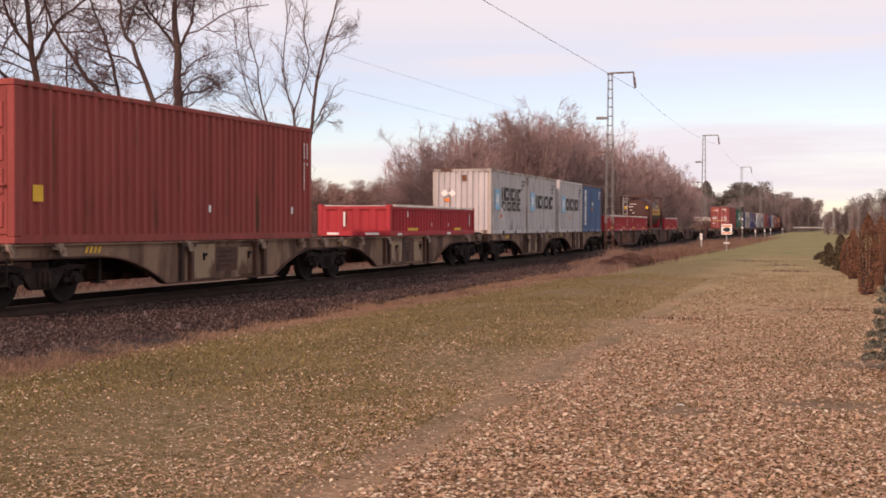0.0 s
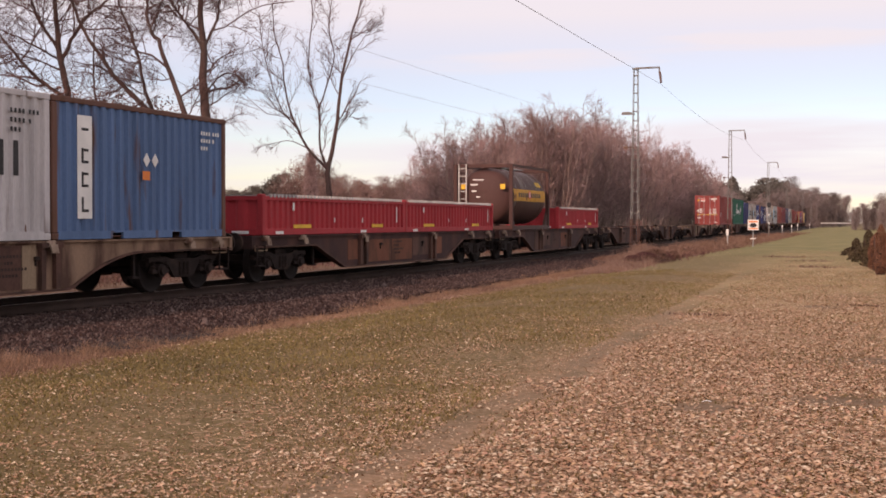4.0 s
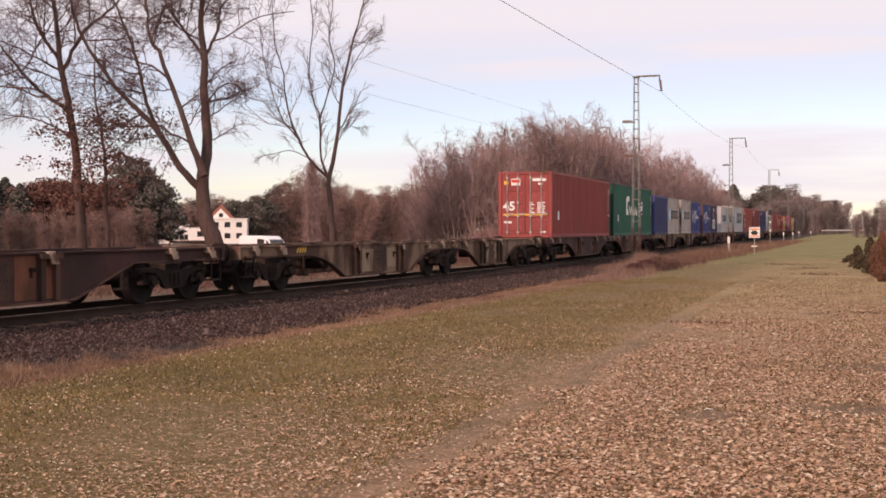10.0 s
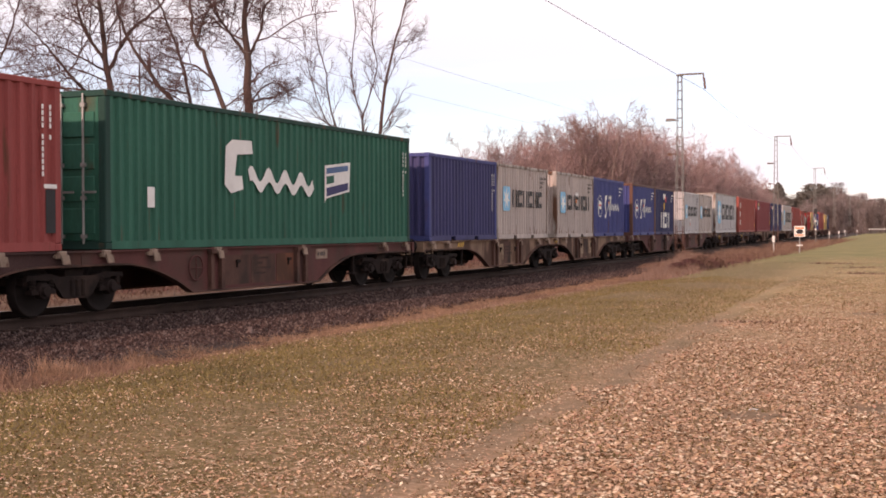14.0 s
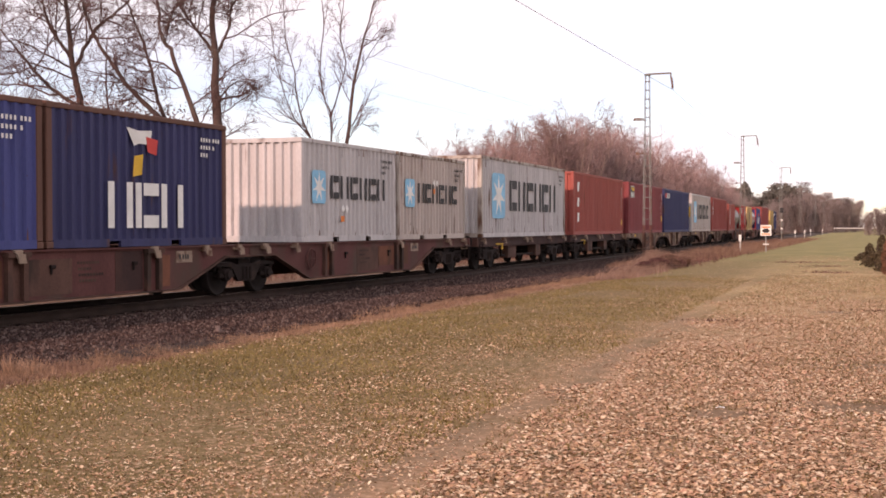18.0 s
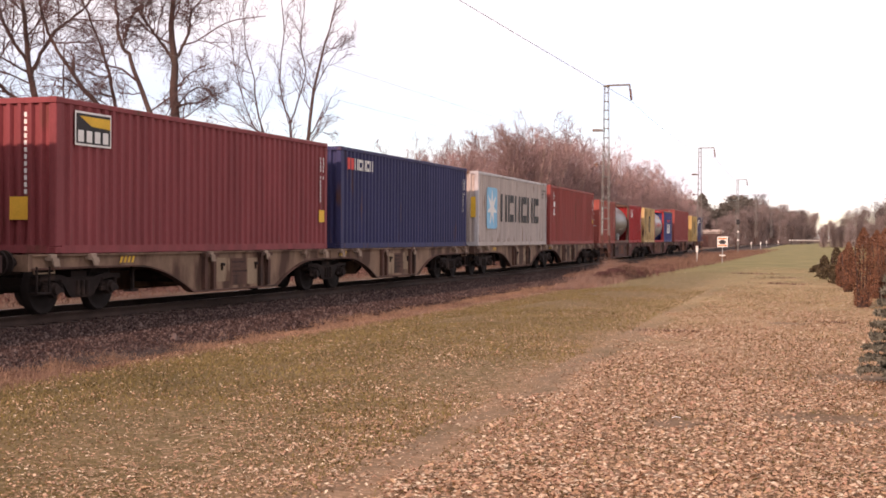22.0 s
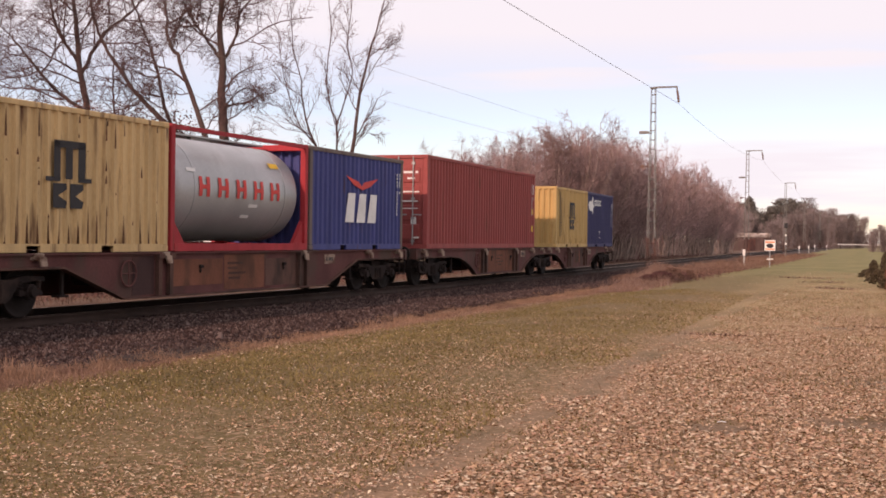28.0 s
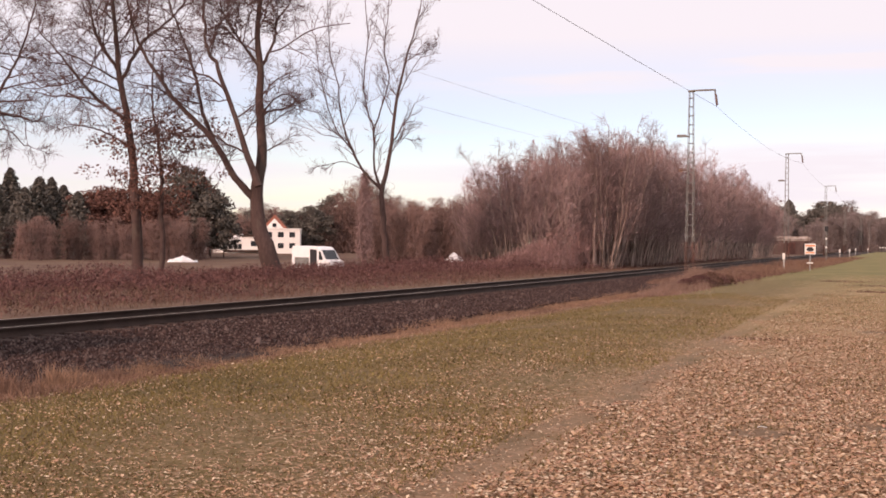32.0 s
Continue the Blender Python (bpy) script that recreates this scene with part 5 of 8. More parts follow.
    if not plain:
        for k in range(4):
            if mat is M_TAN:
                y = -h + lead - 0.5 + k * 0.14
                part("warning_stripe", prism(bmesh.new(), [(y, 0.93), (y + 0.07, 0.93), (y + 0.13, 1.06), (y + 0.06, 1.06)], 1.152, 1.157), M_YELLOW, w)
        if mat is M_RUSTY:
            part("data_plate", boxes((1.152, 1.158, h - trail - run_in - 0.1, h - trail - run_in + 0.5, 0.78, 1.02)), M_FLAP, w, "pale number plate")
            tagged(part("plate_mark", boxes(*[(1.159, 1.161, h - trail - run_in + q, h - trail - run_in + q + 0.06, 0.85, 0.95) for q in (0.0, 0.12, 0.21, 0.3)]), M_BLACK, w), kind="stuff")
            part("handwheel", cached(("handwheel",), handwheel), mat, w, at=pose(1.2, -h + lead + run_in + 0.15, 0.72))
    else:
        for y, a in ((-h + 4.1, 1.1), (1.6, 0.7)):
            part("equipment_box", bevelled(boxes((0.75, 1.1, y, y + a, 0.34, 0.86)), 0.02), M_RIB, w, "brown hanging equipment box")
        part("release_lever", boxes((1.14, 1.17, -h + 2.4, -h + 3.3, 0.86, 0.9), (1.14, 1.17, -h + 3.1, -h + 3.16, 0.7, 0.88), (1.13, 1.16, -h + 3.02, -h + 3.24, 0.68, 0.72)), M_YELLOW, w, "yellow release lever")
        part("truss_bar", boxes((0.9, 0.98, -h + 3.6, h - 3.6, 0.4, 0.47), (0.9, 0.98, -h + 3.6, -h + 3.7, 0.4, 0.82), (0.9, 0.98, h - 3.7, h - 3.6, 0.4, 0.82)), M_BOGIE, w)
    for end, joined in ((-1, join_lead), (1, join_trail)):
        y = end * (h - 1.75)
        if joined:
            if end > 0:
                bogie(w, h + 0.0)
            part("joint", boxes((-0.5, 0.5, end * h - 0.25, end * h + 0.25, 0.78, 1.0)), M_BOGIE, w)
            continue
        bogie(w, y)
        part("headstock", boxes((-1.2, 1.2, end * h - 0.06, end * h + 0.06, 0.82, 1.12)), mat, w)
        for x in (-0.875, 0.875):
            b = tube(bmesh.new(), (x, end * h, 0.98), (x, end * (h + 0.3), 0.98), 0.09, 0.08, 12)
            tube(b, (x, end * (h + 0.3), 0.98), (x, end * (h + 0.35), 0.98), 0.23, 0.23, 16)
            part("buffer", b, M_BOGIE, w)
        part("coupler", boxes((-0.08, 0.08, min(end * h, end * (h + 0.42)), max(end * h, end * (h + 0.42)), 0.9, 1.0), (-0.05, 0.05, end * (h + 0.25) - 0.05, end * (h + 0.25) + 0.05, 0.55, 0.92)), M_BOGIE, w)
        part("step", boxes((1.05, 1.25, end * (h - 0.35) - 0.2, end * (h - 0.35) + 0.2, 0.4, 0.43), (1.2, 1.23, end * (h - 0.35) - 0.2, end * (h - 0.35) - 0.17, 0.4, 0.9), (1.2, 1.23, end * (h - 0.35) + 0.17, end * (h - 0.35) + 0.2, 0.4, 0.9)), M_BOGIE, w)
    return w


def build_wagons():
    tan, dark, rusty = "tan-grey weathered container flat with deep curved sills", "dark grimy container flat wagon with deep side sills", "rust-red container flat wagon with deep side sills"
    wagon(17.2, 31.5, M_TAN, join_trail=True, label=tan)
    wagon(31.5, 46.2, M_TAN, join_lead=True, label=tan)
    wagon(47.1, 60.25, M_TAN, join_trail=True, label=tan)
    wagon(60.25, 72.95, M_TAN, join_lead=True, label=tan)
    wagon(73.9, 92.6, M_DARK, True, label=dark)
    wagon(93.5, 112.1, M_DARK, True, label=dark)
    wagon(112.95, 130.4, M_DARK, True, label="empty dark container flat wagon with rusty patches")
    wagon(131.2, 146.1, M_DARK, True, label="empty dark container flat wagon with rusty patches")
    wagon(146.9, 160.95, M_TAN, join_trail=True, label="empty tan-grey container flat with deep curved sills")
    wagon(160.95, 173.4, M_TAN, join_lead=True, label="empty tan-grey container flat with deep curved sills")
    wagon(174.4, 189.4, M_DARK, join_trail=True, label=dark)
    wagon(189.4, 204.0, M_RUSTY, join_lead=True, label=rusty)
    wagon(204.8, 217.9, M_TAN, join_trail=True, label=tan)
    wagon(217.9, 231.2, M_TAN, join_lead=True, label=tan)
    wagon(232.2, 246.3, M_RUSTY, True, join_trail=True, label=rusty)
    wagon(246.3, 261.5, M_RUSTY, True, join_lead=True, label=rusty)
    wagon(262.4, 275.4, M_DARK, plain=True, label="dark flat container wagon with shallow straight sills")
    wagon(276.2, 289.2, M_DARK, plain=True, label="dark flat container wagon with shallow straight sills")
    wagon(290.0, 303.3, M_TAN, join_trail=True, label=tan)
    wagon(303.3, 316.4, M_TAN, join_lead=True, label=tan)
    wagon(317.2, 330.25, M_TAN, join_trail=True, label=tan)
    wagon(330.25, 343.2, M_TAN, join_lead=True, label=tan)
    wagon(344.1, 363.3, M_RUSTY, True, label=rusty)
    wagon(364.1, 383.3, M_RUSTY, True, label=rusty)
    wagon(384.2, 399.0, M_RUSTY, join_trail=True, label=rusty)
    wagon(399.0, 413.1, M_RUSTY, join_lead=True, label=rusty)


build_wagons()


# ---- masts, wires and signs ----
def lattice_mast(name, label, at, height, w0=0.42, w1=0.2, arm=1.25, detail=True, turn=0.0):
    m = thing(name, label, "catenary mast", "masts beside the track", at=at @ pose(0, 0, 0, 0, 0, turn))
    for sx, sy in ((-1, -1), (1, -1), (1, 1), (-1, 1)):
        f = 2.0 / height
        at = lambda q: (sx * (w0 + (w1 - w0) * q) / 2, sy * (w0 + (w1 - w0) * q) / 2, height * q)
        part("leg_foot", tube(bmesh.new(), at(-0.03), at(f), 0.025, 0.025, 4), M_RIB, m, "rusty lower leg")
        part("leg", tube(bmesh.new(), at(f), at(1.0), 0.025, 0.02, 4), M_MAST, m)
    z = 0.5
    bars, rusty = bmesh.new(), bmesh.new()
    while z < height - 0.2:
        step = 0.62 - 0.18 * z / height
        a, b = (w0 + (w1 - w0) * z / height) / 2, (w0 + (w1 - w0) * (z + step) / height) / 2
        for sx, sy, ex, ey in ((-1, -1, 1, -1), (1, -1, 1, 1), (1, 1, -1, 1), (-1, 1, -1, -1)):
            tube(bars if z > 2.0 else rusty, (sx * a, sy * a, z), (ex * a, ey * a, z), 0.022, sides=4)
        z += step
    tagged(part("lattice", bars, M_MAST, m), kind="stuff")
    tagged(part("lattice_foot", rusty, M_RIB, m, "rusty lower rungs"), kind="stuff")
    part("cap", boxes((-w1 / 2 - 0.05, w1 / 2 + 0.05, -w1 / 2 - 0.05, w1 / 2 + 0.05, height - 0.05, height + 0.03)), M_MAST, m)
    part("arm", boxes((0.0, arm, -0.05, 0.05, height - 0.02, height + 0.06), (arm - 0.05, arm + 0.02, -0.03, 0.03, height - 0.25, height)), M_MAST, m)
    discs = [(0.0, 0.02)]
    for k in range(7):
        discs += [(-0.03 - k * 0.085, 0.075), (-0.06 - k * 0.085, 0.07), (-0.09 - k * 0.085, 0.028)]
    ins = turned(bmesh.new(), discs, 8, "z")
    part("insulator", ins, M_INSUL, m, "hanging brown insulator string", at=pose(arm + 0.01, 0, height - 0.2, 0, -7))
    if detail:
        part("bracket", boxes((-0.75, -0.05, -0.03, 0.03, height - 2.4, height - 2.34), (-0.62, -0.2, -0.05, 0.05, height - 2.36, height - 2.28)), M_MAST, m)
        part("bracket_insulator", tube(bmesh.new(), (-0.72, 0, height - 2.3), (-0.3, 0, height - 2.3), 0.05, sides=8), M_INSUL, m)
        part("small_bracket", boxes((-0.65, -0.1, -0.02, 0.02, height - 4.15, height - 4.1), (-0.62, -0.42, -0.04, 0.04, height - 4.2, height - 4.05)), M_INSUL, m)
    return m


MASTS = ((12.95, 6.78, 67.0), (8.8, 3.98, 114.5), (7.16, 2.57, 178.0), (6.35, 1.75, 243.0), (5.7, 1.32, 305.0), (5.35, 1.05, 370.0))
TIPS = []
for i, (b, e, r) in enumerate(MASTS):
    p = place(b, e, r)
    g = float(ground_z(p.x, p.y))
    lattice_mast("catenary_mast", "grey lattice steel mast with a short top arm", Matrix.Translation((p.x, p.y, g)), p.z - g, detail=i < 3)
    TIPS.append(Vector((p.x + 1.33, p.y, p.z - 0.85)))


def tube_arrays(paths, sides):
    """Tapered tubes along polylines [(points, radii)], as one vertex and face array."""
    V, F, base = [], [], 0
    ang = np.linspace(0, 2 * np.pi, sides, endpoint=False)
    cs, sn = np.cos(ang), np.sin(ang)
    for pts, rad in paths:
        pts = np.asarray(pts, float)
        d = np.gradient(pts, axis=0)
        d /= np.linalg.norm(d, axis=1, keepdims=True) + 1e-9
        ref = np.array([0.31, 0.87, 0.2]) if abs(d[0][2]) > 0.8 else np.array([0, 0, 1.0])
        x = np.cross(d, ref)
        x /= np.linalg.norm(x, axis=1, keepdims=True) + 1e-9
        y = np.cross(d, x)
        ring = pts[:, None] + (x[:, None] * cs[None, :, None] + y[:, None] * sn[None, :, None]) * np.asarray(rad)[:, None, None]
        V.append(ring.reshape(-1, 3))
        n = len(pts)
        i = np.arange(n - 1)[:, None] * sides
        j = np.arange(sides)[None]
        k = (j + 1) % sides
        F.append((np.stack([i + j, i + k, i + sides + k, i + sides + j], -1) + base).reshape(-1, 4))
        base += n * sides
    return np.concatenate(V), np.concatenate(F)


def wire(name, label, a, b, sag, r=0.012):
    t = np.linspace(0, 1, 33)[:, None]
    pts = np.array(a) * (1 - t) + np.array(b) * t
    pts[:, 2] -= (4 * sag * t * (1 - t))[:, 0]
    me = raw_mesh(name, *tube_arrays([(pts, np.full(33, r))], 5), M_WIRE)
    return tagged(new(name, me), label, "wire", "overhead wires")


def extra_mast(x, y, top, label="grey lattice steel mast with a short top arm"):
    """A mast whose wire hangs at that point."""
    g = float(ground_z(x - 1.33, y))
    lattice_mast("catenary_mast", label, Matrix.Translation((x - 1.33, y, g)), top + 0.85 - g, detail=False)


extra_mast(-11.0, -8.0, 8.85)
wire("feeder_wire", "thin dark overhead wire slung between mast arms", (-11.0, -8.0, 8.85), TIPS[0], 0.12, 0.0095)
for a, b in zip(TIPS, TIPS[1:]):
    wire("feeder_wire", "thin dark overhead wire slung between mast arms", a, b, 0.5, 0.007)
for far_b, near_e, far_e in ((16.0, 9.1, 4.85), (15.5, 7.4, 3.75)):
    near, far = place(29.5, near_e, 70), place(far_b, far_e, 130)
    far += (far - near) * 0.3
    back = near + (near - far) * 0.85
    wire("far_wire", "thin dark overhead wire behind the track", back, far, 0.25, 0.008)
    extra_mast(back.x, back.y, back.z, "grey lattice mast of the line behind the trees")
    extra_mast(far.x, far.y, far.z, "grey lattice mast of the line behind the trees")


def warning_board():
    p = place(7.79, -0.17, 88.8)
    s = thing("track_sign", "white square trackside board with black and orange symbol", "railway sign", at=Matrix.Translation((p.x, p.y, 0)) @ pose(0, 0, 0, 0, 0, 8))
    part("post", tube(bmesh.new(), (0, 0, -0.1), (0, 0, p.z), 0.035), M_GALV, s)
    z = p.z
    part("board", bevelled(boxes((-0.36, 0.36, -0.04, -0.01, z - 0.36, z + 0.36)), 0.008), M_WHITE, s)
    part("backing", bevelled(boxes((-0.42, 0.42, -0.012, 0.01, z - 0.34, z + 0.34)), 0.006), M_BLACK, s, "dark backing plate")
    part("symbol", prism(bmesh.new(), [(-0.27, z - 0.03), (-0.12, z + 0.13), (0.12, z + 0.13), (0.27, z - 0.03), (0.12, z - 0.17), (-0.12, z - 0.17)], 0, 0.006), M_BLACK, s, at=pose(0, -0.041, 0, 0, 0, -90))
    part("symbol_field", boxes((-0.3, 0.3, -0.043, -0.0405, z + 0.17, z + 0.27)), M_ORANGE, s, "orange field")
    part("symbol_field", boxes((-0.3, 0.3, -0.043, -0.0405, z - 0.29, z - 0.21)), M_ORANGE, s, "orange field")
    part("base_plate", boxes((-0.2, 0.2, -0.06, 0.06, z - 0.98, z - 0.9)), M_WHITE, s)


warning_board()


# ---- trees ----
def bezier_path(ctrl, n):
    """A smooth run through control points."""
    c = np.asarray(ctrl, float)
    t = np.linspace(0, len(c) - 1, n)
    i = np.clip(t.astype(int), 0, len(c) - 2)
    f = (t - i)[:, None]
    g = lambda k: c[np.clip(k, 0, len(c) - 1)]
    p0, p1, p2, p3 = g(i - 1), g(i), g(i + 1), g(i + 2)
    return 0.5 * (2 * p1 + (p2 - p0) * f + (2 * p0 - 5 * p1 + 4 * p2 - p3) * f ** 2 + (3 * p1 - p0 - 3 * p2 + p3) * f ** 3)


def batch_tubes(pts, rad, sides=3):
    """Many tapered tubes with the same number of points each: (n, m, 3) and (n, m)."""
    n, m = rad.shape
    d = np.gradient(pts, axis=1)
    d /= np.linalg.norm(d, axis=2, keepdims=True) + 1e-9
    x = np.cross(d, np.where(np.abs(d[:, :1, 2:]) > 0.8, np.array([[[0.31, 0.87, 0.2]]]), np.array([[[0.0, 0.0, 1.0]]])))
    x /= np.linalg.norm(x, axis=2, keepdims=True) + 1e-9
    y = np.cross(d, x)
    ang = np.linspace(0, 2 * np.pi, sides, endpoint=False)
    v = pts[:, :, None] + (x[:, :, None] * np.cos(ang)[:, None] + y[:, :, None] * np.sin(ang)[:, None]) * rad[:, :, None, None]
    i = (np.arange(n)[:, None, None] * m + np.arange(m - 1)[None, :, None]) * sides
    j = np.arange(sides)[None, None]
    k = (j + 1) % sides
    return v.reshape(-1, 3), np.stack([i + j, i + k, i + sides + k, i + sides + j], -1).reshape(-1, 4)


def ramify(rng, pts, rad, per, span, length, angle, lift, kink=0.16, m=4, thin=0.55, least=0.006):
    """Side shoots along each of many branches: they leave at that angle, kink at their nodes and bend up by lift."""
    n, mp = rad.shape
    s = (np.arange(per)[None] + rng.uniform(0.1, 0.9, (n, per))) / per
    s = span[0] + (span[1] - span[0]) * s
    q = s * (mp - 1)
    i = np.minimum(q.astype(int), mp - 2)
    f = (q - i)[..., None]
    row = np.arange(n)[:, None]
    a, b = pts[row, i], pts[row, i + 1]
    start, d = (a * (1 - f) + b * f).reshape(-1, 3), (b - a).reshape(-1, 3)
    d /= np.linalg.norm(d, axis=1, keepdims=True) + 1e-9
    side = rng.normal(size=d.shape)
    side -= d * np.sum(side * d, 1, keepdims=True)
    side /= np.linalg.norm(side, axis=1, keepdims=True) + 1e-9
    t = np.radians(angle) * rng.uniform(0.65, 1.3, (len(d), 1))
    w = d * np.cos(t) + side * np.sin(t)
    size = (length if np.ndim(length) else np.full(n, length))[:, None] * (1.15 - 0.6 * (s - span[0]) / (span[1] - span[0])) * rng.uniform(0.45, 1.2, (n, per))
    size = size.reshape(-1)
    out = [start]
    for k in range(m - 1):
        w = w + np.array([0, 0, lift])
        w /= np.linalg.norm(w, axis=1, keepdims=True)
        step = w + rng.normal(size=w.shape) * kink
        out.append(out[-1] + step * (size / (m - 1))[:, None])
    new_pts = np.stack(out, 1)
    r = rad[row, i].reshape(-1) * thin
    r = np.maximum(np.minimum(r, 0.004 + 0.016 * size), least)
    return new_pts, r[:, None] * np.linspace(1.0, 0.45, m)[None], size


def shoots(rng, pts, per, length, width, spread=0.55, lift=0.25):
    """The last fine twigs: one thin straight blade each, along the branches that carry them."""
    n, m = pts.shape[:2]
    q = rng.uniform(0.2, 1.0, (n, per)) * (m - 1)
    i = np.minimum(q.astype(int), m - 2)
    f = (q - i)[..., None]
    row = np.arange(n)[:, None]
    a, b = pts[row, i], pts[row, i + 1]
    p, d = (a * (1 - f) + b * f).reshape(-1, 3), (b - a).reshape(-1, 3)
    d /= np.linalg.norm(d, axis=1, keepdims=True) + 1e-9
    u = d + rng.normal(size=d.shape) * spread + np.array([0, 0, lift])
    u /= np.linalg.norm(u, axis=1, keepdims=True)
    w = np.cross(u, rng.normal(size=d.shape))
    w *= width / (np.linalg.norm(w, axis=1, keepdims=True) + 1e-9)
    u *= (length * rng.uniform(0.4, 1.3, len(d)))[:, None]
    v = np.stack([p - w, p + w, p + u + w * 0.4, p + u - w * 0.4], 1).reshape(-1, 3)
    return v, np.arange(len(v)).reshape(-1, 4)


def joined(*sets):
    """Several (vertices, faces) sets as one."""
    V, F, base = [], [], 0
    for v, f in sets:
        V.append(v)
        F.append(f + base)
        base += len(v)
    return np.concatenate(V), np.concatenate(F)


def limbed_tree(name, label, limbs, seed, reach=2.6, lift=0.1, angle=48, bark=None, per=(14, 6, 4, 2), twig=None):
    """A bare tree from hand-set limbs, each a run of points with a first and last radius."""
    rng = np.random.default_rng(seed)
    base = Vector(limbs[0][0][0])
    t = thing(name, label, "tree", "bare trees behind the track", at=Matrix.Translation(base))
    thick, bearing = [], []
    for ctrl, r0, r1, many in limbs:
        ctrl = np.array([tuple(Vector(c) - base) for c in ctrl])
        path = bezier_path(ctrl, 30)
        path[1:] += rng.normal(size=(len(path) - 1, 3)) * min(0.03, r0 * 0.15)
        rad = r0 + (r1 - r0) * np.linspace(0, 1, len(path)) ** 0.6
        thick.append((path, rad))
        if many:
            first = 0.42 if len(bearing) == 0 else 0.15
            cutp = path[int(30 * first):]
            at = np.linspace(0, len(cutp) - 1, 16)
            i = np.minimum(at.astype(int), len(cutp) - 2)
            q = (at - i)[:, None]
            bearing.append((cutp[i] * (1 - q) + cutp[i + 1] * q, np.interp(at, np.arange(len(cutp)), rad[int(30 * first):])))
    sets = []
    for short in (False, True):
        some = [(p, r) for p, r in bearing if (np.linalg.norm(p[-1] - p[0]) < 4.5) == short]
        if some:
            P, R = np.stack([p for p, r in some]), np.stack([r for p, r in some])
            sets.append(ramify(rng, P, R, per[0] // 3 if short else per[0], (0.0, 1.0), reach * (0.6 if short else 1.0), angle, lift, 0.16, 7, 0.58, 0.022))
    a, ra, la = [np.concatenate([q[k] for q in sets]) for k in range(3)]
    b, rb, lb = ramify(rng, a, ra, per[1], (0.15, 1.0), la * 0.66, angle, lift * 0.9, 0.2, 5, 0.65, 0.015)
    c, rc, lc = ramify(rng, b, rb, per[2], (0.1, 1.0), np.maximum(lb * 0.62, 0.4), angle, lift * 0.6, 0.2, 3, 0.7, 0.009)
    part("trunk", raw_mesh("trunk", *tube_arrays(thick, 10), bark or M_BARK), bark or M_BARK, t)
    crown = joined(batch_tubes(a, ra, 4), batch_tubes(b, rb, 3), batch_tubes(c, rc, 3), shoots(rng, c, per[3], 0.4, 0.007, 0.6, lift))
    tagged(part("crown", raw_mesh("crown", *crown, twig or M_TWIG_DARK), twig or M_TWIG_DARK, t, "bare crown of fine twigs"), kind="stuff")
    return t


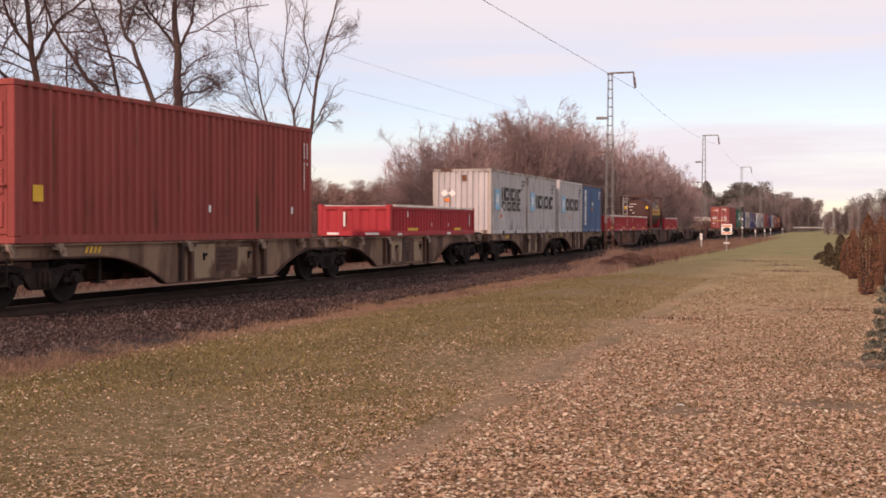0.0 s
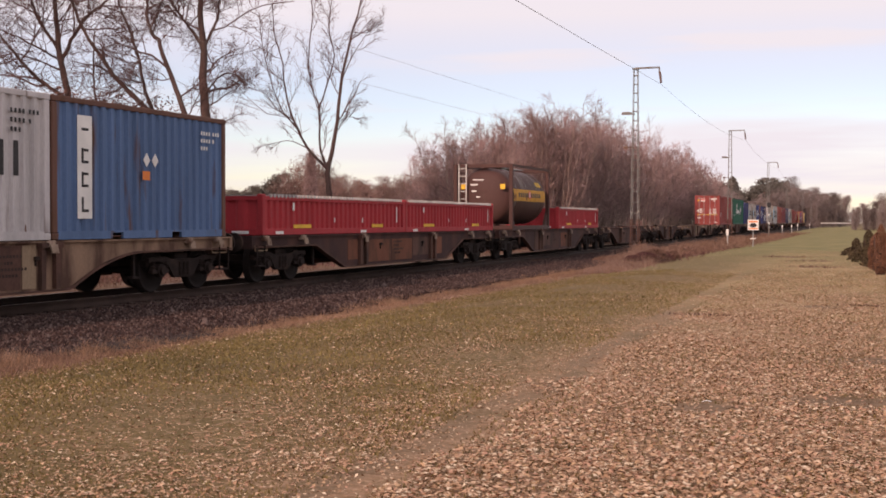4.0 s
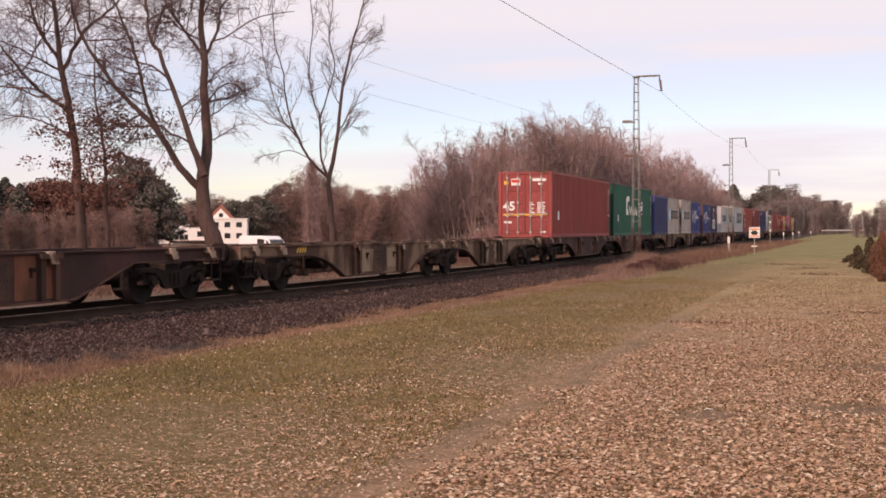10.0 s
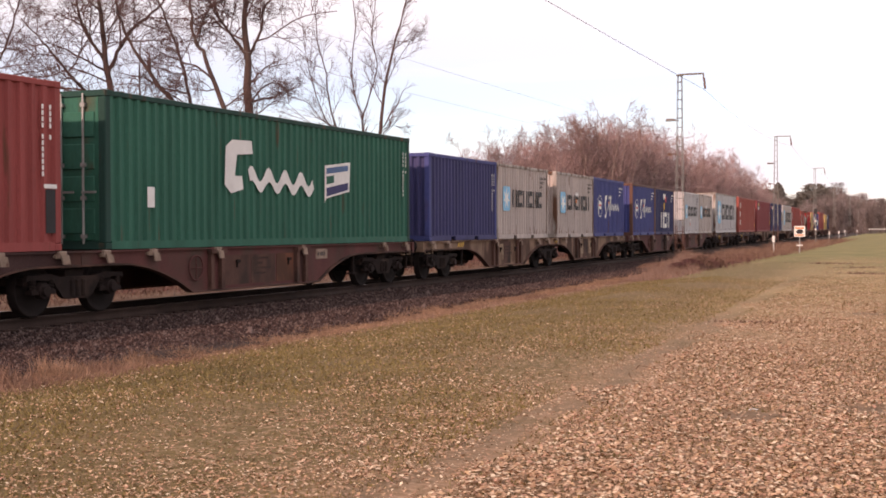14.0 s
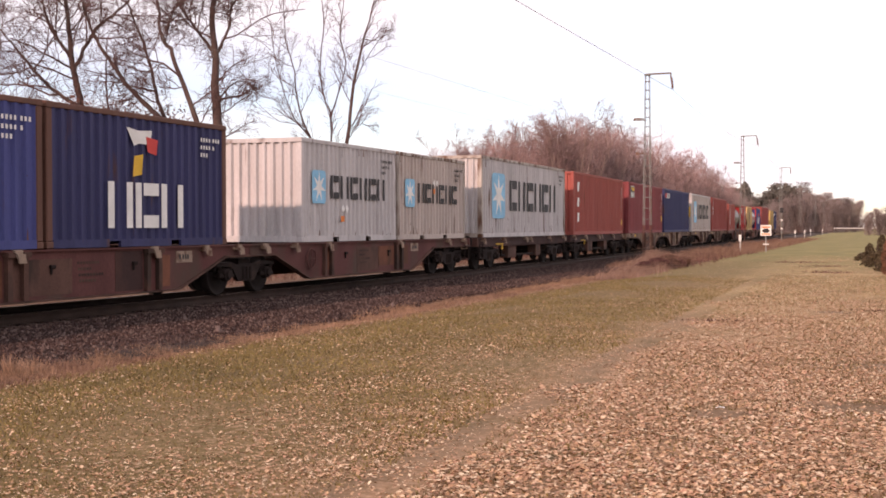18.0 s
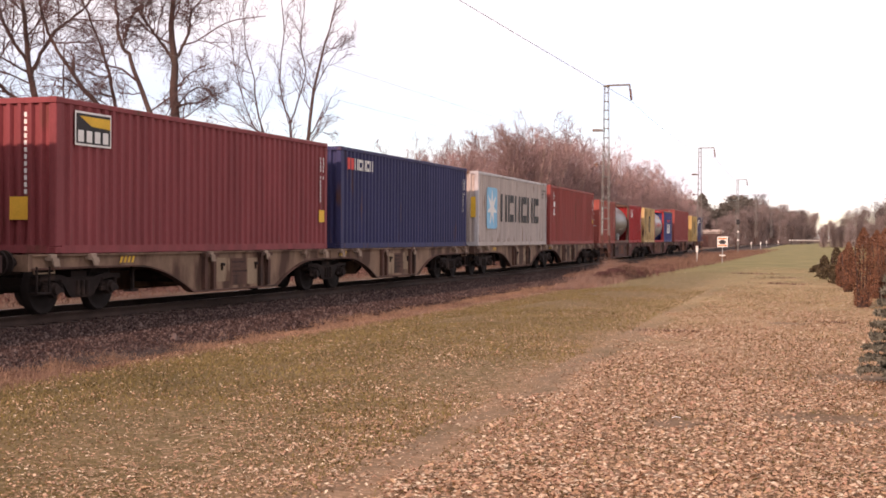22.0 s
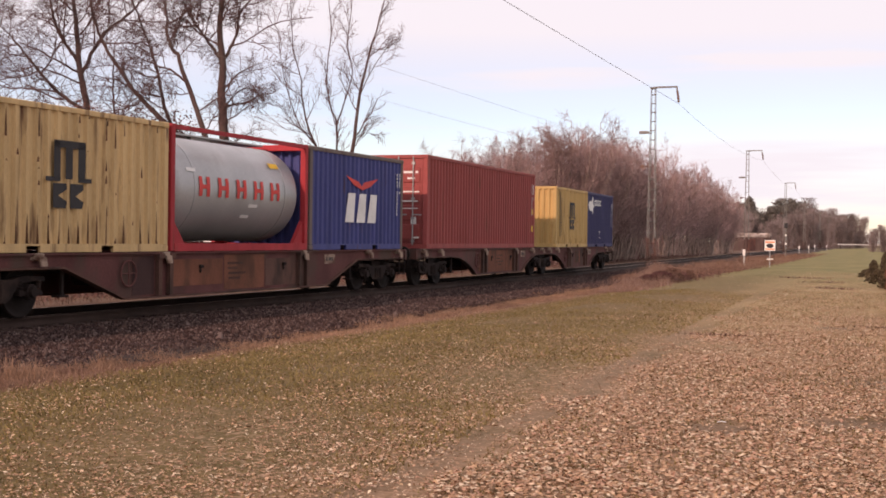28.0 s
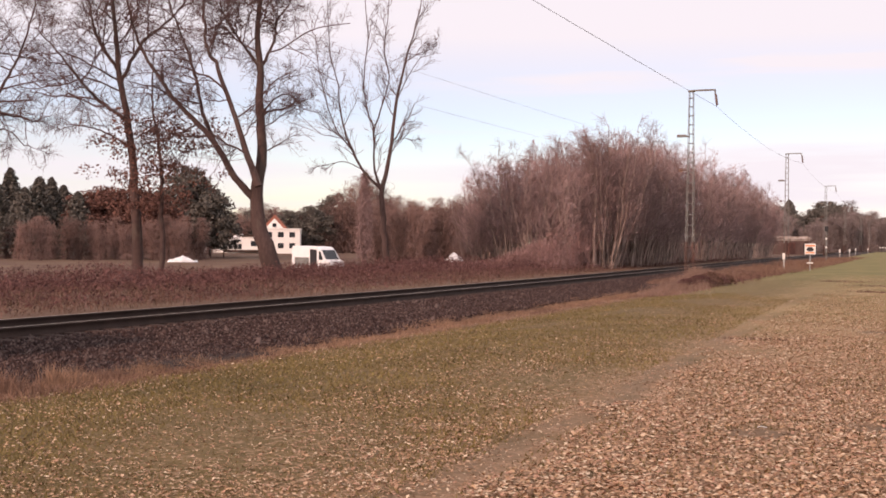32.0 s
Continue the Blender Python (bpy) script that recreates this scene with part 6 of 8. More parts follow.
def near_trees():
    def limb(reach, *runs):
        return [place(b, e, reach) for b, e in runs]
    # the forked tree
    r = 66
    limbs = [(limb(r, (31.5, -2.2), (32.0, -0.4), (32.38, 0.65), (32.44, 1.92), (32.3, 3.14), (32.26, 4.35), (32.35, 6.16), (32.36, 7.69), (32.5, 9.2), (32.37, 10.7), (32.2, 13), (32.4, 16)), 0.60, 0.05, 34),
             (limb(r, (32.5, 1.8), (33.35, 2.66), (34.33, 4.3), (35.31, 5.33), (36.13, 6.2), (37.07, 7.52), (37.81, 8.96), (38.18, 10.4), (38.4, 13)), 0.240, 0.04, 34),
             (limb(r + 1, (34.33, 4.3), (34.87, 5.64), (35.18, 7.12), (35.78, 8.9), (36.39, 10.5), (36.7, 13)), 0.136, 0.03, 26),
             (limb(r - 1, (32.39, 2.4), (32.98, 4.03), (33.52, 5.68), (34.29, 7.77), (34.74, 8.5), (34.91, 10.5), (35.2, 14)), 0.224, 0.04, 30),
             (limb(r, (32.36, 7.69), (33.25, 8.85), (33.86, 9.71), (34.16, 10.6), (34.3, 12.5)), 0.096, 0.03, 18),
             (limb(r, (32.34, 7.6), (31.75, 8.9), (31.6, 9.8), (30.98, 10.7), (30.5, 12.5)), 0.096, 0.03, 20),
             (limb(r - 1, (32.3, 5.6), (31.6, 6.4), (31.0, 6.5), (30.5, 6.0)), 0.056, 0.02, 14)]
    limbed_tree("bare_tree", "tall bare forked tree with a thick leaning trunk", limbs, 11, 3.3, 0.0, 58, per=(14, 8, 6, 4))
    # the slender tree with upswept stems
    r = 88
    limbs = [(limb(r, (26.55, -1.9), (26.62, -0.6), (26.74, 0.44), (26.81, 1.56), (26.81, 2.41), (26.54, 3.53), (26.41, 4.75), (26.2, 6.42), (25.93, 7.72), (25.69, 8.55), (25.29, 9.92), (25.12, 10.83), (25.0, 12.2)), 0.32, 0.015, 1),
             (limb(r, (26.85, 2.3), (27.08, 2.9), (27.2, 3.52), (27.25, 5.11), (27.54, 5.88), (27.7, 7.14), (27.53, 8.98), (27.64, 10.43), (27.7, 12)), 0.108, 0.02, 1),
             (limb(r, (27.23, 4.92), (26.9, 6.0), (26.55, 7.34), (26.78, 8.62), (26.61, 10.27), (26.6, 11.6)), 0.065, 0.02, 1),
             (limb(r, (26.85, 2.3), (27.66, 3.15), (28.23, 4.16), (28.62, 5.27), (28.82, 6.38), (28.86, 7.12), (29.21, 8.21), (29.31, 9.66), (29.4, 11.4)), 0.115, 0.02, 1),
             (limb(r, (28.23, 4.13), (28.95, 5.08), (29.47, 6.55), (29.76, 7.83), (29.9, 9.2)), 0.058, 0.02, 1),
             (limb(r, (27.66, 3.2), (28.51, 3.56), (29.25, 3.44), (30.05, 3.24)), 0.043, 0.015, 1),
             (limb(r, (25.75, 8.46), (25.05, 8.43), (24.31, 9.06)), 0.036, 0.015, 1),
             (limb(r, (26.23, 6.24), (25.74, 7.35), (25.2, 8.2), (24.72, 8.83)), 0.043, 0.015, 1),
             (limb(r, (26.46, 4.37), (25.9, 4.66), (25.43, 4.57)), 0.029, 0.015, 1)]
    limbed_tree("bare_tree", "slender bare tree with upswept branches", limbs, 12, 2.9, 0.05, 38, per=(13, 6, 3, 1))
    # the straight tree
    r = 72
    limbs = [(limb(r, (37.6, -2.2), (37.74, 0.81), (37.88, 3.02), (38.19, 5.54), (38.5, 7.15), (38.65, 8.63), (38.81, 10.3), (39.0, 13), (39.1, 16)), 0.37, 0.05, 40),
             (limb(r, (38.14, 5.14), (39.57, 6.22), (40.57, 7.37), (41.14, 8.06), (42.0, 9.0)), 0.14, 0.03, 26),
             (limb(r, (38.42, 6.86), (37.54, 8.53), (36.38, 9.61), (35.65, 10.5), (35.2, 12)), 0.13, 0.03, 26),
             (limb(r, (38.52, 7.34), (39.44, 8.73), (39.81, 10.3), (40.2, 12.5)), 0.12, 0.03, 24),
             (limb(r, (38.0, 4.0), (39.0, 4.6), (40.2, 4.9), (41.2, 4.6)), 0.08, 0.02, 20)]
    limbed_tree("bare_tree", "straight bare tree with a plain trunk", limbs, 13, 3.6, 0.01, 58, per=(14, 8, 6, 4))
    r = 70
    limbs = [(limb(r, (36.55, -2.2), (36.62, 0.57), (36.64, 2.75), (36.85, 4.54), (37.08, 6.32), (37.03, 8.3)), 0.19, 0.03, 30)]
    t = limbed_tree("oak_sapling", "thin young oak keeping its dry brown leaves", limbs, 14, 2.3, -0.03, 62, per=(16, 6, 5, 3))
    rng = np.random.default_rng(5)
    high = rng.uniform(4.2, 9.2, 110)
    clumps = np.stack([rng.normal(-0.7, 1.7, 110), rng.normal(0, 1.5, 110), high], 1)
    at = clumps[rng.integers(0, 110, 4600)] + rng.normal(0, 0.24, (4600, 3)) * np.array([1.3, 1.3, 0.7])
    v, f = leaf_cards(at, 0.09, rng)
    part("dry_foliage", raw_mesh("dry_foliage", v, f, M_OAKLEAF), M_OAKLEAF, t, "clinging dry brown leaves")
    r = 60
    limbs = [(limb(r, (45.6, -2.0), (45.3, 3), (45.0, 7), (44.5, 12)), 0.36, 0.05, 30), (limb(r, (45.3, 3.5), (43.6, 6), (42.6, 8), (42.0, 10)), 0.12, 0.03, 24), (limb(r, (45.2, 2.5), (44.2, 4.2), (43.2, 4.6), (42.4, 3.9)), 0.08, 0.02, 20)]
    limbed_tree("bare_tree", "bare tree with drooping fine twigs", limbs, 15, 3.6, -0.04, 58, per=(13, 7, 5, 4))


def leaf_cards(at, size, rng):
    """Small folded leaf quads, one at each point."""
    n = len(at)
    u = rng.normal(size=(n, 3))
    u /= np.linalg.norm(u, axis=1, keepdims=True)
    w = np.cross(u, rng.normal(size=(n, 3)))
    w /= np.linalg.norm(w, axis=1, keepdims=True)
    s = (size * rng.uniform(0.6, 1.3, n))[:, None]
    v = np.stack([at - u * s, at + w * s * 0.55, at + u * s, at - w * s * 0.55], 1).reshape(-1, 3)
    return v, np.arange(4 * n).reshape(-1, 4)


near_trees()


def twig_cards(at, length, width, rng):
    """Short thin twigs, mostly rising, one at each point."""
    n = len(at)
    u = rng.normal(size=(n, 3)) + np.array([0, 0, 0.8])
    u /= np.linalg.norm(u, axis=1, keepdims=True)
    w = np.cross(u, rng.normal(size=(n, 3)))
    w /= np.linalg.norm(w, axis=1, keepdims=True)
    u *= (length * rng.uniform(0.5, 1.3, n))[:, None]
    w *= width
    v = np.stack([at - u - w, at - u + w, at + u + w * 0.5, at + u - w * 0.5], 1).reshape(-1, 3)
    return v, np.arange(4 * n).reshape(-1, 4)


def shrub_meshes(seed, height, stems, spread, bare, foot=0.3, girth=0.06, reach=0.2):
    """A thicket tree: straight stems that fan out from one foot, each with sprays of fine twigs above its bare length."""
    rng = np.random.default_rng(seed)
    P, R = [], []
    for i in range(stems):
        a, lean = i * 2.4 + rng.uniform(-0.4, 0.4), spread * rng.uniform(0.25, 1.0)
        top = height * rng.uniform(0.74, 1.0) * (1 - 0.25 * lean)
        way = np.array([math.cos(a), math.sin(a)])
        z = np.linspace(0, 1, 10)
        out = lean * top * (z - 0.18 * z * z)
        side = rng.normal(size=(10, 2)) * 0.05 + np.cumsum(rng.normal(size=(10, 2)), 0) * 0.04
        side[0] = 0
        P.append(np.column_stack([way[0] * (foot * rng.uniform(0.2, 1) + out) + side[:, 0], way[1] * (foot + out) + side[:, 1], z * top]))
        R.append(np.linspace(girth * rng.uniform(0.55, 1.1), 0.014, 10))
    P, R = np.stack(P), np.stack(R)
    a, ra, la = ramify(rng, P, R, 11, (bare, 1.0), height * reach, 44, 0.05, 0.14, 5, 0.6, 0.013)
    b, rb, lb = ramify(rng, a, ra, 6, (0.1, 1.0), la * 0.5, 48, 0.04, 0.18, 3, 0.65, 0.009)
    twigs = shoots(rng, b, 5, 0.5, 0.008, 0.6, 0.16)
    crown = joined(batch_tubes(a, ra, 3), batch_tubes(b, rb, 3), twigs)
    return raw_mesh("stem", *batch_tubes(P, R, 5), M_BIRCH), raw_mesh("crown", *crown, M_TWIG)


# fans of many stems, then poles with a high crown
SHRUBS = [shrub_meshes(40 + i, 9.0, 8, (0.55, 0.42, 0.34, 0.5, 0.4)[i], 0.22) for i in range(5)] + [shrub_meshes(50 + i, 9.0, 4, (0.14, 0.2, 0.1)[i], 0.42, 0.5, 0.105, 0.15) for i in range(3)]


def ground_at(x, y):
    return float(ground_z(np.array(x), np.array(y)))


def shrub(x, y, height, rng, name, label, group, kinds=(0, 1, 2, 3, 4), red=0.5):
    stems, crown = SHRUBS[rng.choice(kinds)]
    t = thing(name, label, "tree", group, at=pose(x, y, ground_at(x, y) - 0.05, 0, 0, rng.uniform(0, 360)) @ Matrix.Scale(height / 9.0, 4))
    tagged(part("stem", stems, M_BIRCH, t), kind="stuff")
    tagged(part("crown", crown, M_TWIG_RED if rng.random() < red else M_TWIG, t), kind="stuff")
    return t


def thicket():
    rng = random.Random(4)
    tops = [(22.8, 88, 6.4), (21.6, 86, 8.4), (20.2, 84, 9.6), (18.6, 82, 10.0), (17.2, 82, 10.2), (15.8, 84, 10.8), (14.6, 88, 10.4), (13.2, 95, 10.4), (11.8, 106, 11.2), (10.6, 124, 11.4), (9.8, 142, 10.8), (9.2, 160, 10.2), (8.85, 176, 9.0)]
    for k in range(105):
        q = (k + rng.random()) / 105 * (len(tops) - 1)
        i = int(q)
        b, r, h = [tops[i][n] + (tops[i + 1][n] - tops[i][n]) * (q - i) for n in range(3)]
        deep = rng.choice((0, 3, 6, 10, 15) if b > 17 or b < 13 else (0, 2, 4, 7, 10))
        p = place(b + rng.uniform(-0.25, 0.25), 0, r + deep + rng.uniform(-2, 2))
        p.x = min(p.x, centre(p.y)[0] - 5.0)
        h *= rng.uniform(0.72, 0.98) * (1 + deep / r * 0.7)
        pole = 10.5 < b < 17.0 and rng.random() < 0.24
        label = "slim pale-barked tree with a high bare crown" if pole else "bare reddish-brown thicket tree with many thin stems"
        shrub(p.x, p.y, h, rng, "thicket_tree", label, "bare thicket beside the track", (5, 6, 7) if pole else (0, 1, 3, 4) if b > 17.5 else (1, 2, 4), 0.55)


thicket()


# ---- far trees and buildings ----
def conifer_mesh(seed, height, width, round_top=False):
    rng = np.random.default_rng(seed)
    n = 6500
    h = rng.uniform(0.05, 1.0, n)
    if round_top:
        a, lift, q = rng.uniform(0, 6.28, 70), rng.uniform(0.2, 0.93, 70), rng.uniform(0, 1, 70) ** 0.5
        lump = np.sqrt(np.clip(1 - ((lift - 0.52) / 0.46) ** 2, 0.05, 1)) * width * 0.43 * q
        clump = np.stack([np.cos(a) * lump, np.sin(a) * lump, lift * height], 1)
        at = clump[rng.integers(0, 70, n)] + np.clip(rng.normal(size=(n, 3)), -1.8, 1.8) * height * np.array([0.05, 0.05, 0.028])
    else:
        a = rng.uniform(0, 6.28, n)
        tier = (h * 11 + 0.6 * np.sin(a * 3 + seed)) % 1.0
        r = width * 0.5 * (1.01 - h) ** 0.72 * (1.1 - 0.5 * tier) * rng.uniform(0.25, 1.0, n) ** 0.5 * (1 + 0.2 * np.sin(a * 5 + h * 9))
        at = np.stack([np.cos(a) * r, np.sin(a) * r, h * height], 1)
    v, f = leaf_cards(at, height * 0.021, rng)
    trunk = tube_arrays([(np.array([[0, 0, -0.3], [0.05, 0, height * 0.5], [0, 0, height * 0.96]]), np.array([height * 0.018, height * 0.013, 0.03]))], 6)
    return raw_mesh("trunk", *trunk, M_BARK), raw_mesh("needles", v, f, M_NEEDLE)


def hazy_tree(seed, height, width):
    """A bare broad tree far off: stems that fork and a rounded mass of fine twigs."""
    rng = np.random.default_rng(seed)
    paths = []
    for k in range(7):
        a, lean = rng.uniform(0, 6.28), rng.uniform(0.05, 0.42) * width
        top = height * rng.uniform(0.75, 0.98)
        path = bezier_path([(rng.normal() * 0.15, rng.normal() * 0.15, -0.2), (math.cos(a) * lean * 0.25, math.sin(a) * lean * 0.25, top * 0.35), (math.cos(a) * lean * 0.75, math.sin(a) * lean * 0.75, top * 0.75), (math.cos(a) * lean, math.sin(a) * lean, top)], 9)
        paths.append((path, np.linspace(0.14, 0.02, 9)))
    boughs, thickness, _ = ramify(rng, np.stack([p for p, r in paths]), np.stack([r for p, r in paths]), 12, (0.2, 1.0), height * 0.2, 45, 0.1, 0.15, 4, 0.5, 0.02)
    lumps = np.concatenate([p[1:] for p, r in paths] + [boughs[:, 1:].reshape(-1, 3)])
    at = lumps[rng.integers(0, len(lumps), 2400)] + rng.normal(size=(2400, 3)) * height * 0.05
    low, a = rng.uniform(0, 1, (700, 2)), rng.uniform(0, 6.28, 700)
    foot = np.stack([np.cos(a) * low[:, 0] * width * 0.42, np.sin(a) * low[:, 0] * width * 0.42, low[:, 1] * height * 0.35], 1)
    at = np.concatenate([at, foot])
    at[:, 2] = np.clip(at[:, 2], 0.2, height)
    tv, tf = twig_cards(at, height * 0.042, height * 0.0028, rng)
    return raw_mesh("trunk", *tube_arrays(paths, 5), M_BARK), raw_mesh("crown", *joined(batch_tubes(boughs, thickness), (tv, tf)), M_TWIG)


def column_tree(bearing, reach, height, width):
    """A narrow upright poplar: steep stems close together, wrapped in fine twigs."""
    rng = np.random.default_rng(90)
    p = place(bearing, 0, reach)
    t = thing("poplar", "narrow bare columnar tree with steep pale brown stems", "tree", "far trees", at=pose(p.x, p.y, ground_at(p.x, p.y)))
    paths = []
    for k in range(9):
        a, q = rng.uniform(0, 6.28), rng.uniform(0.1, 0.42) * width
        top = height * rng.uniform(0.7, 1.0)
        path = bezier_path([(math.cos(a) * q * 0.3, math.sin(a) * q * 0.3, -0.2), (math.cos(a) * q, math.sin(a) * q, top * 0.3), (math.cos(a) * q, math.sin(a) * q, top * 0.7), (math.cos(a) * q * 0.4, math.sin(a) * q * 0.4, top)], 9)
        paths.append((path, np.linspace(0.16, 0.03, 9)))
    part("trunk", raw_mesh("trunk", *tube_arrays(paths, 5), M_TWIG), M_TWIG, t)
    h, a = rng.uniform(0.06, 1.0, 2600), rng.uniform(0, 6.28, 2600)
    q = 0.5 * width * np.minimum(1, 2.2 * (1.03 - h)) ** 0.7 * rng.uniform(0.2, 1.0, 2600) ** 0.6
    at = np.stack([np.cos(a) * q, np.sin(a) * q, h * height], 1)
    crown = raw_mesh("crown", *twig_cards(at, 0.6, 0.022, rng), M_TWIG)
    tagged(part("crown", crown, M_TWIG, t, "fine upright twigs"), kind="stuff")


column_tree(27.6, 170, 12.3, 2.1)
FIRS = [conifer_mesh(60, 14, 9.0), conifer_mesh(61, 14, 12.0), conifer_mesh(62, 14, 12.0, True)]
HAZY = [hazy_tree(80 + k, 14, (7.0, 9.0, 10.0, 8.0)[k]) for k in range(4)]


def far_tree(b, e, r, kind, rng):
    """A tree at that bearing whose top stands e degrees up."""
    p = place(b, 0, r)
    g = ground_at(p.x, p.y)
    h = EYE[2] + math.tan(radians(e)) * r - g
    if kind == "bare":
        trunk, crown = HAZY[rng.randrange(4)]
        t = thing("bare_tree", "bare brown tree in the distant tree line", "tree", "distant tree line", at=pose(p.x, p.y, g, 0, 0, rng.uniform(0, 360)) @ Matrix.Scale(h / 14.0, 4))
        part("trunk", trunk, M_BARK, t)
        # At 12 degrees and below, haze is painted into the twigs.
        tagged(part("crown", crown, M_TWIG_FAR if b > 12 else M_TWIG_HAZED, t), kind="stuff")
        return t
    trunk, crown = FIRS[{"spruce": 0, "fir": 1}.get(kind, 2)]
    mat = M_OAKLEAF if kind == "oak" else M_NEEDLE
    label = "oak with dry brown leaves at the field's edge" if kind == "oak" else "dark evergreen conifer at the field's edge"
    t = thing("oak_tree" if kind == "oak" else "conifer", label, "tree", "distant tree line", at=pose(p.x, p.y, g, 0, 0, rng.uniform(0, 360)) @ Matrix.Scale(h / 14.0, 4))
    part("trunk", trunk, M_BARK, t)
    tagged(part("crown", crown, mat, t), kind="stuff")
    return t


def far_woods():
    rng = random.Random(21)
    row = [(44.2, 2.5, "fir"), (43.5, 2.3, "fir"), (43.0, 2.9, "spruce"), (42.4, 2.2, "fir"), (41.8, 2.6, "fir"), (41.3, 2.65, "spruce"), (40.8, 2.2, "fir"), (40.2, 2.0, "fir"), (39.7, 2.2, "oak"), (39.0, 2.4, "oak"), (38.4, 2.2, "oak"),
           (37.6, 2.3, "oak"), (37.0, 2.2, "oak"), (36.3, 2.5, "pine"), (35.5, 3.25, "pine"), (35.1, 2.9, "pine"), (34.5, 2.1, "pine"), (33.9, 1.2, "pine")]
    for b, e, kind in row:
        far_tree(b, e * rng.uniform(0.96, 1.03), rng.uniform(195, 225), kind, rng)
    for b, e, kind in ((33.2, 1.2, "bare"), (32.6, 1.4, "pine"), (31.8, 1.6, "bare"), (31.0, 1.4, "pine"), (30.4, 1.2, "bare"), (29.9, 1.6, "pine"), (29.5, 1.7, "bare"), (29.0, 2.2, "pine"), (28.6, 2.0, "bare"), (28.1, 2.3, "bare"), (27.6, 2.9, "bare"), (27.2, 2.7, "bare"), (26.9, 1.9, "bare")):
        far_tree(b, e, rng.uniform(300, 340), kind, rng)
    for lo, hi, e0, e1, r0, r1, step in ((34.5, 45, 1.1, 1.8, 230, 260, 0.35), (26.5, 34, 0.9, 1.5, 330, 360, 0.3), (21.8, 27, 1.5, 2.1, 190, 250, 0.3), (21.8, 27, 1.1, 1.6, 165, 185, 0.45), (34.8, 45, 0.4, 1.0, 180, 194, 0.5),
                                         (3.9, 10, 1.0, 1.35, 470, 540, 0.2), (-2.5, 4.0, 0.3, 0.6, 420, 460, 0.2)):
        b = hi
        while b > lo:
            far_tree(b, rng.uniform(e0, e1), rng.uniform(r0, r1), "bare", rng)
            b -= rng.uniform(0.6, 1.4) * step
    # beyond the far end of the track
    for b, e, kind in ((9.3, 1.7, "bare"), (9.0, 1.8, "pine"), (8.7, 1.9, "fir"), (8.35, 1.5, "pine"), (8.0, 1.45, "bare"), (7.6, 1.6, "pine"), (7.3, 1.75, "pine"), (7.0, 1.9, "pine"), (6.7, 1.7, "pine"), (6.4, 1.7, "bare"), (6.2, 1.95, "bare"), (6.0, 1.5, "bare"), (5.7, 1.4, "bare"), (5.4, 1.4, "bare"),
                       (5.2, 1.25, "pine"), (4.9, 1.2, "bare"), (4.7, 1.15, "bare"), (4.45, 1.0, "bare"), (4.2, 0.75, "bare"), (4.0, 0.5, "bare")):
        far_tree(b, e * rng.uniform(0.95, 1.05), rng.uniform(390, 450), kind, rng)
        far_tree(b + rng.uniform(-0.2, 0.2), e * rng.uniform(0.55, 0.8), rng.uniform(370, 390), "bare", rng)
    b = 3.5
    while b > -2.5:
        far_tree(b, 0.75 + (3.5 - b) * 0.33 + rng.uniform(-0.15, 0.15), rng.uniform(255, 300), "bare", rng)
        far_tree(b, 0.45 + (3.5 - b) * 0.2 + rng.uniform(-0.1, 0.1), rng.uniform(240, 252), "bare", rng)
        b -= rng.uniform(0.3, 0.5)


far_woods()


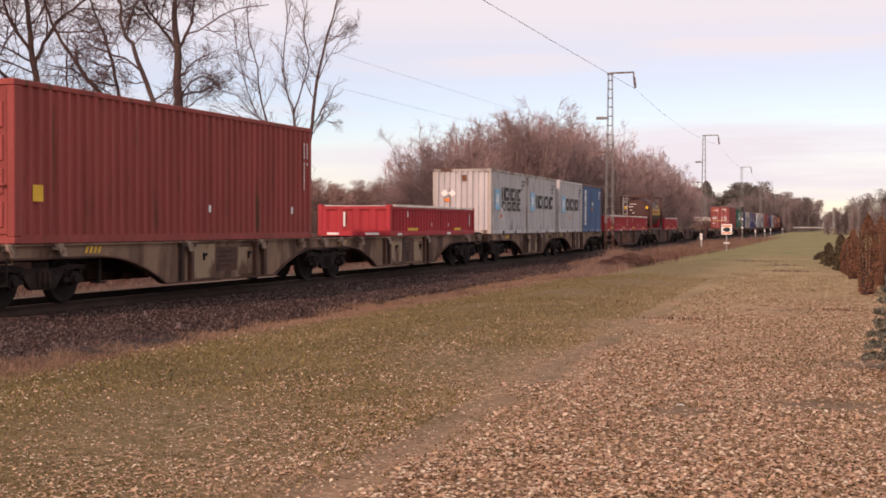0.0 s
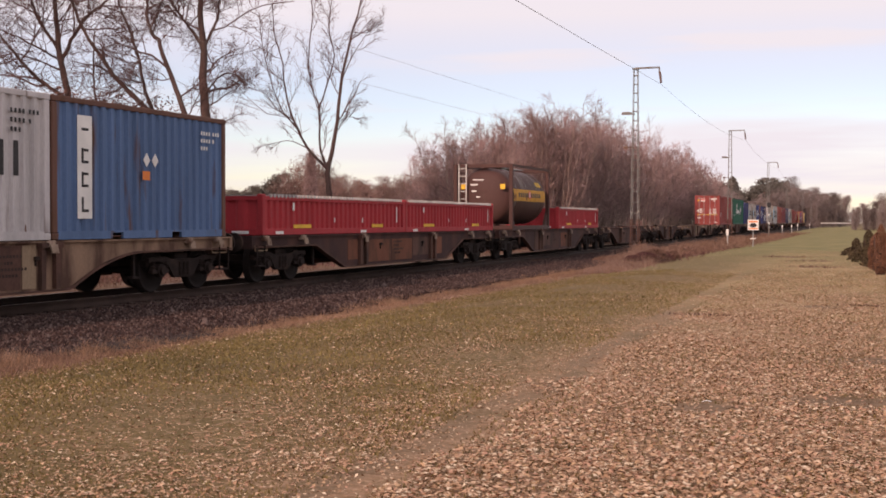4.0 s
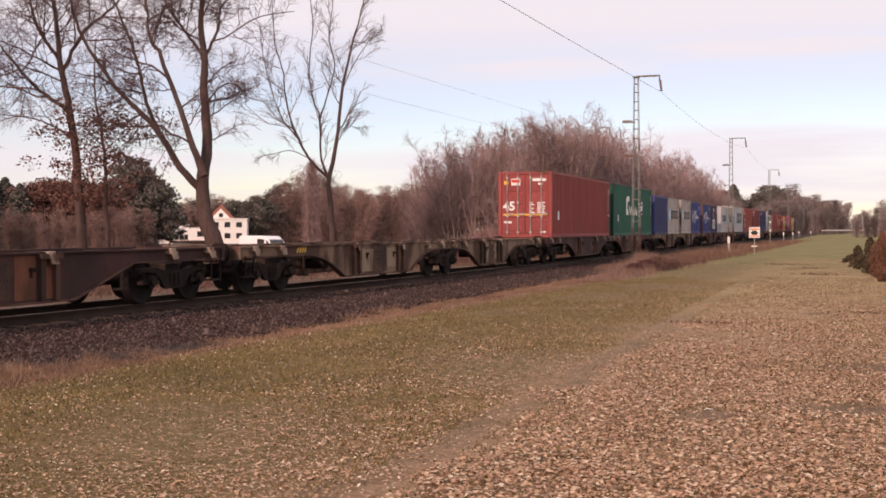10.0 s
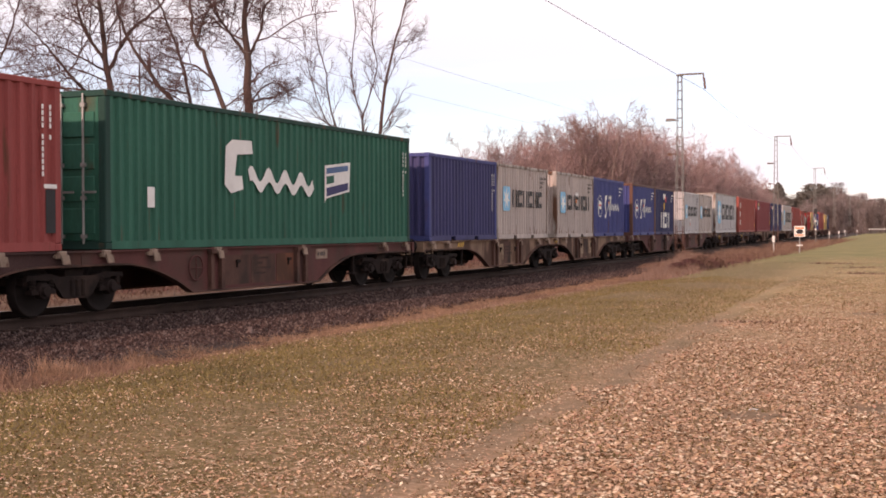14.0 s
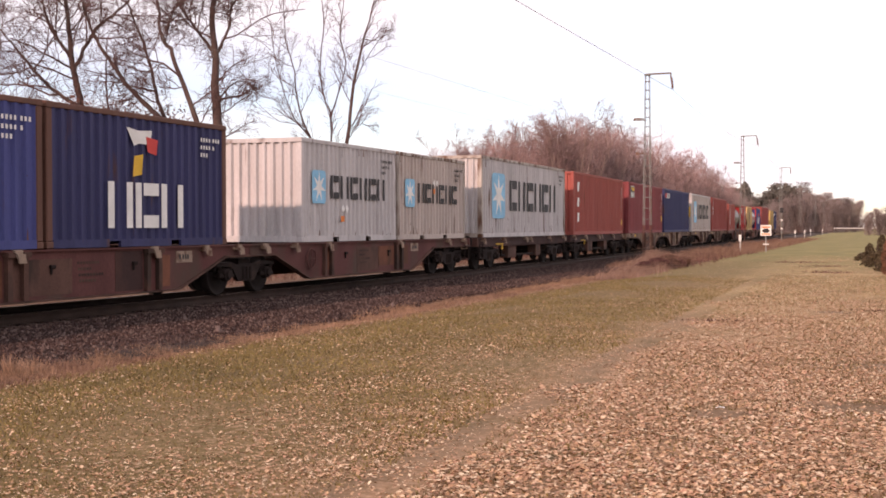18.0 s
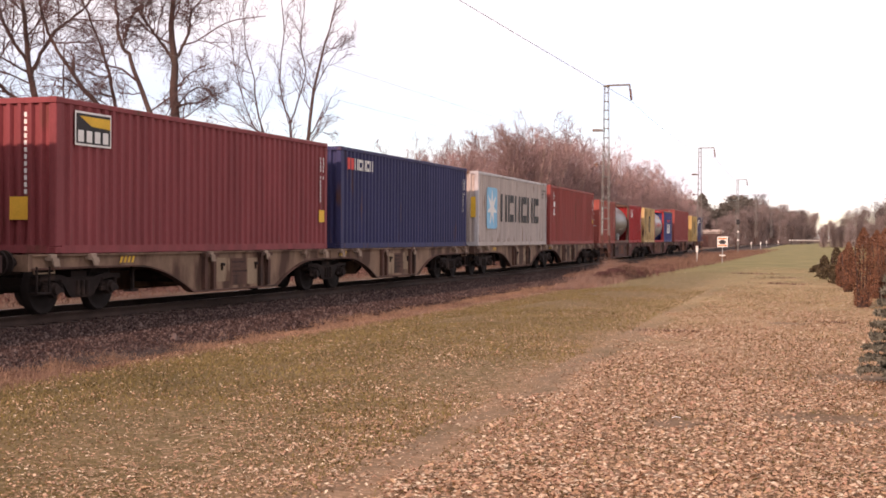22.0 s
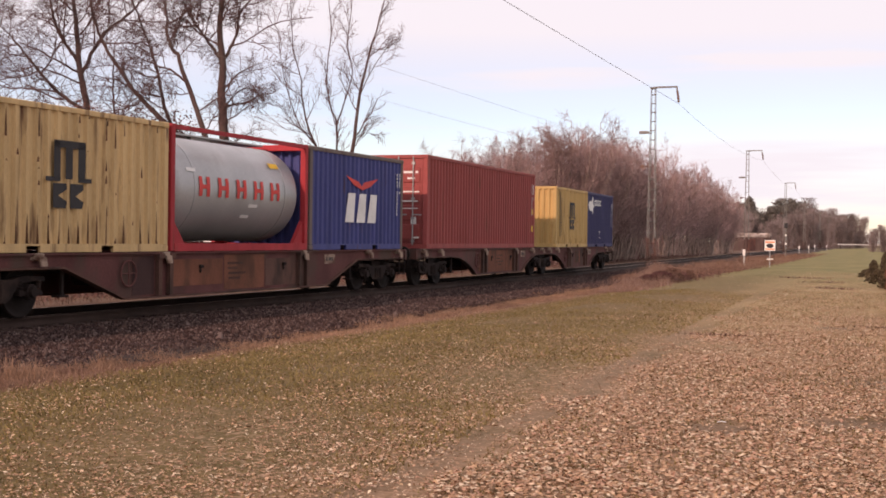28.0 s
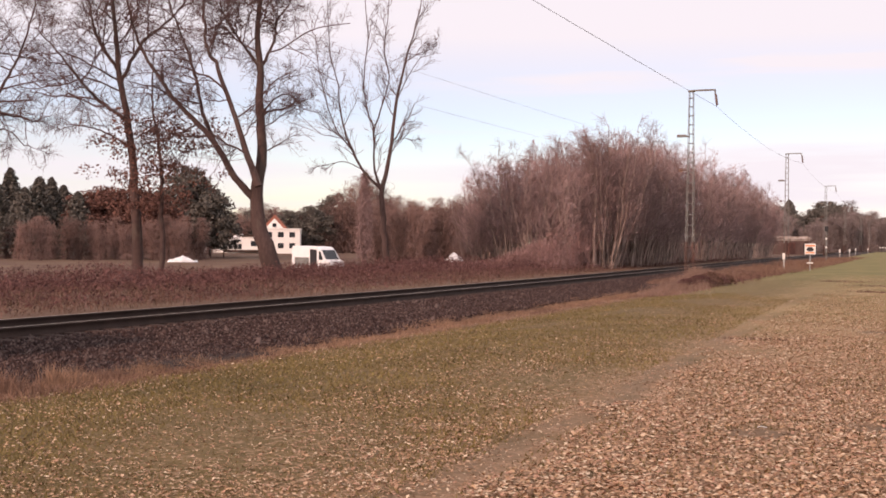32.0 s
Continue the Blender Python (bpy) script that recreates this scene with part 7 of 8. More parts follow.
def build_house():
    p = place(31.42, 0, 290)
    h = thing("house", "white two-storey house with a red tiled gable", "house", at=pose(p.x, p.y, ground_at(p.x, p.y), 0, 0, 28))
    part("wall", boxes((-4.2, 4.6, 0, 8, 0, 5.5)), M_WALL, h)
    part("wing", boxes((-8.6, -4.2, 1.0, 8, 0, 3.8)), M_WALL, h, "low white side wing")
    part("wing_roof", boxes((-8.9, -4.2, 0.7, 8.3, 3.8, 4.1)), M_STEEL, h)
    part("conservatory", boxes((-12.0, -8.6, 1.5, 6, 0, 2.5)), M_WALL, h, "low white glazed annexe")
    part("annexe_roof", prism_y(bmesh.new(), [(-12.3, 2.5), (-8.6, 2.5), (-8.6, 4.4), (-10.4, 4.0)], 1.3, 6.2), M_TARP, h)
    part("parapet", boxes((-4.4, 4.8, -0.2, 8.2, 5.5, 5.75)), M_WALL, h)
    gable = bmesh.new()
    for a, b, z in ((-4.1, 1.6, 8.9),):
        v = [gable.verts.new(c) for c in ((a, 1.0, 5.75), (b, 1.0, 5.75), ((a + b) / 2, 1.0, z), (a, 7.0, 5.75), (b, 7.0, 5.75), ((a + b) / 2, 7.0, z))]
        for f in ((0, 1, 2), (3, 5, 4), (0, 2, 5, 3), (1, 4, 5, 2), (0, 3, 4, 1)):
            gable.faces.new([v[i] for i in f])
    part("roof", gable, M_ROOF, h, "red tiled gable roof")
    part("gable_wall", prism_y(bmesh.new(), [(-3.3, 5.8), (0.8, 5.8), (-1.25, 8.0)], 0.9, 0.98), M_WALL, h, "white gable front")
    part("gable_window", boxes((-1.7, -0.8, 0.84, 0.9, 6.0, 6.9)), M_GLASS, h)
    for x, z in ((-3.0, 1.2), (-0.4, 1.2), (2.2, 1.2), (-3.0, 3.7), (-0.4, 3.7), (2.2, 3.7), (-6.6, 1.6)):
        part("window", boxes((x, x + 1.3, -0.04 if x > -4 else 0.96, 0.0 if x > -4 else 1.0, z, z + 1.2)), M_GLASS, h)
    for x in (-11.6, -10.5, -9.5):
        part("window", boxes((x, x + 0.8, 1.44, 1.5, 0.9, 2.1)), M_GLASS, h)
    part("terrace", boxes((-12.6, -4.6, -1.2, 0.9, 0.2, 0.75)), M_STEEL, h)
    p = place(34.4, 0, 300)
    h = thing("house", "small white house half hidden by trees", "house", at=pose(p.x, p.y, ground_at(p.x, p.y), 0, 0, 30))
    part("wall", boxes((-4, 4, 0, 6, 0, 3.4)), M_WALL, h)
    part("roof", prism(bmesh.new(), [(-0.4, 3.4), (6.4, 3.4), (3.0, 6.0)], -4.3, 4.3), M_ROOF, h)
    part("window", boxes((-1, 0.4, -0.04, 0, 1.0, 2.2)), M_GLASS, h)


build_house()


def build_van():
    p = place(29.68, 0, 122)
    v = thing("van", "white delivery van parked behind the track, side window open", "van", at=pose(p.x, p.y, ground_at(p.x, p.y), 0, 0, -108))
    bm = prism(bmesh.new(), [(-2.8, 0.35), (2.5, 0.35), (2.75, 0.6), (2.7, 1.05), (2.0, 1.25), (1.35, 2.2), (0.9, 2.5), (-2.7, 2.55), (-2.8, 2.4)], -0.95, 0.95)
    part("body", bevelled(bm, 0.06, 2), M_CARWHITE, v)
    part("windscreen", prism(bmesh.new(), [(1.98, 1.3), (2.02, 1.3), (1.42, 2.18), (1.38, 2.18)], -0.8, 0.8), M_GLASS, v)
    for s in (-0.99, 0.95):
        part("side_window", prism(bmesh.new(), [(1.15, 1.25), (1.72, 1.25), (1.4, 1.95), (1.15, 2.1)], s, s + 0.04), M_GLASS, v)
        # No hole is cut: a flat black sheet stands for the shaded inside.
        part("door_opening", prism(bmesh.new(), [(-0.1, 0.5), (0.85, 0.5), (0.85, 2.2), (-0.1, 2.25)], s, s + 0.04), M_BLACK, v, "black sheet for the shade inside the open sliding door")
        part("lower_panel", prism(bmesh.new(), [(-2.3, 0.5), (-0.25, 0.5), (-0.25, 1.45), (-2.3, 1.45)], s + 0.01, s + 0.03), M_MAST, v, "grey lower side panel")
    for y in (-1.8, 1.75):
        for s in (-0.9, 0.7):
            part("wheel", tube(bmesh.new(), (s, y, 0.34), (s + 0.2, y, 0.34), 0.34, sides=16), M_BLACK, v)


build_van()


def white_heap(b, r, w, h, label):
    p = place(b, 0, r)
    u, t = np.meshgrid(np.linspace(0, 2 * np.pi, 37)[:-1], np.linspace(0, 1, 8))
    rr = np.cos(t * np.pi / 2) ** 0.45 * (1 + 0.1 * np.sin(3 * u + 2) + 0.05 * np.sin(7 * u))
    top = h * np.sin(t * np.pi / 2) * (0.85 + 0.2 * np.sin(2 * u + b) * np.cos(t * 1.5) + 0.08 * np.sin(9 * u + 5 * t))
    v = np.stack([np.cos(u) * rr * w / 2 + 0.03 * w * t, np.sin(u) * rr * w / 3.2, top], -1).reshape(-1, 3)
    v[:, 2] *= 0.72 + 0.28 * np.sin(v[:, 0] * 2.6 + 0.8) * np.cos(v[:, 1] * 1.7) + 0.07 * np.sin(v[:, 0] * 7)
    i = (np.arange(7)[:, None] * 36 + np.arange(36)[None]).ravel()
    j = (np.arange(7)[:, None] * 36 + (np.arange(36)[None] + 1) % 36).ravel()
    me = raw_mesh("covered_heap", v, np.stack([i, j, j + 36, i + 36], 1), M_TARP)
    ob = tagged(new("covered_heap", me), label, "covered heap")
    ob.matrix_basis = pose(p.x, p.y, ground_at(p.x, p.y) - 0.05, 0, 0, b)


white_heap(35.75, 172, 4.0, 1.0, "low heap under a white sheet on the field")
white_heap(23.6, 118, 3.4, 1.8, "white covered heap beyond the brambles")


def far_shed():
    """A long low shed with a pale roof beyond the far bend."""
    p = place(8.6, 0, 240)
    s = thing("shed", "long low brown shed with a pale roof beyond the far bend", "shed", at=pose(p.x, p.y, ground_at(p.x, p.y), 0, 0, 6))
    part("wall", boxes((-3.6, 3.4, 0, 4.0, -0.1, 2.5)), M_BARK, s)
    part("roof", bevelled(boxes((-3.8, 3.6, -0.3, 4.3, 2.45, 3.25)), 0.3, 2), M_SHEET, s, "dull pale rounded roof sheet")
    part("door", boxes((-0.8, 0.8, -0.05, -0.01, 0, 2.1)), M_DARK, s)
    p = place(22.75, 0, 112)
    m = thing("marker_post", "thin post with a white cap in the scrub", "marker post", "posts beside the track", at=pose(p.x, p.y, ground_at(p.x, p.y)))
    part("post", boxes((-0.03, 0.03, -0.03, 0.03, 0, 2.2)), M_GALV, m)
    part("plate", boxes((-0.12, 0.12, -0.06, -0.04, 2.0, 2.4)), M_WHITE, m)
    p = place(23.2, 0, 117)
    q = thing("pallet_stack", "low stack of pale boards beside the covered heap", "board stack", at=pose(p.x, p.y, ground_at(p.x, p.y), 0, 0, 20))
    for k in range(3):
        part("board", boxes((-1.5 + 0.1 * k, 1.6 - 0.05 * k, -0.5, 0.5, 0.02 + 0.25 * k, 0.22 + 0.25 * k)), M_TARP, q)


far_shed()


def far_fence():
    f = thing("guard_fence", "long low row of slim posts with white caps", "fence")
    post = cached(("fence_post",), lambda: boxes((-0.04, 0.04, -0.04, 0.04, 0, 1.05)))
    cap = cached(("fence_cap",), lambda: bevelled(boxes((-0.16, 0.16, -0.1, 0.1, 1.05, 1.35)), 0.03))
    for i in range(40):
        p = place(4.9 - i * 0.1, 0, 350)
        q = part("post", post, M_MAST, f, at=pose(p.x, p.y, 0))
        part("cap", cap, M_WHITE, q, "white cap")


far_fence()


def signal_post(b, e0, r, height):
    p = place(b, 0, r)
    s = thing("signal_post", "slim trackside signal post with white bands", "railway signal", "signals by the track", at=pose(p.x, p.y, ground_at(p.x, p.y)))
    part("post", tube(bmesh.new(), (0, 0, -0.1), (0, 0, height), 0.06, sides=8), M_MAST, s)
    for k in range(4):
        part("band", tube(bmesh.new(), (0, 0, height * 0.35 + k * 0.42), (0, 0, height * 0.35 + k * 0.42 + 0.2), 0.09, sides=8), M_WHITE if k % 2 else M_MAST, s)
    part("head", bevelled(boxes((-0.16, 0.16, -0.12, 0.12, height, height + 0.5)), 0.03), M_BLACK, s)


signal_post(7.12, 0.7, 130, 3.2)
for b, r in ((5.4, 300), (5.9, 260), (8.89, 92), (6.55, 190), (6.15, 215)):
    p = place(b, 0, r)
    m = thing("marker_post", "short white marker post beside the track", "marker post", "posts beside the track", at=pose(p.x, p.y, ground_at(p.x, p.y)))
    part("post", boxes((-0.04, 0.04, -0.04, 0.04, 0, 1.3)), M_GALV, m)
    part("plate", boxes((-0.09, 0.09, -0.08, -0.06, 0.85, 1.3)), M_WHITE, m)


# ---- hedge and bushes beside the field ----
def bush(name, label, b, r, height, width, mat, seed, count=1500, column=True, size=0.05):
    rng = np.random.default_rng(seed)
    p = place(b, 0, r)
    t = thing(name, label, "bush", "bushes beside the field", at=pose(p.x, p.y, 0))
    h = rng.uniform(0.03, 1.0, count)
    shape = (np.clip(1.1 - h ** 4.5, 0, 1) * (0.72 + 0.28 * np.clip(h * 6, 0, 1))) if column else np.sqrt(np.clip(1 - h * h, 0, 1)) + 0.05
    a = rng.uniform(0, 6.28, count)
    rad = width / 2 * shape * (0.55 + 0.45 * rng.uniform(0, 1, count) ** 0.4) * (1 + 0.13 * np.sin(a * 3 + seed) + 0.1 * np.sin(h * 17 + a * 2))
    at = np.stack([np.cos(a) * rad, np.sin(a) * rad, h * height], 1)
    v, f = leaf_cards(at, size, rng)
    stems = [(np.array([[0.05 * k, 0.03 * k, -0.05], [0.08 * k, 0.05 * k, height * 0.5], [0.1 * k, 0.06 * k, height * 0.8]]), np.array([0.035, 0.025, 0.01])) for k in (-2, -1, 0, 1, 2)]
    tagged(part("stem", raw_mesh("stem", *tube_arrays(stems, 5), M_BARK), M_BARK, t), kind="stuff")
    tagged(part("foliage", raw_mesh("foliage", v, f, mat), mat, t), kind="stuff")


DRYHEDGE = "dry brown columnar hedge conifer beside the field"
for i, (b, r, h, w) in enumerate(((2.62, 46, 1.3, 0.6), (2.45, 42.5, 1.6, 0.40), (1.84, 32.6, 1.97, 0.46), (1.3, 38, 1.95, 0.5), (0.95, 35.5, 1.97, 0.55), (0.3, 33, 1.9, 0.5))):
    bush("hedge_conifer", DRYHEDGE, b, r, h, w, M_THUJA, 70 + i, 4500, True, 0.026)
for i, (b, r, h, w) in enumerate(((3.6, 66, 0.4, 1.1), (3.45, 62, 0.9, 0.5), (3.3, 58, 0.5, 0.9), (3.08, 55, 0.62, 0.85), (2.95, 60, 1.3, 0.55), (2.8, 50, 0.62, 0.8))):
    bush("juniper", "low olive-green juniper beside the field", b, r, h, w, M_JUNIPER, 90 + i, 1200, False)


def blue_spruce():
    """A small spruce with tiers of flat, separate boughs."""
    rng = np.random.default_rng(99)
    p = place(0.0, 0, 15.6)
    t = thing("blue_spruce", "small silvery blue-green spruce with tiered boughs", "conifer", "bushes beside the field", at=pose(p.x, p.y, 0))
    part("trunk", raw_mesh("trunk", *tube_arrays([(np.array([[0, 0, -0.1], [0.01, 0, 1.1], [0, 0, 1.85]]), np.array([0.04, 0.025, 0.006]))], 8), M_BARK), M_BARK, t)
    z = 0.16
    while z < 1.8:
        reach = max(0.62 * (1 - z / 2.1), 0.1)
        for k in range(9):
            a = k * 0.698 + z * 9 + rng.uniform(-0.15, 0.15)
            n = 260
            u = rng.uniform(0.12, 1.0, n)
            side = rng.uniform(-1, 1, n) * 0.3 * reach * np.sin(np.clip(u * 1.15, 0, 1) * 3.0)
            x, y = np.cos(a) * u * reach - np.sin(a) * side, np.sin(a) * u * reach + np.cos(a) * side
            at = np.stack([x, y, z - 0.1 * u * u * reach + 0.06 * u + rng.normal(0, 0.012, n)], 1)
            v, f = twig_cards(at, 0.035, 0.009, rng)
            part("bough", raw_mesh("bough", v, f, M_SPRUCE), M_SPRUCE, t)
        z += 0.13


blue_spruce()


# ---- ground cover ----
def stuff(name, label, category, v, f, mat):
    return tagged(new(name, raw_mesh(name, v, f, mat)), label, category, kind="stuff")


def scatter(rng, n, b0, b1, r0, r1, power=1.0):
    """Points on the ground in the fan that the camera sees, thinning out with distance."""
    b = np.radians(rng.uniform(b0, b1, n))
    r = r0 + (r1 - r0) * rng.uniform(0, 1, n) ** power
    return -np.sin(b) * r, np.cos(b) * r


def patchy(x, y, s, k):
    return 0.5 + 0.5 * np.sin(x * s + 1.7 * np.sin(y * s * 0.7 + k)) * np.sin(y * s * 0.9 + 1.3 * np.sin(x * s * 1.1 + k * 2))


def fallen_leaves():
    rng = np.random.default_rng(31)
    x, y = scatter(rng, 720000, -1, 46, 6.0, 75, 1.15)
    x2, y2 = rng.uniform(-16, 16, 190000), rng.uniform(-16, 26, 190000)
    spare = (np.degrees(np.arctan2(-x2, y2)) < -1) | (np.degrees(np.arctan2(-x2, y2)) > 46) | (np.hypot(x2, y2) < 6)
    x, y = np.concatenate([x, x2[spare]]), np.concatenate([y, y2[spare]])
    across = x + 0.07 * y + 0.7 * (vnoise(x, y, 0.9, 1) - 0.5) + 0.4 * (vnoise(x, y, 2.6, 2) - 0.5)
    o = x - centre_array(y)
    dense = 1 / (1 + np.exp(-(across + 2.74) / 0.33))
    worn = np.exp(-((across + 2.97) / 0.2) ** 2)
    thick = 0.55 * vnoise(x, y, 1.3, 4) + 0.45 * vnoise(x, y, 3.7, 6)
    drift = np.clip((0.5 * vnoise(x, y, 0.55, 2) + 0.3 * vnoise(x, y, 1.9, 3) + 0.2 * vnoise(x, y, 5.0, 5) - 0.42) * 5, 0, 1)
    near = np.exp(-((across + 3.9) / 1.3) ** 2)
    keep = dense * (0.34 + 0.75 * thick) * np.clip(1.12 - 0.05 * np.clip(across + 2.8, 0, 9), 0.7, 1) + (1 - dense) * (0.07 + 0.14 * drift + near * (0.04 + 0.34 * drift))
    keep *= (1 - 0.7 * worn) * (o > 4.8) * np.clip(1.25 - (y - 14) / 34, 0.22, 1)
    for cx, cy, rx, ry in SOIL:
        keep *= 0.12 + 0.88 * np.clip(np.hypot((x - cx) / rx, (y - cy) / ry) + 0.7 * vnoise(x, y, 3.0, 9) - 0.75, 0, 1)
    ok = rng.uniform(0, 1, len(x)) < keep
    x, y = x[ok], y[ok]
    n = len(x)
    a = rng.uniform(0, 6.28, n)
    s = rng.uniform(0.0105, 0.0275, n) * np.where(dense[ok] > 0.5, 1.0, rng.uniform(0.5, 0.9, n))
    tilt, roll = rng.normal(0, 0.2, n), rng.normal(0, 0.2, n)
    u = np.stack([np.cos(a), np.sin(a), np.sin(tilt)], 1) * s[:, None]
    w = np.stack([-np.sin(a), np.cos(a), np.sin(roll)], 1) * (s * rng.uniform(0.5, 0.85, n))[:, None]
    c = np.stack([x, y, ground_z(x, y) + 0.02 + rng.uniform(0, 0.012, n)], 1)
    lift = np.zeros((n, 3))
    lift[:, 2] = rng.uniform(0.0, 0.008, n)
    v = np.stack([c - u, c - u * 0.2 + w + lift, c + u, c - u * 0.2 - w + lift], 1).reshape(-1, 3)
    stuff("fallen_leaves", "dry brown and pinkish fallen leaves on the grass", "leaves", v, np.arange(4 * n).reshape(-1, 4), M_LEAF)


def blades(name, label, category, x, y, h, mat, rng, lean=0.5, wide=0.006):
    n = len(x)
    a, d = rng.uniform(0, 6.28, n), rng.uniform(0, 6.28, n)
    z = ground_z(x, y) + 0.0
    c = np.stack([x, y, z], 1)
    u = np.stack([np.cos(a), np.sin(a), 0 * a], 1) * (wide * rng.uniform(0.6, 1.5, n))[:, None]
    q = (h * rng.uniform(0.1, lean, n))
    tip = c + np.stack([np.cos(d) * q, np.sin(d) * q, h], 1)
    v = np.stack([c - u, c + u, tip], 1).reshape(-1, 3)
    stuff(name, label, category, v, np.arange(3 * n).reshape(-1, 3), mat)


# along the line, off the line, spread, depth, height, blades
TUSSOCKS = ((11.6, 4.85, 0.25, 0.2, 0.36, 1500), (11.75, 4.45, 0.22, 0.14, 0.42, 700), (12.55, 4.95, 0.12, 0.12, 0.36, 600), (12.2, 5.0, 0.3, 0.14, 0.15, 600),
            (13.0, 4.9, 0.13, 0.12, 0.28, 450), (13.5, 4.95, 0.3, 0.14, 0.17, 700), (14.5, 4.75, 0.35, 0.14, 0.2, 700))


def grasses():
    rng = np.random.default_rng(33)
    x, y = scatter(rng, 300000, 0, 46, 6.0, 45, 1.0)
    o = x - centre_array(y)
    across = x + 0.07 * y
    soil = np.min([np.hypot((x - cx) / rx, (y - cy) / ry) for cx, cy, rx, ry in SOIL], 0)
    ok = (o > 5.2) & (soil > 0.9) & (np.abs(across + 2.97) > 0.16) & (rng.uniform(0, 1, len(x)) < np.where(across < -3.2, 0.9, 0.25))
    x, y = x[ok], y[ok]
    blades("short_grass", "short olive-green winter grass", "grass", x, y, rng.uniform(0.02, 0.045, len(x)), M_BLADE, rng, 1.4, 0.006)
    y = 10 + 190 * rng.uniform(0, 1, 52000) ** 2.0
    o = 5.0 + rng.normal(0, 0.36, len(y)) + 0.3 * (vnoise(y, 0 * y, 0.3, 2) - 0.5) - 0.9 * np.clip((y - 21) / 8, 0, 1) * rng.uniform(0, 1, len(y)) + 0.02 * np.clip(y - 50, 0, 100) * rng.uniform(-0.5, 1.5, len(y))
    tall = 0.012 + (0.045 + 0.08 * np.clip((y - 20) / 10, 0, 1)) * vnoise(o, y, 0.8, 3) ** 1.5 + 0.10 * np.exp(-((y - 11) / 3.5) ** 2) * patchy(o, y, 3.1, 1) + 0.05 * np.clip((y - 45) / 60, 0, 1)
    x = centre_array(y) + o
    blades("dry_verge", "strip of short dry pinkish-brown grass along the ballast", "grass", x, y, tall * rng.uniform(0.5, 1.3, len(y)), M_DRY, rng, 1.2, 0.005)
    k, each = 1500, 34
    yc = 10 + 70 * rng.uniform(0, 1, k) ** 1.5
    oc = 4.75 + rng.normal(0, 0.28, k) - 0.5 * np.clip((yc - 23) / 8, 0, 1) * rng.uniform(0.3, 1, k)
    size = rng.uniform(0.3, 1.0, k) * (0.04 + (0.1 + 0.6 * vnoise(oc, yc, 0.9, 4)) * np.clip((yc - 14) / 4, 0, 1) + 0.55 * vnoise(oc, yc, 0.5, 6) ** 3 + 1.1 * np.exp(-((yc - 11.5) / 2.2) ** 2) * vnoise(oc, yc, 1.3, 7))
    y = np.repeat(yc, each) + rng.normal(0, 0.09, k * each)
    x = centre_array(y) + np.repeat(oc, each) + rng.normal(0, 0.07, k * each)
    blades("straw_tufts", "tufts of pale pinkish straw fringing the ballast", "grass", x, y, np.repeat(size, each) * rng.uniform(0.08, 0.27, k * each), M_STRAW, rng, 1.3, 0.004)
    for (yc, oc, along, deep, tall, k), mat in zip(TUSSOCKS, (M_DRY, M_STRAW, M_STRAW, M_DRY, M_STRAW, M_DRY, M_STRAW)):
        y = yc + rng.normal(0, along, k)
        x = centre_array(y) + oc + rng.normal(0, deep, k)
        h = tall * rng.uniform(0.25, 1.0, k) * np.exp(-((y - yc) / (2.2 * along)) ** 2) * (0.4 + 0.9 * vnoise(x, y, 5.0, 8))
        blades("grass_tussock", "ragged tussock of dry reddish straw at the ballast edge", "grass", x, y, h, mat, rng, 0.9, 0.005)
    k = 15000
    q = rng.uniform(0, 1, k) ** 0.8
    y = 43 + 18 * q
    x = centre_array(y) + 5.5 - 1.0 * q + rng.normal(0, 0.45, k)
    tall = (0.2 + 0.7 * q ** 1.5) * (0.45 + 0.8 * vnoise(x, y, 1.1, 9)) * rng.uniform(0.5, 1.15, k)
    for name, mat, sel in (("dry_clump", M_CLUMP, slice(0, k // 2)), ("dry_clump", M_DRY, slice(k // 2, k))):
        blades(name, "tall thin dry pinkish weeds beside the track", "weeds", x[sel], y[sel], tall[sel], mat, rng, 0.45, 0.008)
    k = 9000
    y = 55 + 120 * rng.uniform(0, 1, k) ** 1.4
    o = 4.6 + rng.normal(0, 0.9, k)
    x = centre_array(y) + o
    blades("track_weeds", "brown weeds along the far verge of the track", "weeds", x, y, 0.6 * patchy(x, y, 0.35, 3) * rng.uniform(0.3, 1.0, k), M_BRAMBLE, rng, 0.9, 0.012)
    k = 26000
    y = 54 + 110 * rng.uniform(0, 1, k) ** 1.25
    o = 3.0 + 4.6 * rng.uniform(0, 1, k) ** 1.2 * np.clip(0.35 + (y - 50) / 60, 0, 1)
    x = centre_array(y) + o
    at = np.stack([x, y, ground_z(x, y) + (0.1 + 0.5 * patchy(x, y, 0.5, 9)) * np.clip((y - 50) / 18, 0.3, 1) * rng.uniform(0, 1, k) ** 0.8], 1)
    v, f = twig_cards(at, 0.14, 0.008, rng)
    stuff("verge_scrub", "low pinkish-brown dry scrub between ballast and meadow", "scrub", v, f, M_DRY)
    k = 1000
    spot = rng.integers(0, 6, k)
    x = np.array([-6.9, -5.0, -4.4, -2.8, -1.4, -4.0])[spot] + rng.normal(0, 1, k) * np.array([0.8, 0.5, 0.5, 0.45, 0.4, 0.3])[spot]
    y = np.array([61.0, 54.5, 47.7, 25.8, 26.5, 22.9])[spot] + rng.normal(0, 1, k) * np.array([0.4, 0.35, 0.3, 0.06, 0.06, 0.08])[spot]
    blades("grass_tuft", "low dark brown tussocks on the field", "grass", x, y, rng.uniform(0.03, 0.13, k) * np.where(spot > 2, 0.4, 1.0), M_BRAMBLE, rng, 0.9, 0.012)
    k = 60000
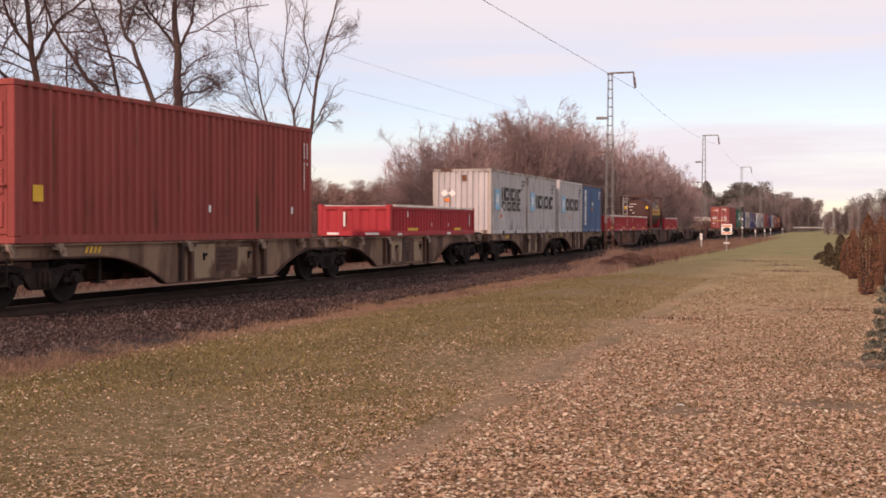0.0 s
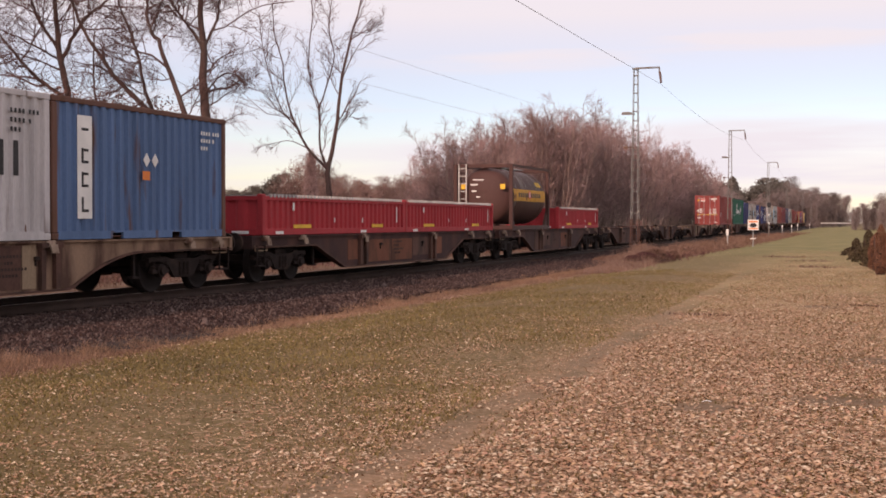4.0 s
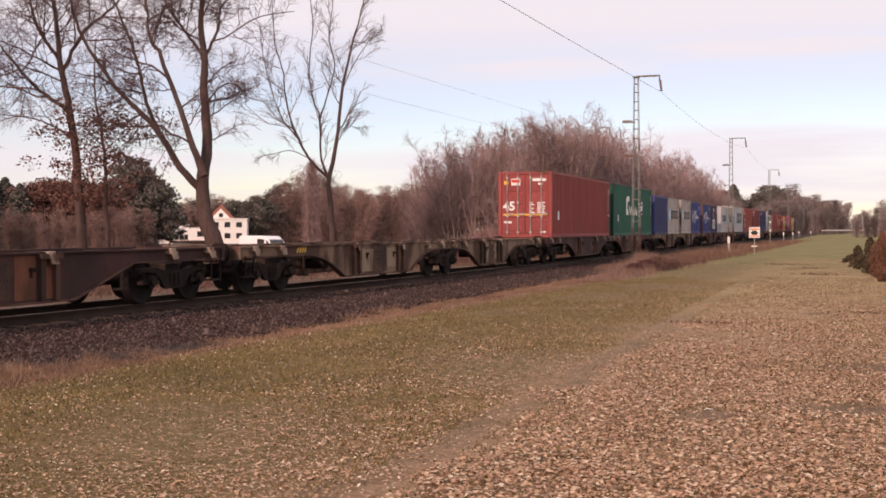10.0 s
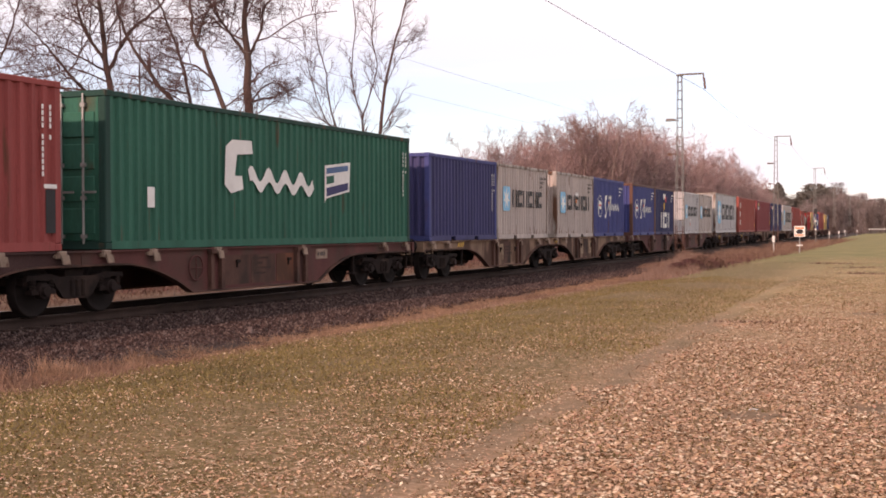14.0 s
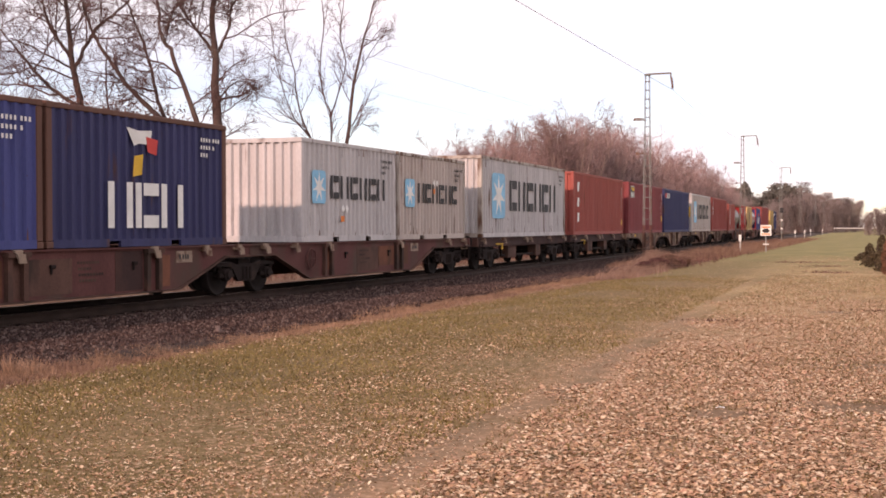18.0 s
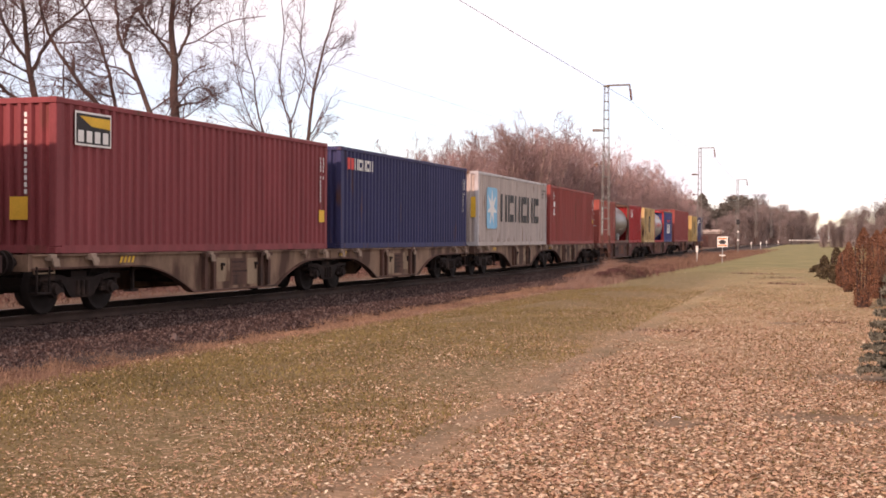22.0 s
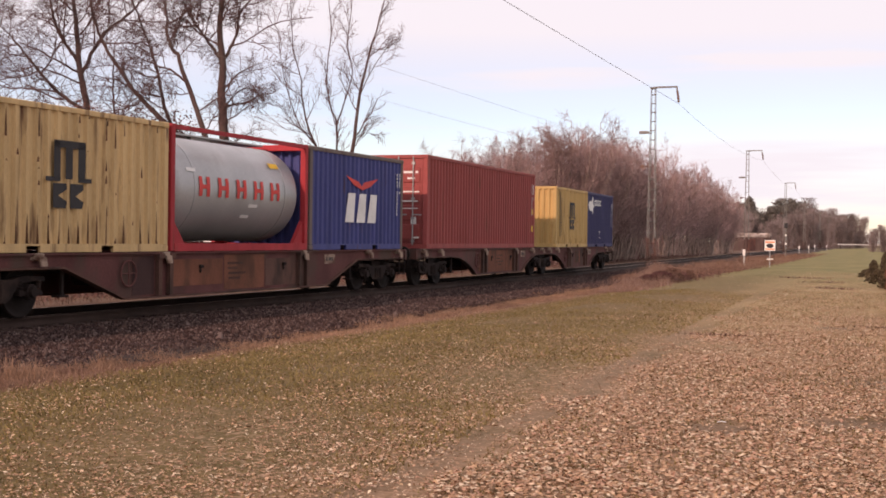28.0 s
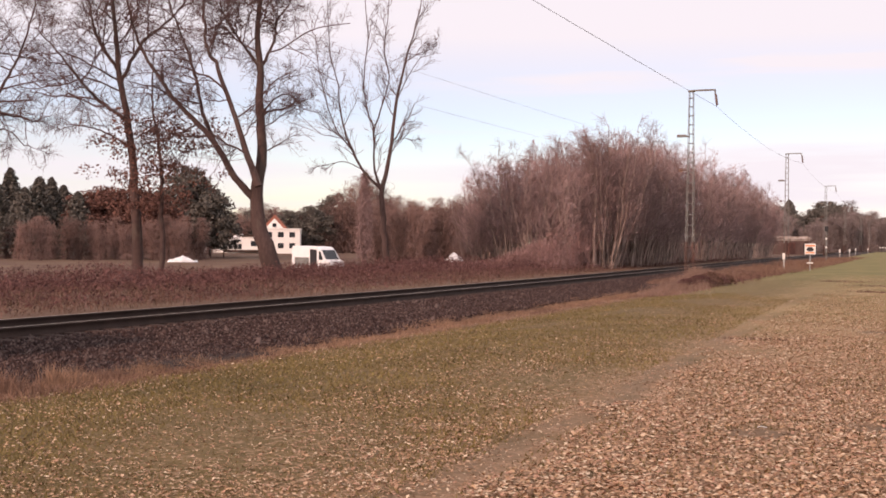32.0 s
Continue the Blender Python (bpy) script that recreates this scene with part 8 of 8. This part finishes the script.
    y = 12 + 120 * rng.uniform(0, 1, k) ** 1.3
    o = -rng.uniform(3.2, 17, k)
    x = centre_array(y) + o
    blades("rough_grass", "dry brown rough grass behind the track", "grass", x, y, (0.08 + 0.25 * patchy(x, y, 0.7, 5)) * rng.uniform(0.4, 1.3, k), M_ROUGH, rng, 1.0, 0.008)


def brambles():
    rng = np.random.default_rng(35)
    k = 100000
    y = 16 + 133 * rng.uniform(0, 1, k) ** 1.15
    o = -(4.0 + 17 * rng.uniform(0, 1, k) ** 0.8)
    x = centre_array(y) + o
    top = (0.2 + 1.1 * vnoise(x, y, 0.35, 7) * vnoise(x, y, 1.1, 3) ** 0.5) * np.clip((-o - 3.5) / 4.0, 0.25, 1) * np.clip((y - 10) / 22, 0.25, 1)
    at = np.stack([x, y, ground_z(x, y) + top * rng.uniform(0, 1, k) ** 0.6], 1)
    half = k // 2
    v, f = leaf_cards(at[:half], 0.055, rng)
    v2, f2 = twig_cards(at[half:], 0.2, 0.007, rng)
    stuff("brambles", "dark reddish-brown bramble scrub behind the track", "brambles", np.concatenate([v, v2]), np.concatenate([f, f2 + len(v)]), M_BRAMBLE)


def undergrowth():
    """Fine reddish saplings that fill the thicket between its stems."""
    rng = np.random.default_rng(36)
    k = 80000
    y = 70 + 88 * rng.uniform(0, 1, k) ** 1.2
    x = centre_array(y) - 5.0 - 14 * rng.uniform(0, 1, k) ** 0.8
    b = np.degrees(np.arctan2(-x, y))
    tall = (0.5 + 2.6 * vnoise(x, y, 0.25, 5) ** 1.6 + 0.6 * vnoise(x, y, 0.9, 2)) * np.clip((22.5 - b) / 4.5, 0.12, 1) * np.where(b < 15, 1.25, 1.0)
    at = np.stack([x, y, ground_z(x, y) + tall * rng.uniform(0, 1, k) ** 0.9], 1)
    v, f = twig_cards(at, 0.42, 0.011, rng)
    stuff("undergrowth", "fine reddish saplings and dead stalks under the thicket", "undergrowth", v, f, M_SAPLING)


def ballast_stones():
    rng = np.random.default_rng(37)
    n = 95000
    y = 10 + 75 * rng.uniform(0, 1, n) ** 1.5
    o = 1.25 + (3.35 - 0.5 * np.clip((y - 22) / 8, 0, 1)) * rng.uniform(0, 1, n) + rng.normal(0, 0.12, n)
    side = rng.uniform(0, 1, n) < 0.12
    o = np.where(side, rng.uniform(-3.4, 1.2, n), o)
    prof_o, prof_z = np.array([-4.2, -3.0, -1.9, -1.3, 0.6, 1.3, 1.6, 2.0, 2.8, 3.6, 4.3, 4.7]), np.array([-0.1, -0.04, 0.04, 0.03, 0.02, 0.012, -0.02, -0.035, -0.06, -0.09, -0.13, -0.17])
    z = np.interp(o, prof_o, prof_z)
    c = np.stack([centre_array(y) + o, y, z + 0.004], 1)
    base = np.array([[1, 0, 0], [-1, 0, 0], [0, 1, 0], [0, -1, 0], [0, 0, 1], [0, 0, -1]], float)
    s = rng.uniform(0.016, 0.04, (n, 1, 1)) * np.where(rng.uniform(0, 1, (n, 1, 1)) < 0.006, 2.0, 1.0)
    v = base[None] * rng.uniform(0.55, 1.25, (n, 6, 1)) + rng.normal(0, 0.22, (n, 6, 3))
    v = (v * s + c[:, None]).reshape(-1, 3)
    tri = np.array([[0, 2, 4], [2, 1, 4], [1, 3, 4], [3, 0, 4], [2, 0, 5], [1, 2, 5], [3, 1, 5], [0, 3, 5]])
    f = (tri[None] + 6 * np.arange(n)[:, None, None]).reshape(-1, 3)
    stuff("ballast_stones", "loose dark grey-brown crushed stones of the ballast", "ballast", v, f, M_STONE)


for i, (b, r, h, w) in enumerate(((12.5, 55.0, 0.36, 1.1), (12.05, 56.0, 0.5, 1.0), (11.7, 56.5, 0.3, 0.9), (11.35, 57.5, 0.36, 0.9), (13.0, 53.0, 0.26, 0.8))):
    bush("low_bush", "low dark brown leafless bush at the track's edge", b, r, h, w, (M_BRAMBLE, M_ROUGH)[i % 2], 120 + i, 1500, False, 0.035)
fallen_leaves()
grasses()
brambles()
undergrowth()
ballast_stones()


def litter():
    p = place(9.75, 0, 11.75)
    ob = new("paper_scrap", raw_mesh("paper_scrap", [(-0.07, -0.02, 0.0), (0.0, -0.025, 0.02), (0.07, -0.015, 0.005), (0.07, 0.03, 0.008), (0.0, 0.025, 0.024), (-0.07, 0.03, 0.002)], [(0, 1, 4, 5), (1, 2, 3, 4)], M_WHITE))
    tagged(ob, "small scrap of white paper on the leaves", "litter")
    ob.matrix_basis = pose(p.x, p.y, 0.045, 0, 0, 10) @ Matrix.Scale(0.6, 4)


litter()


# ---- the run of the train ----
SPEED = [(0, 12.0), (4, 12.2), (9, 12.3), (13, 12.45), (19, 12.45), (23, 12.7), (25.5, 13.0), (28, 13.5), (32, 13.6)]


def run(t):
    """Metres that the train has rolled since the start."""
    done = 0.0
    for (a, va), (b, vb) in zip(SPEED, SPEED[1:]):
        if t <= a:
            break
        e = min(t, b)
        ve = va + (vb - va) * (e - a) / (b - a)
        done += (va + ve) / 2 * (e - a)
    return done


def on_track(y, lift):
    x, turn = centre(y)
    return pose(x, y, RAIL_Z + lift, 0, 0, turn)


def motions():
    """Rolls every wagon and its load along the track."""
    for ob, u, lift in WAGONS + CARGO:
        walk(ob, [(t, on_track(u - run(t), lift)) for t in range(0, 33)])


motions()
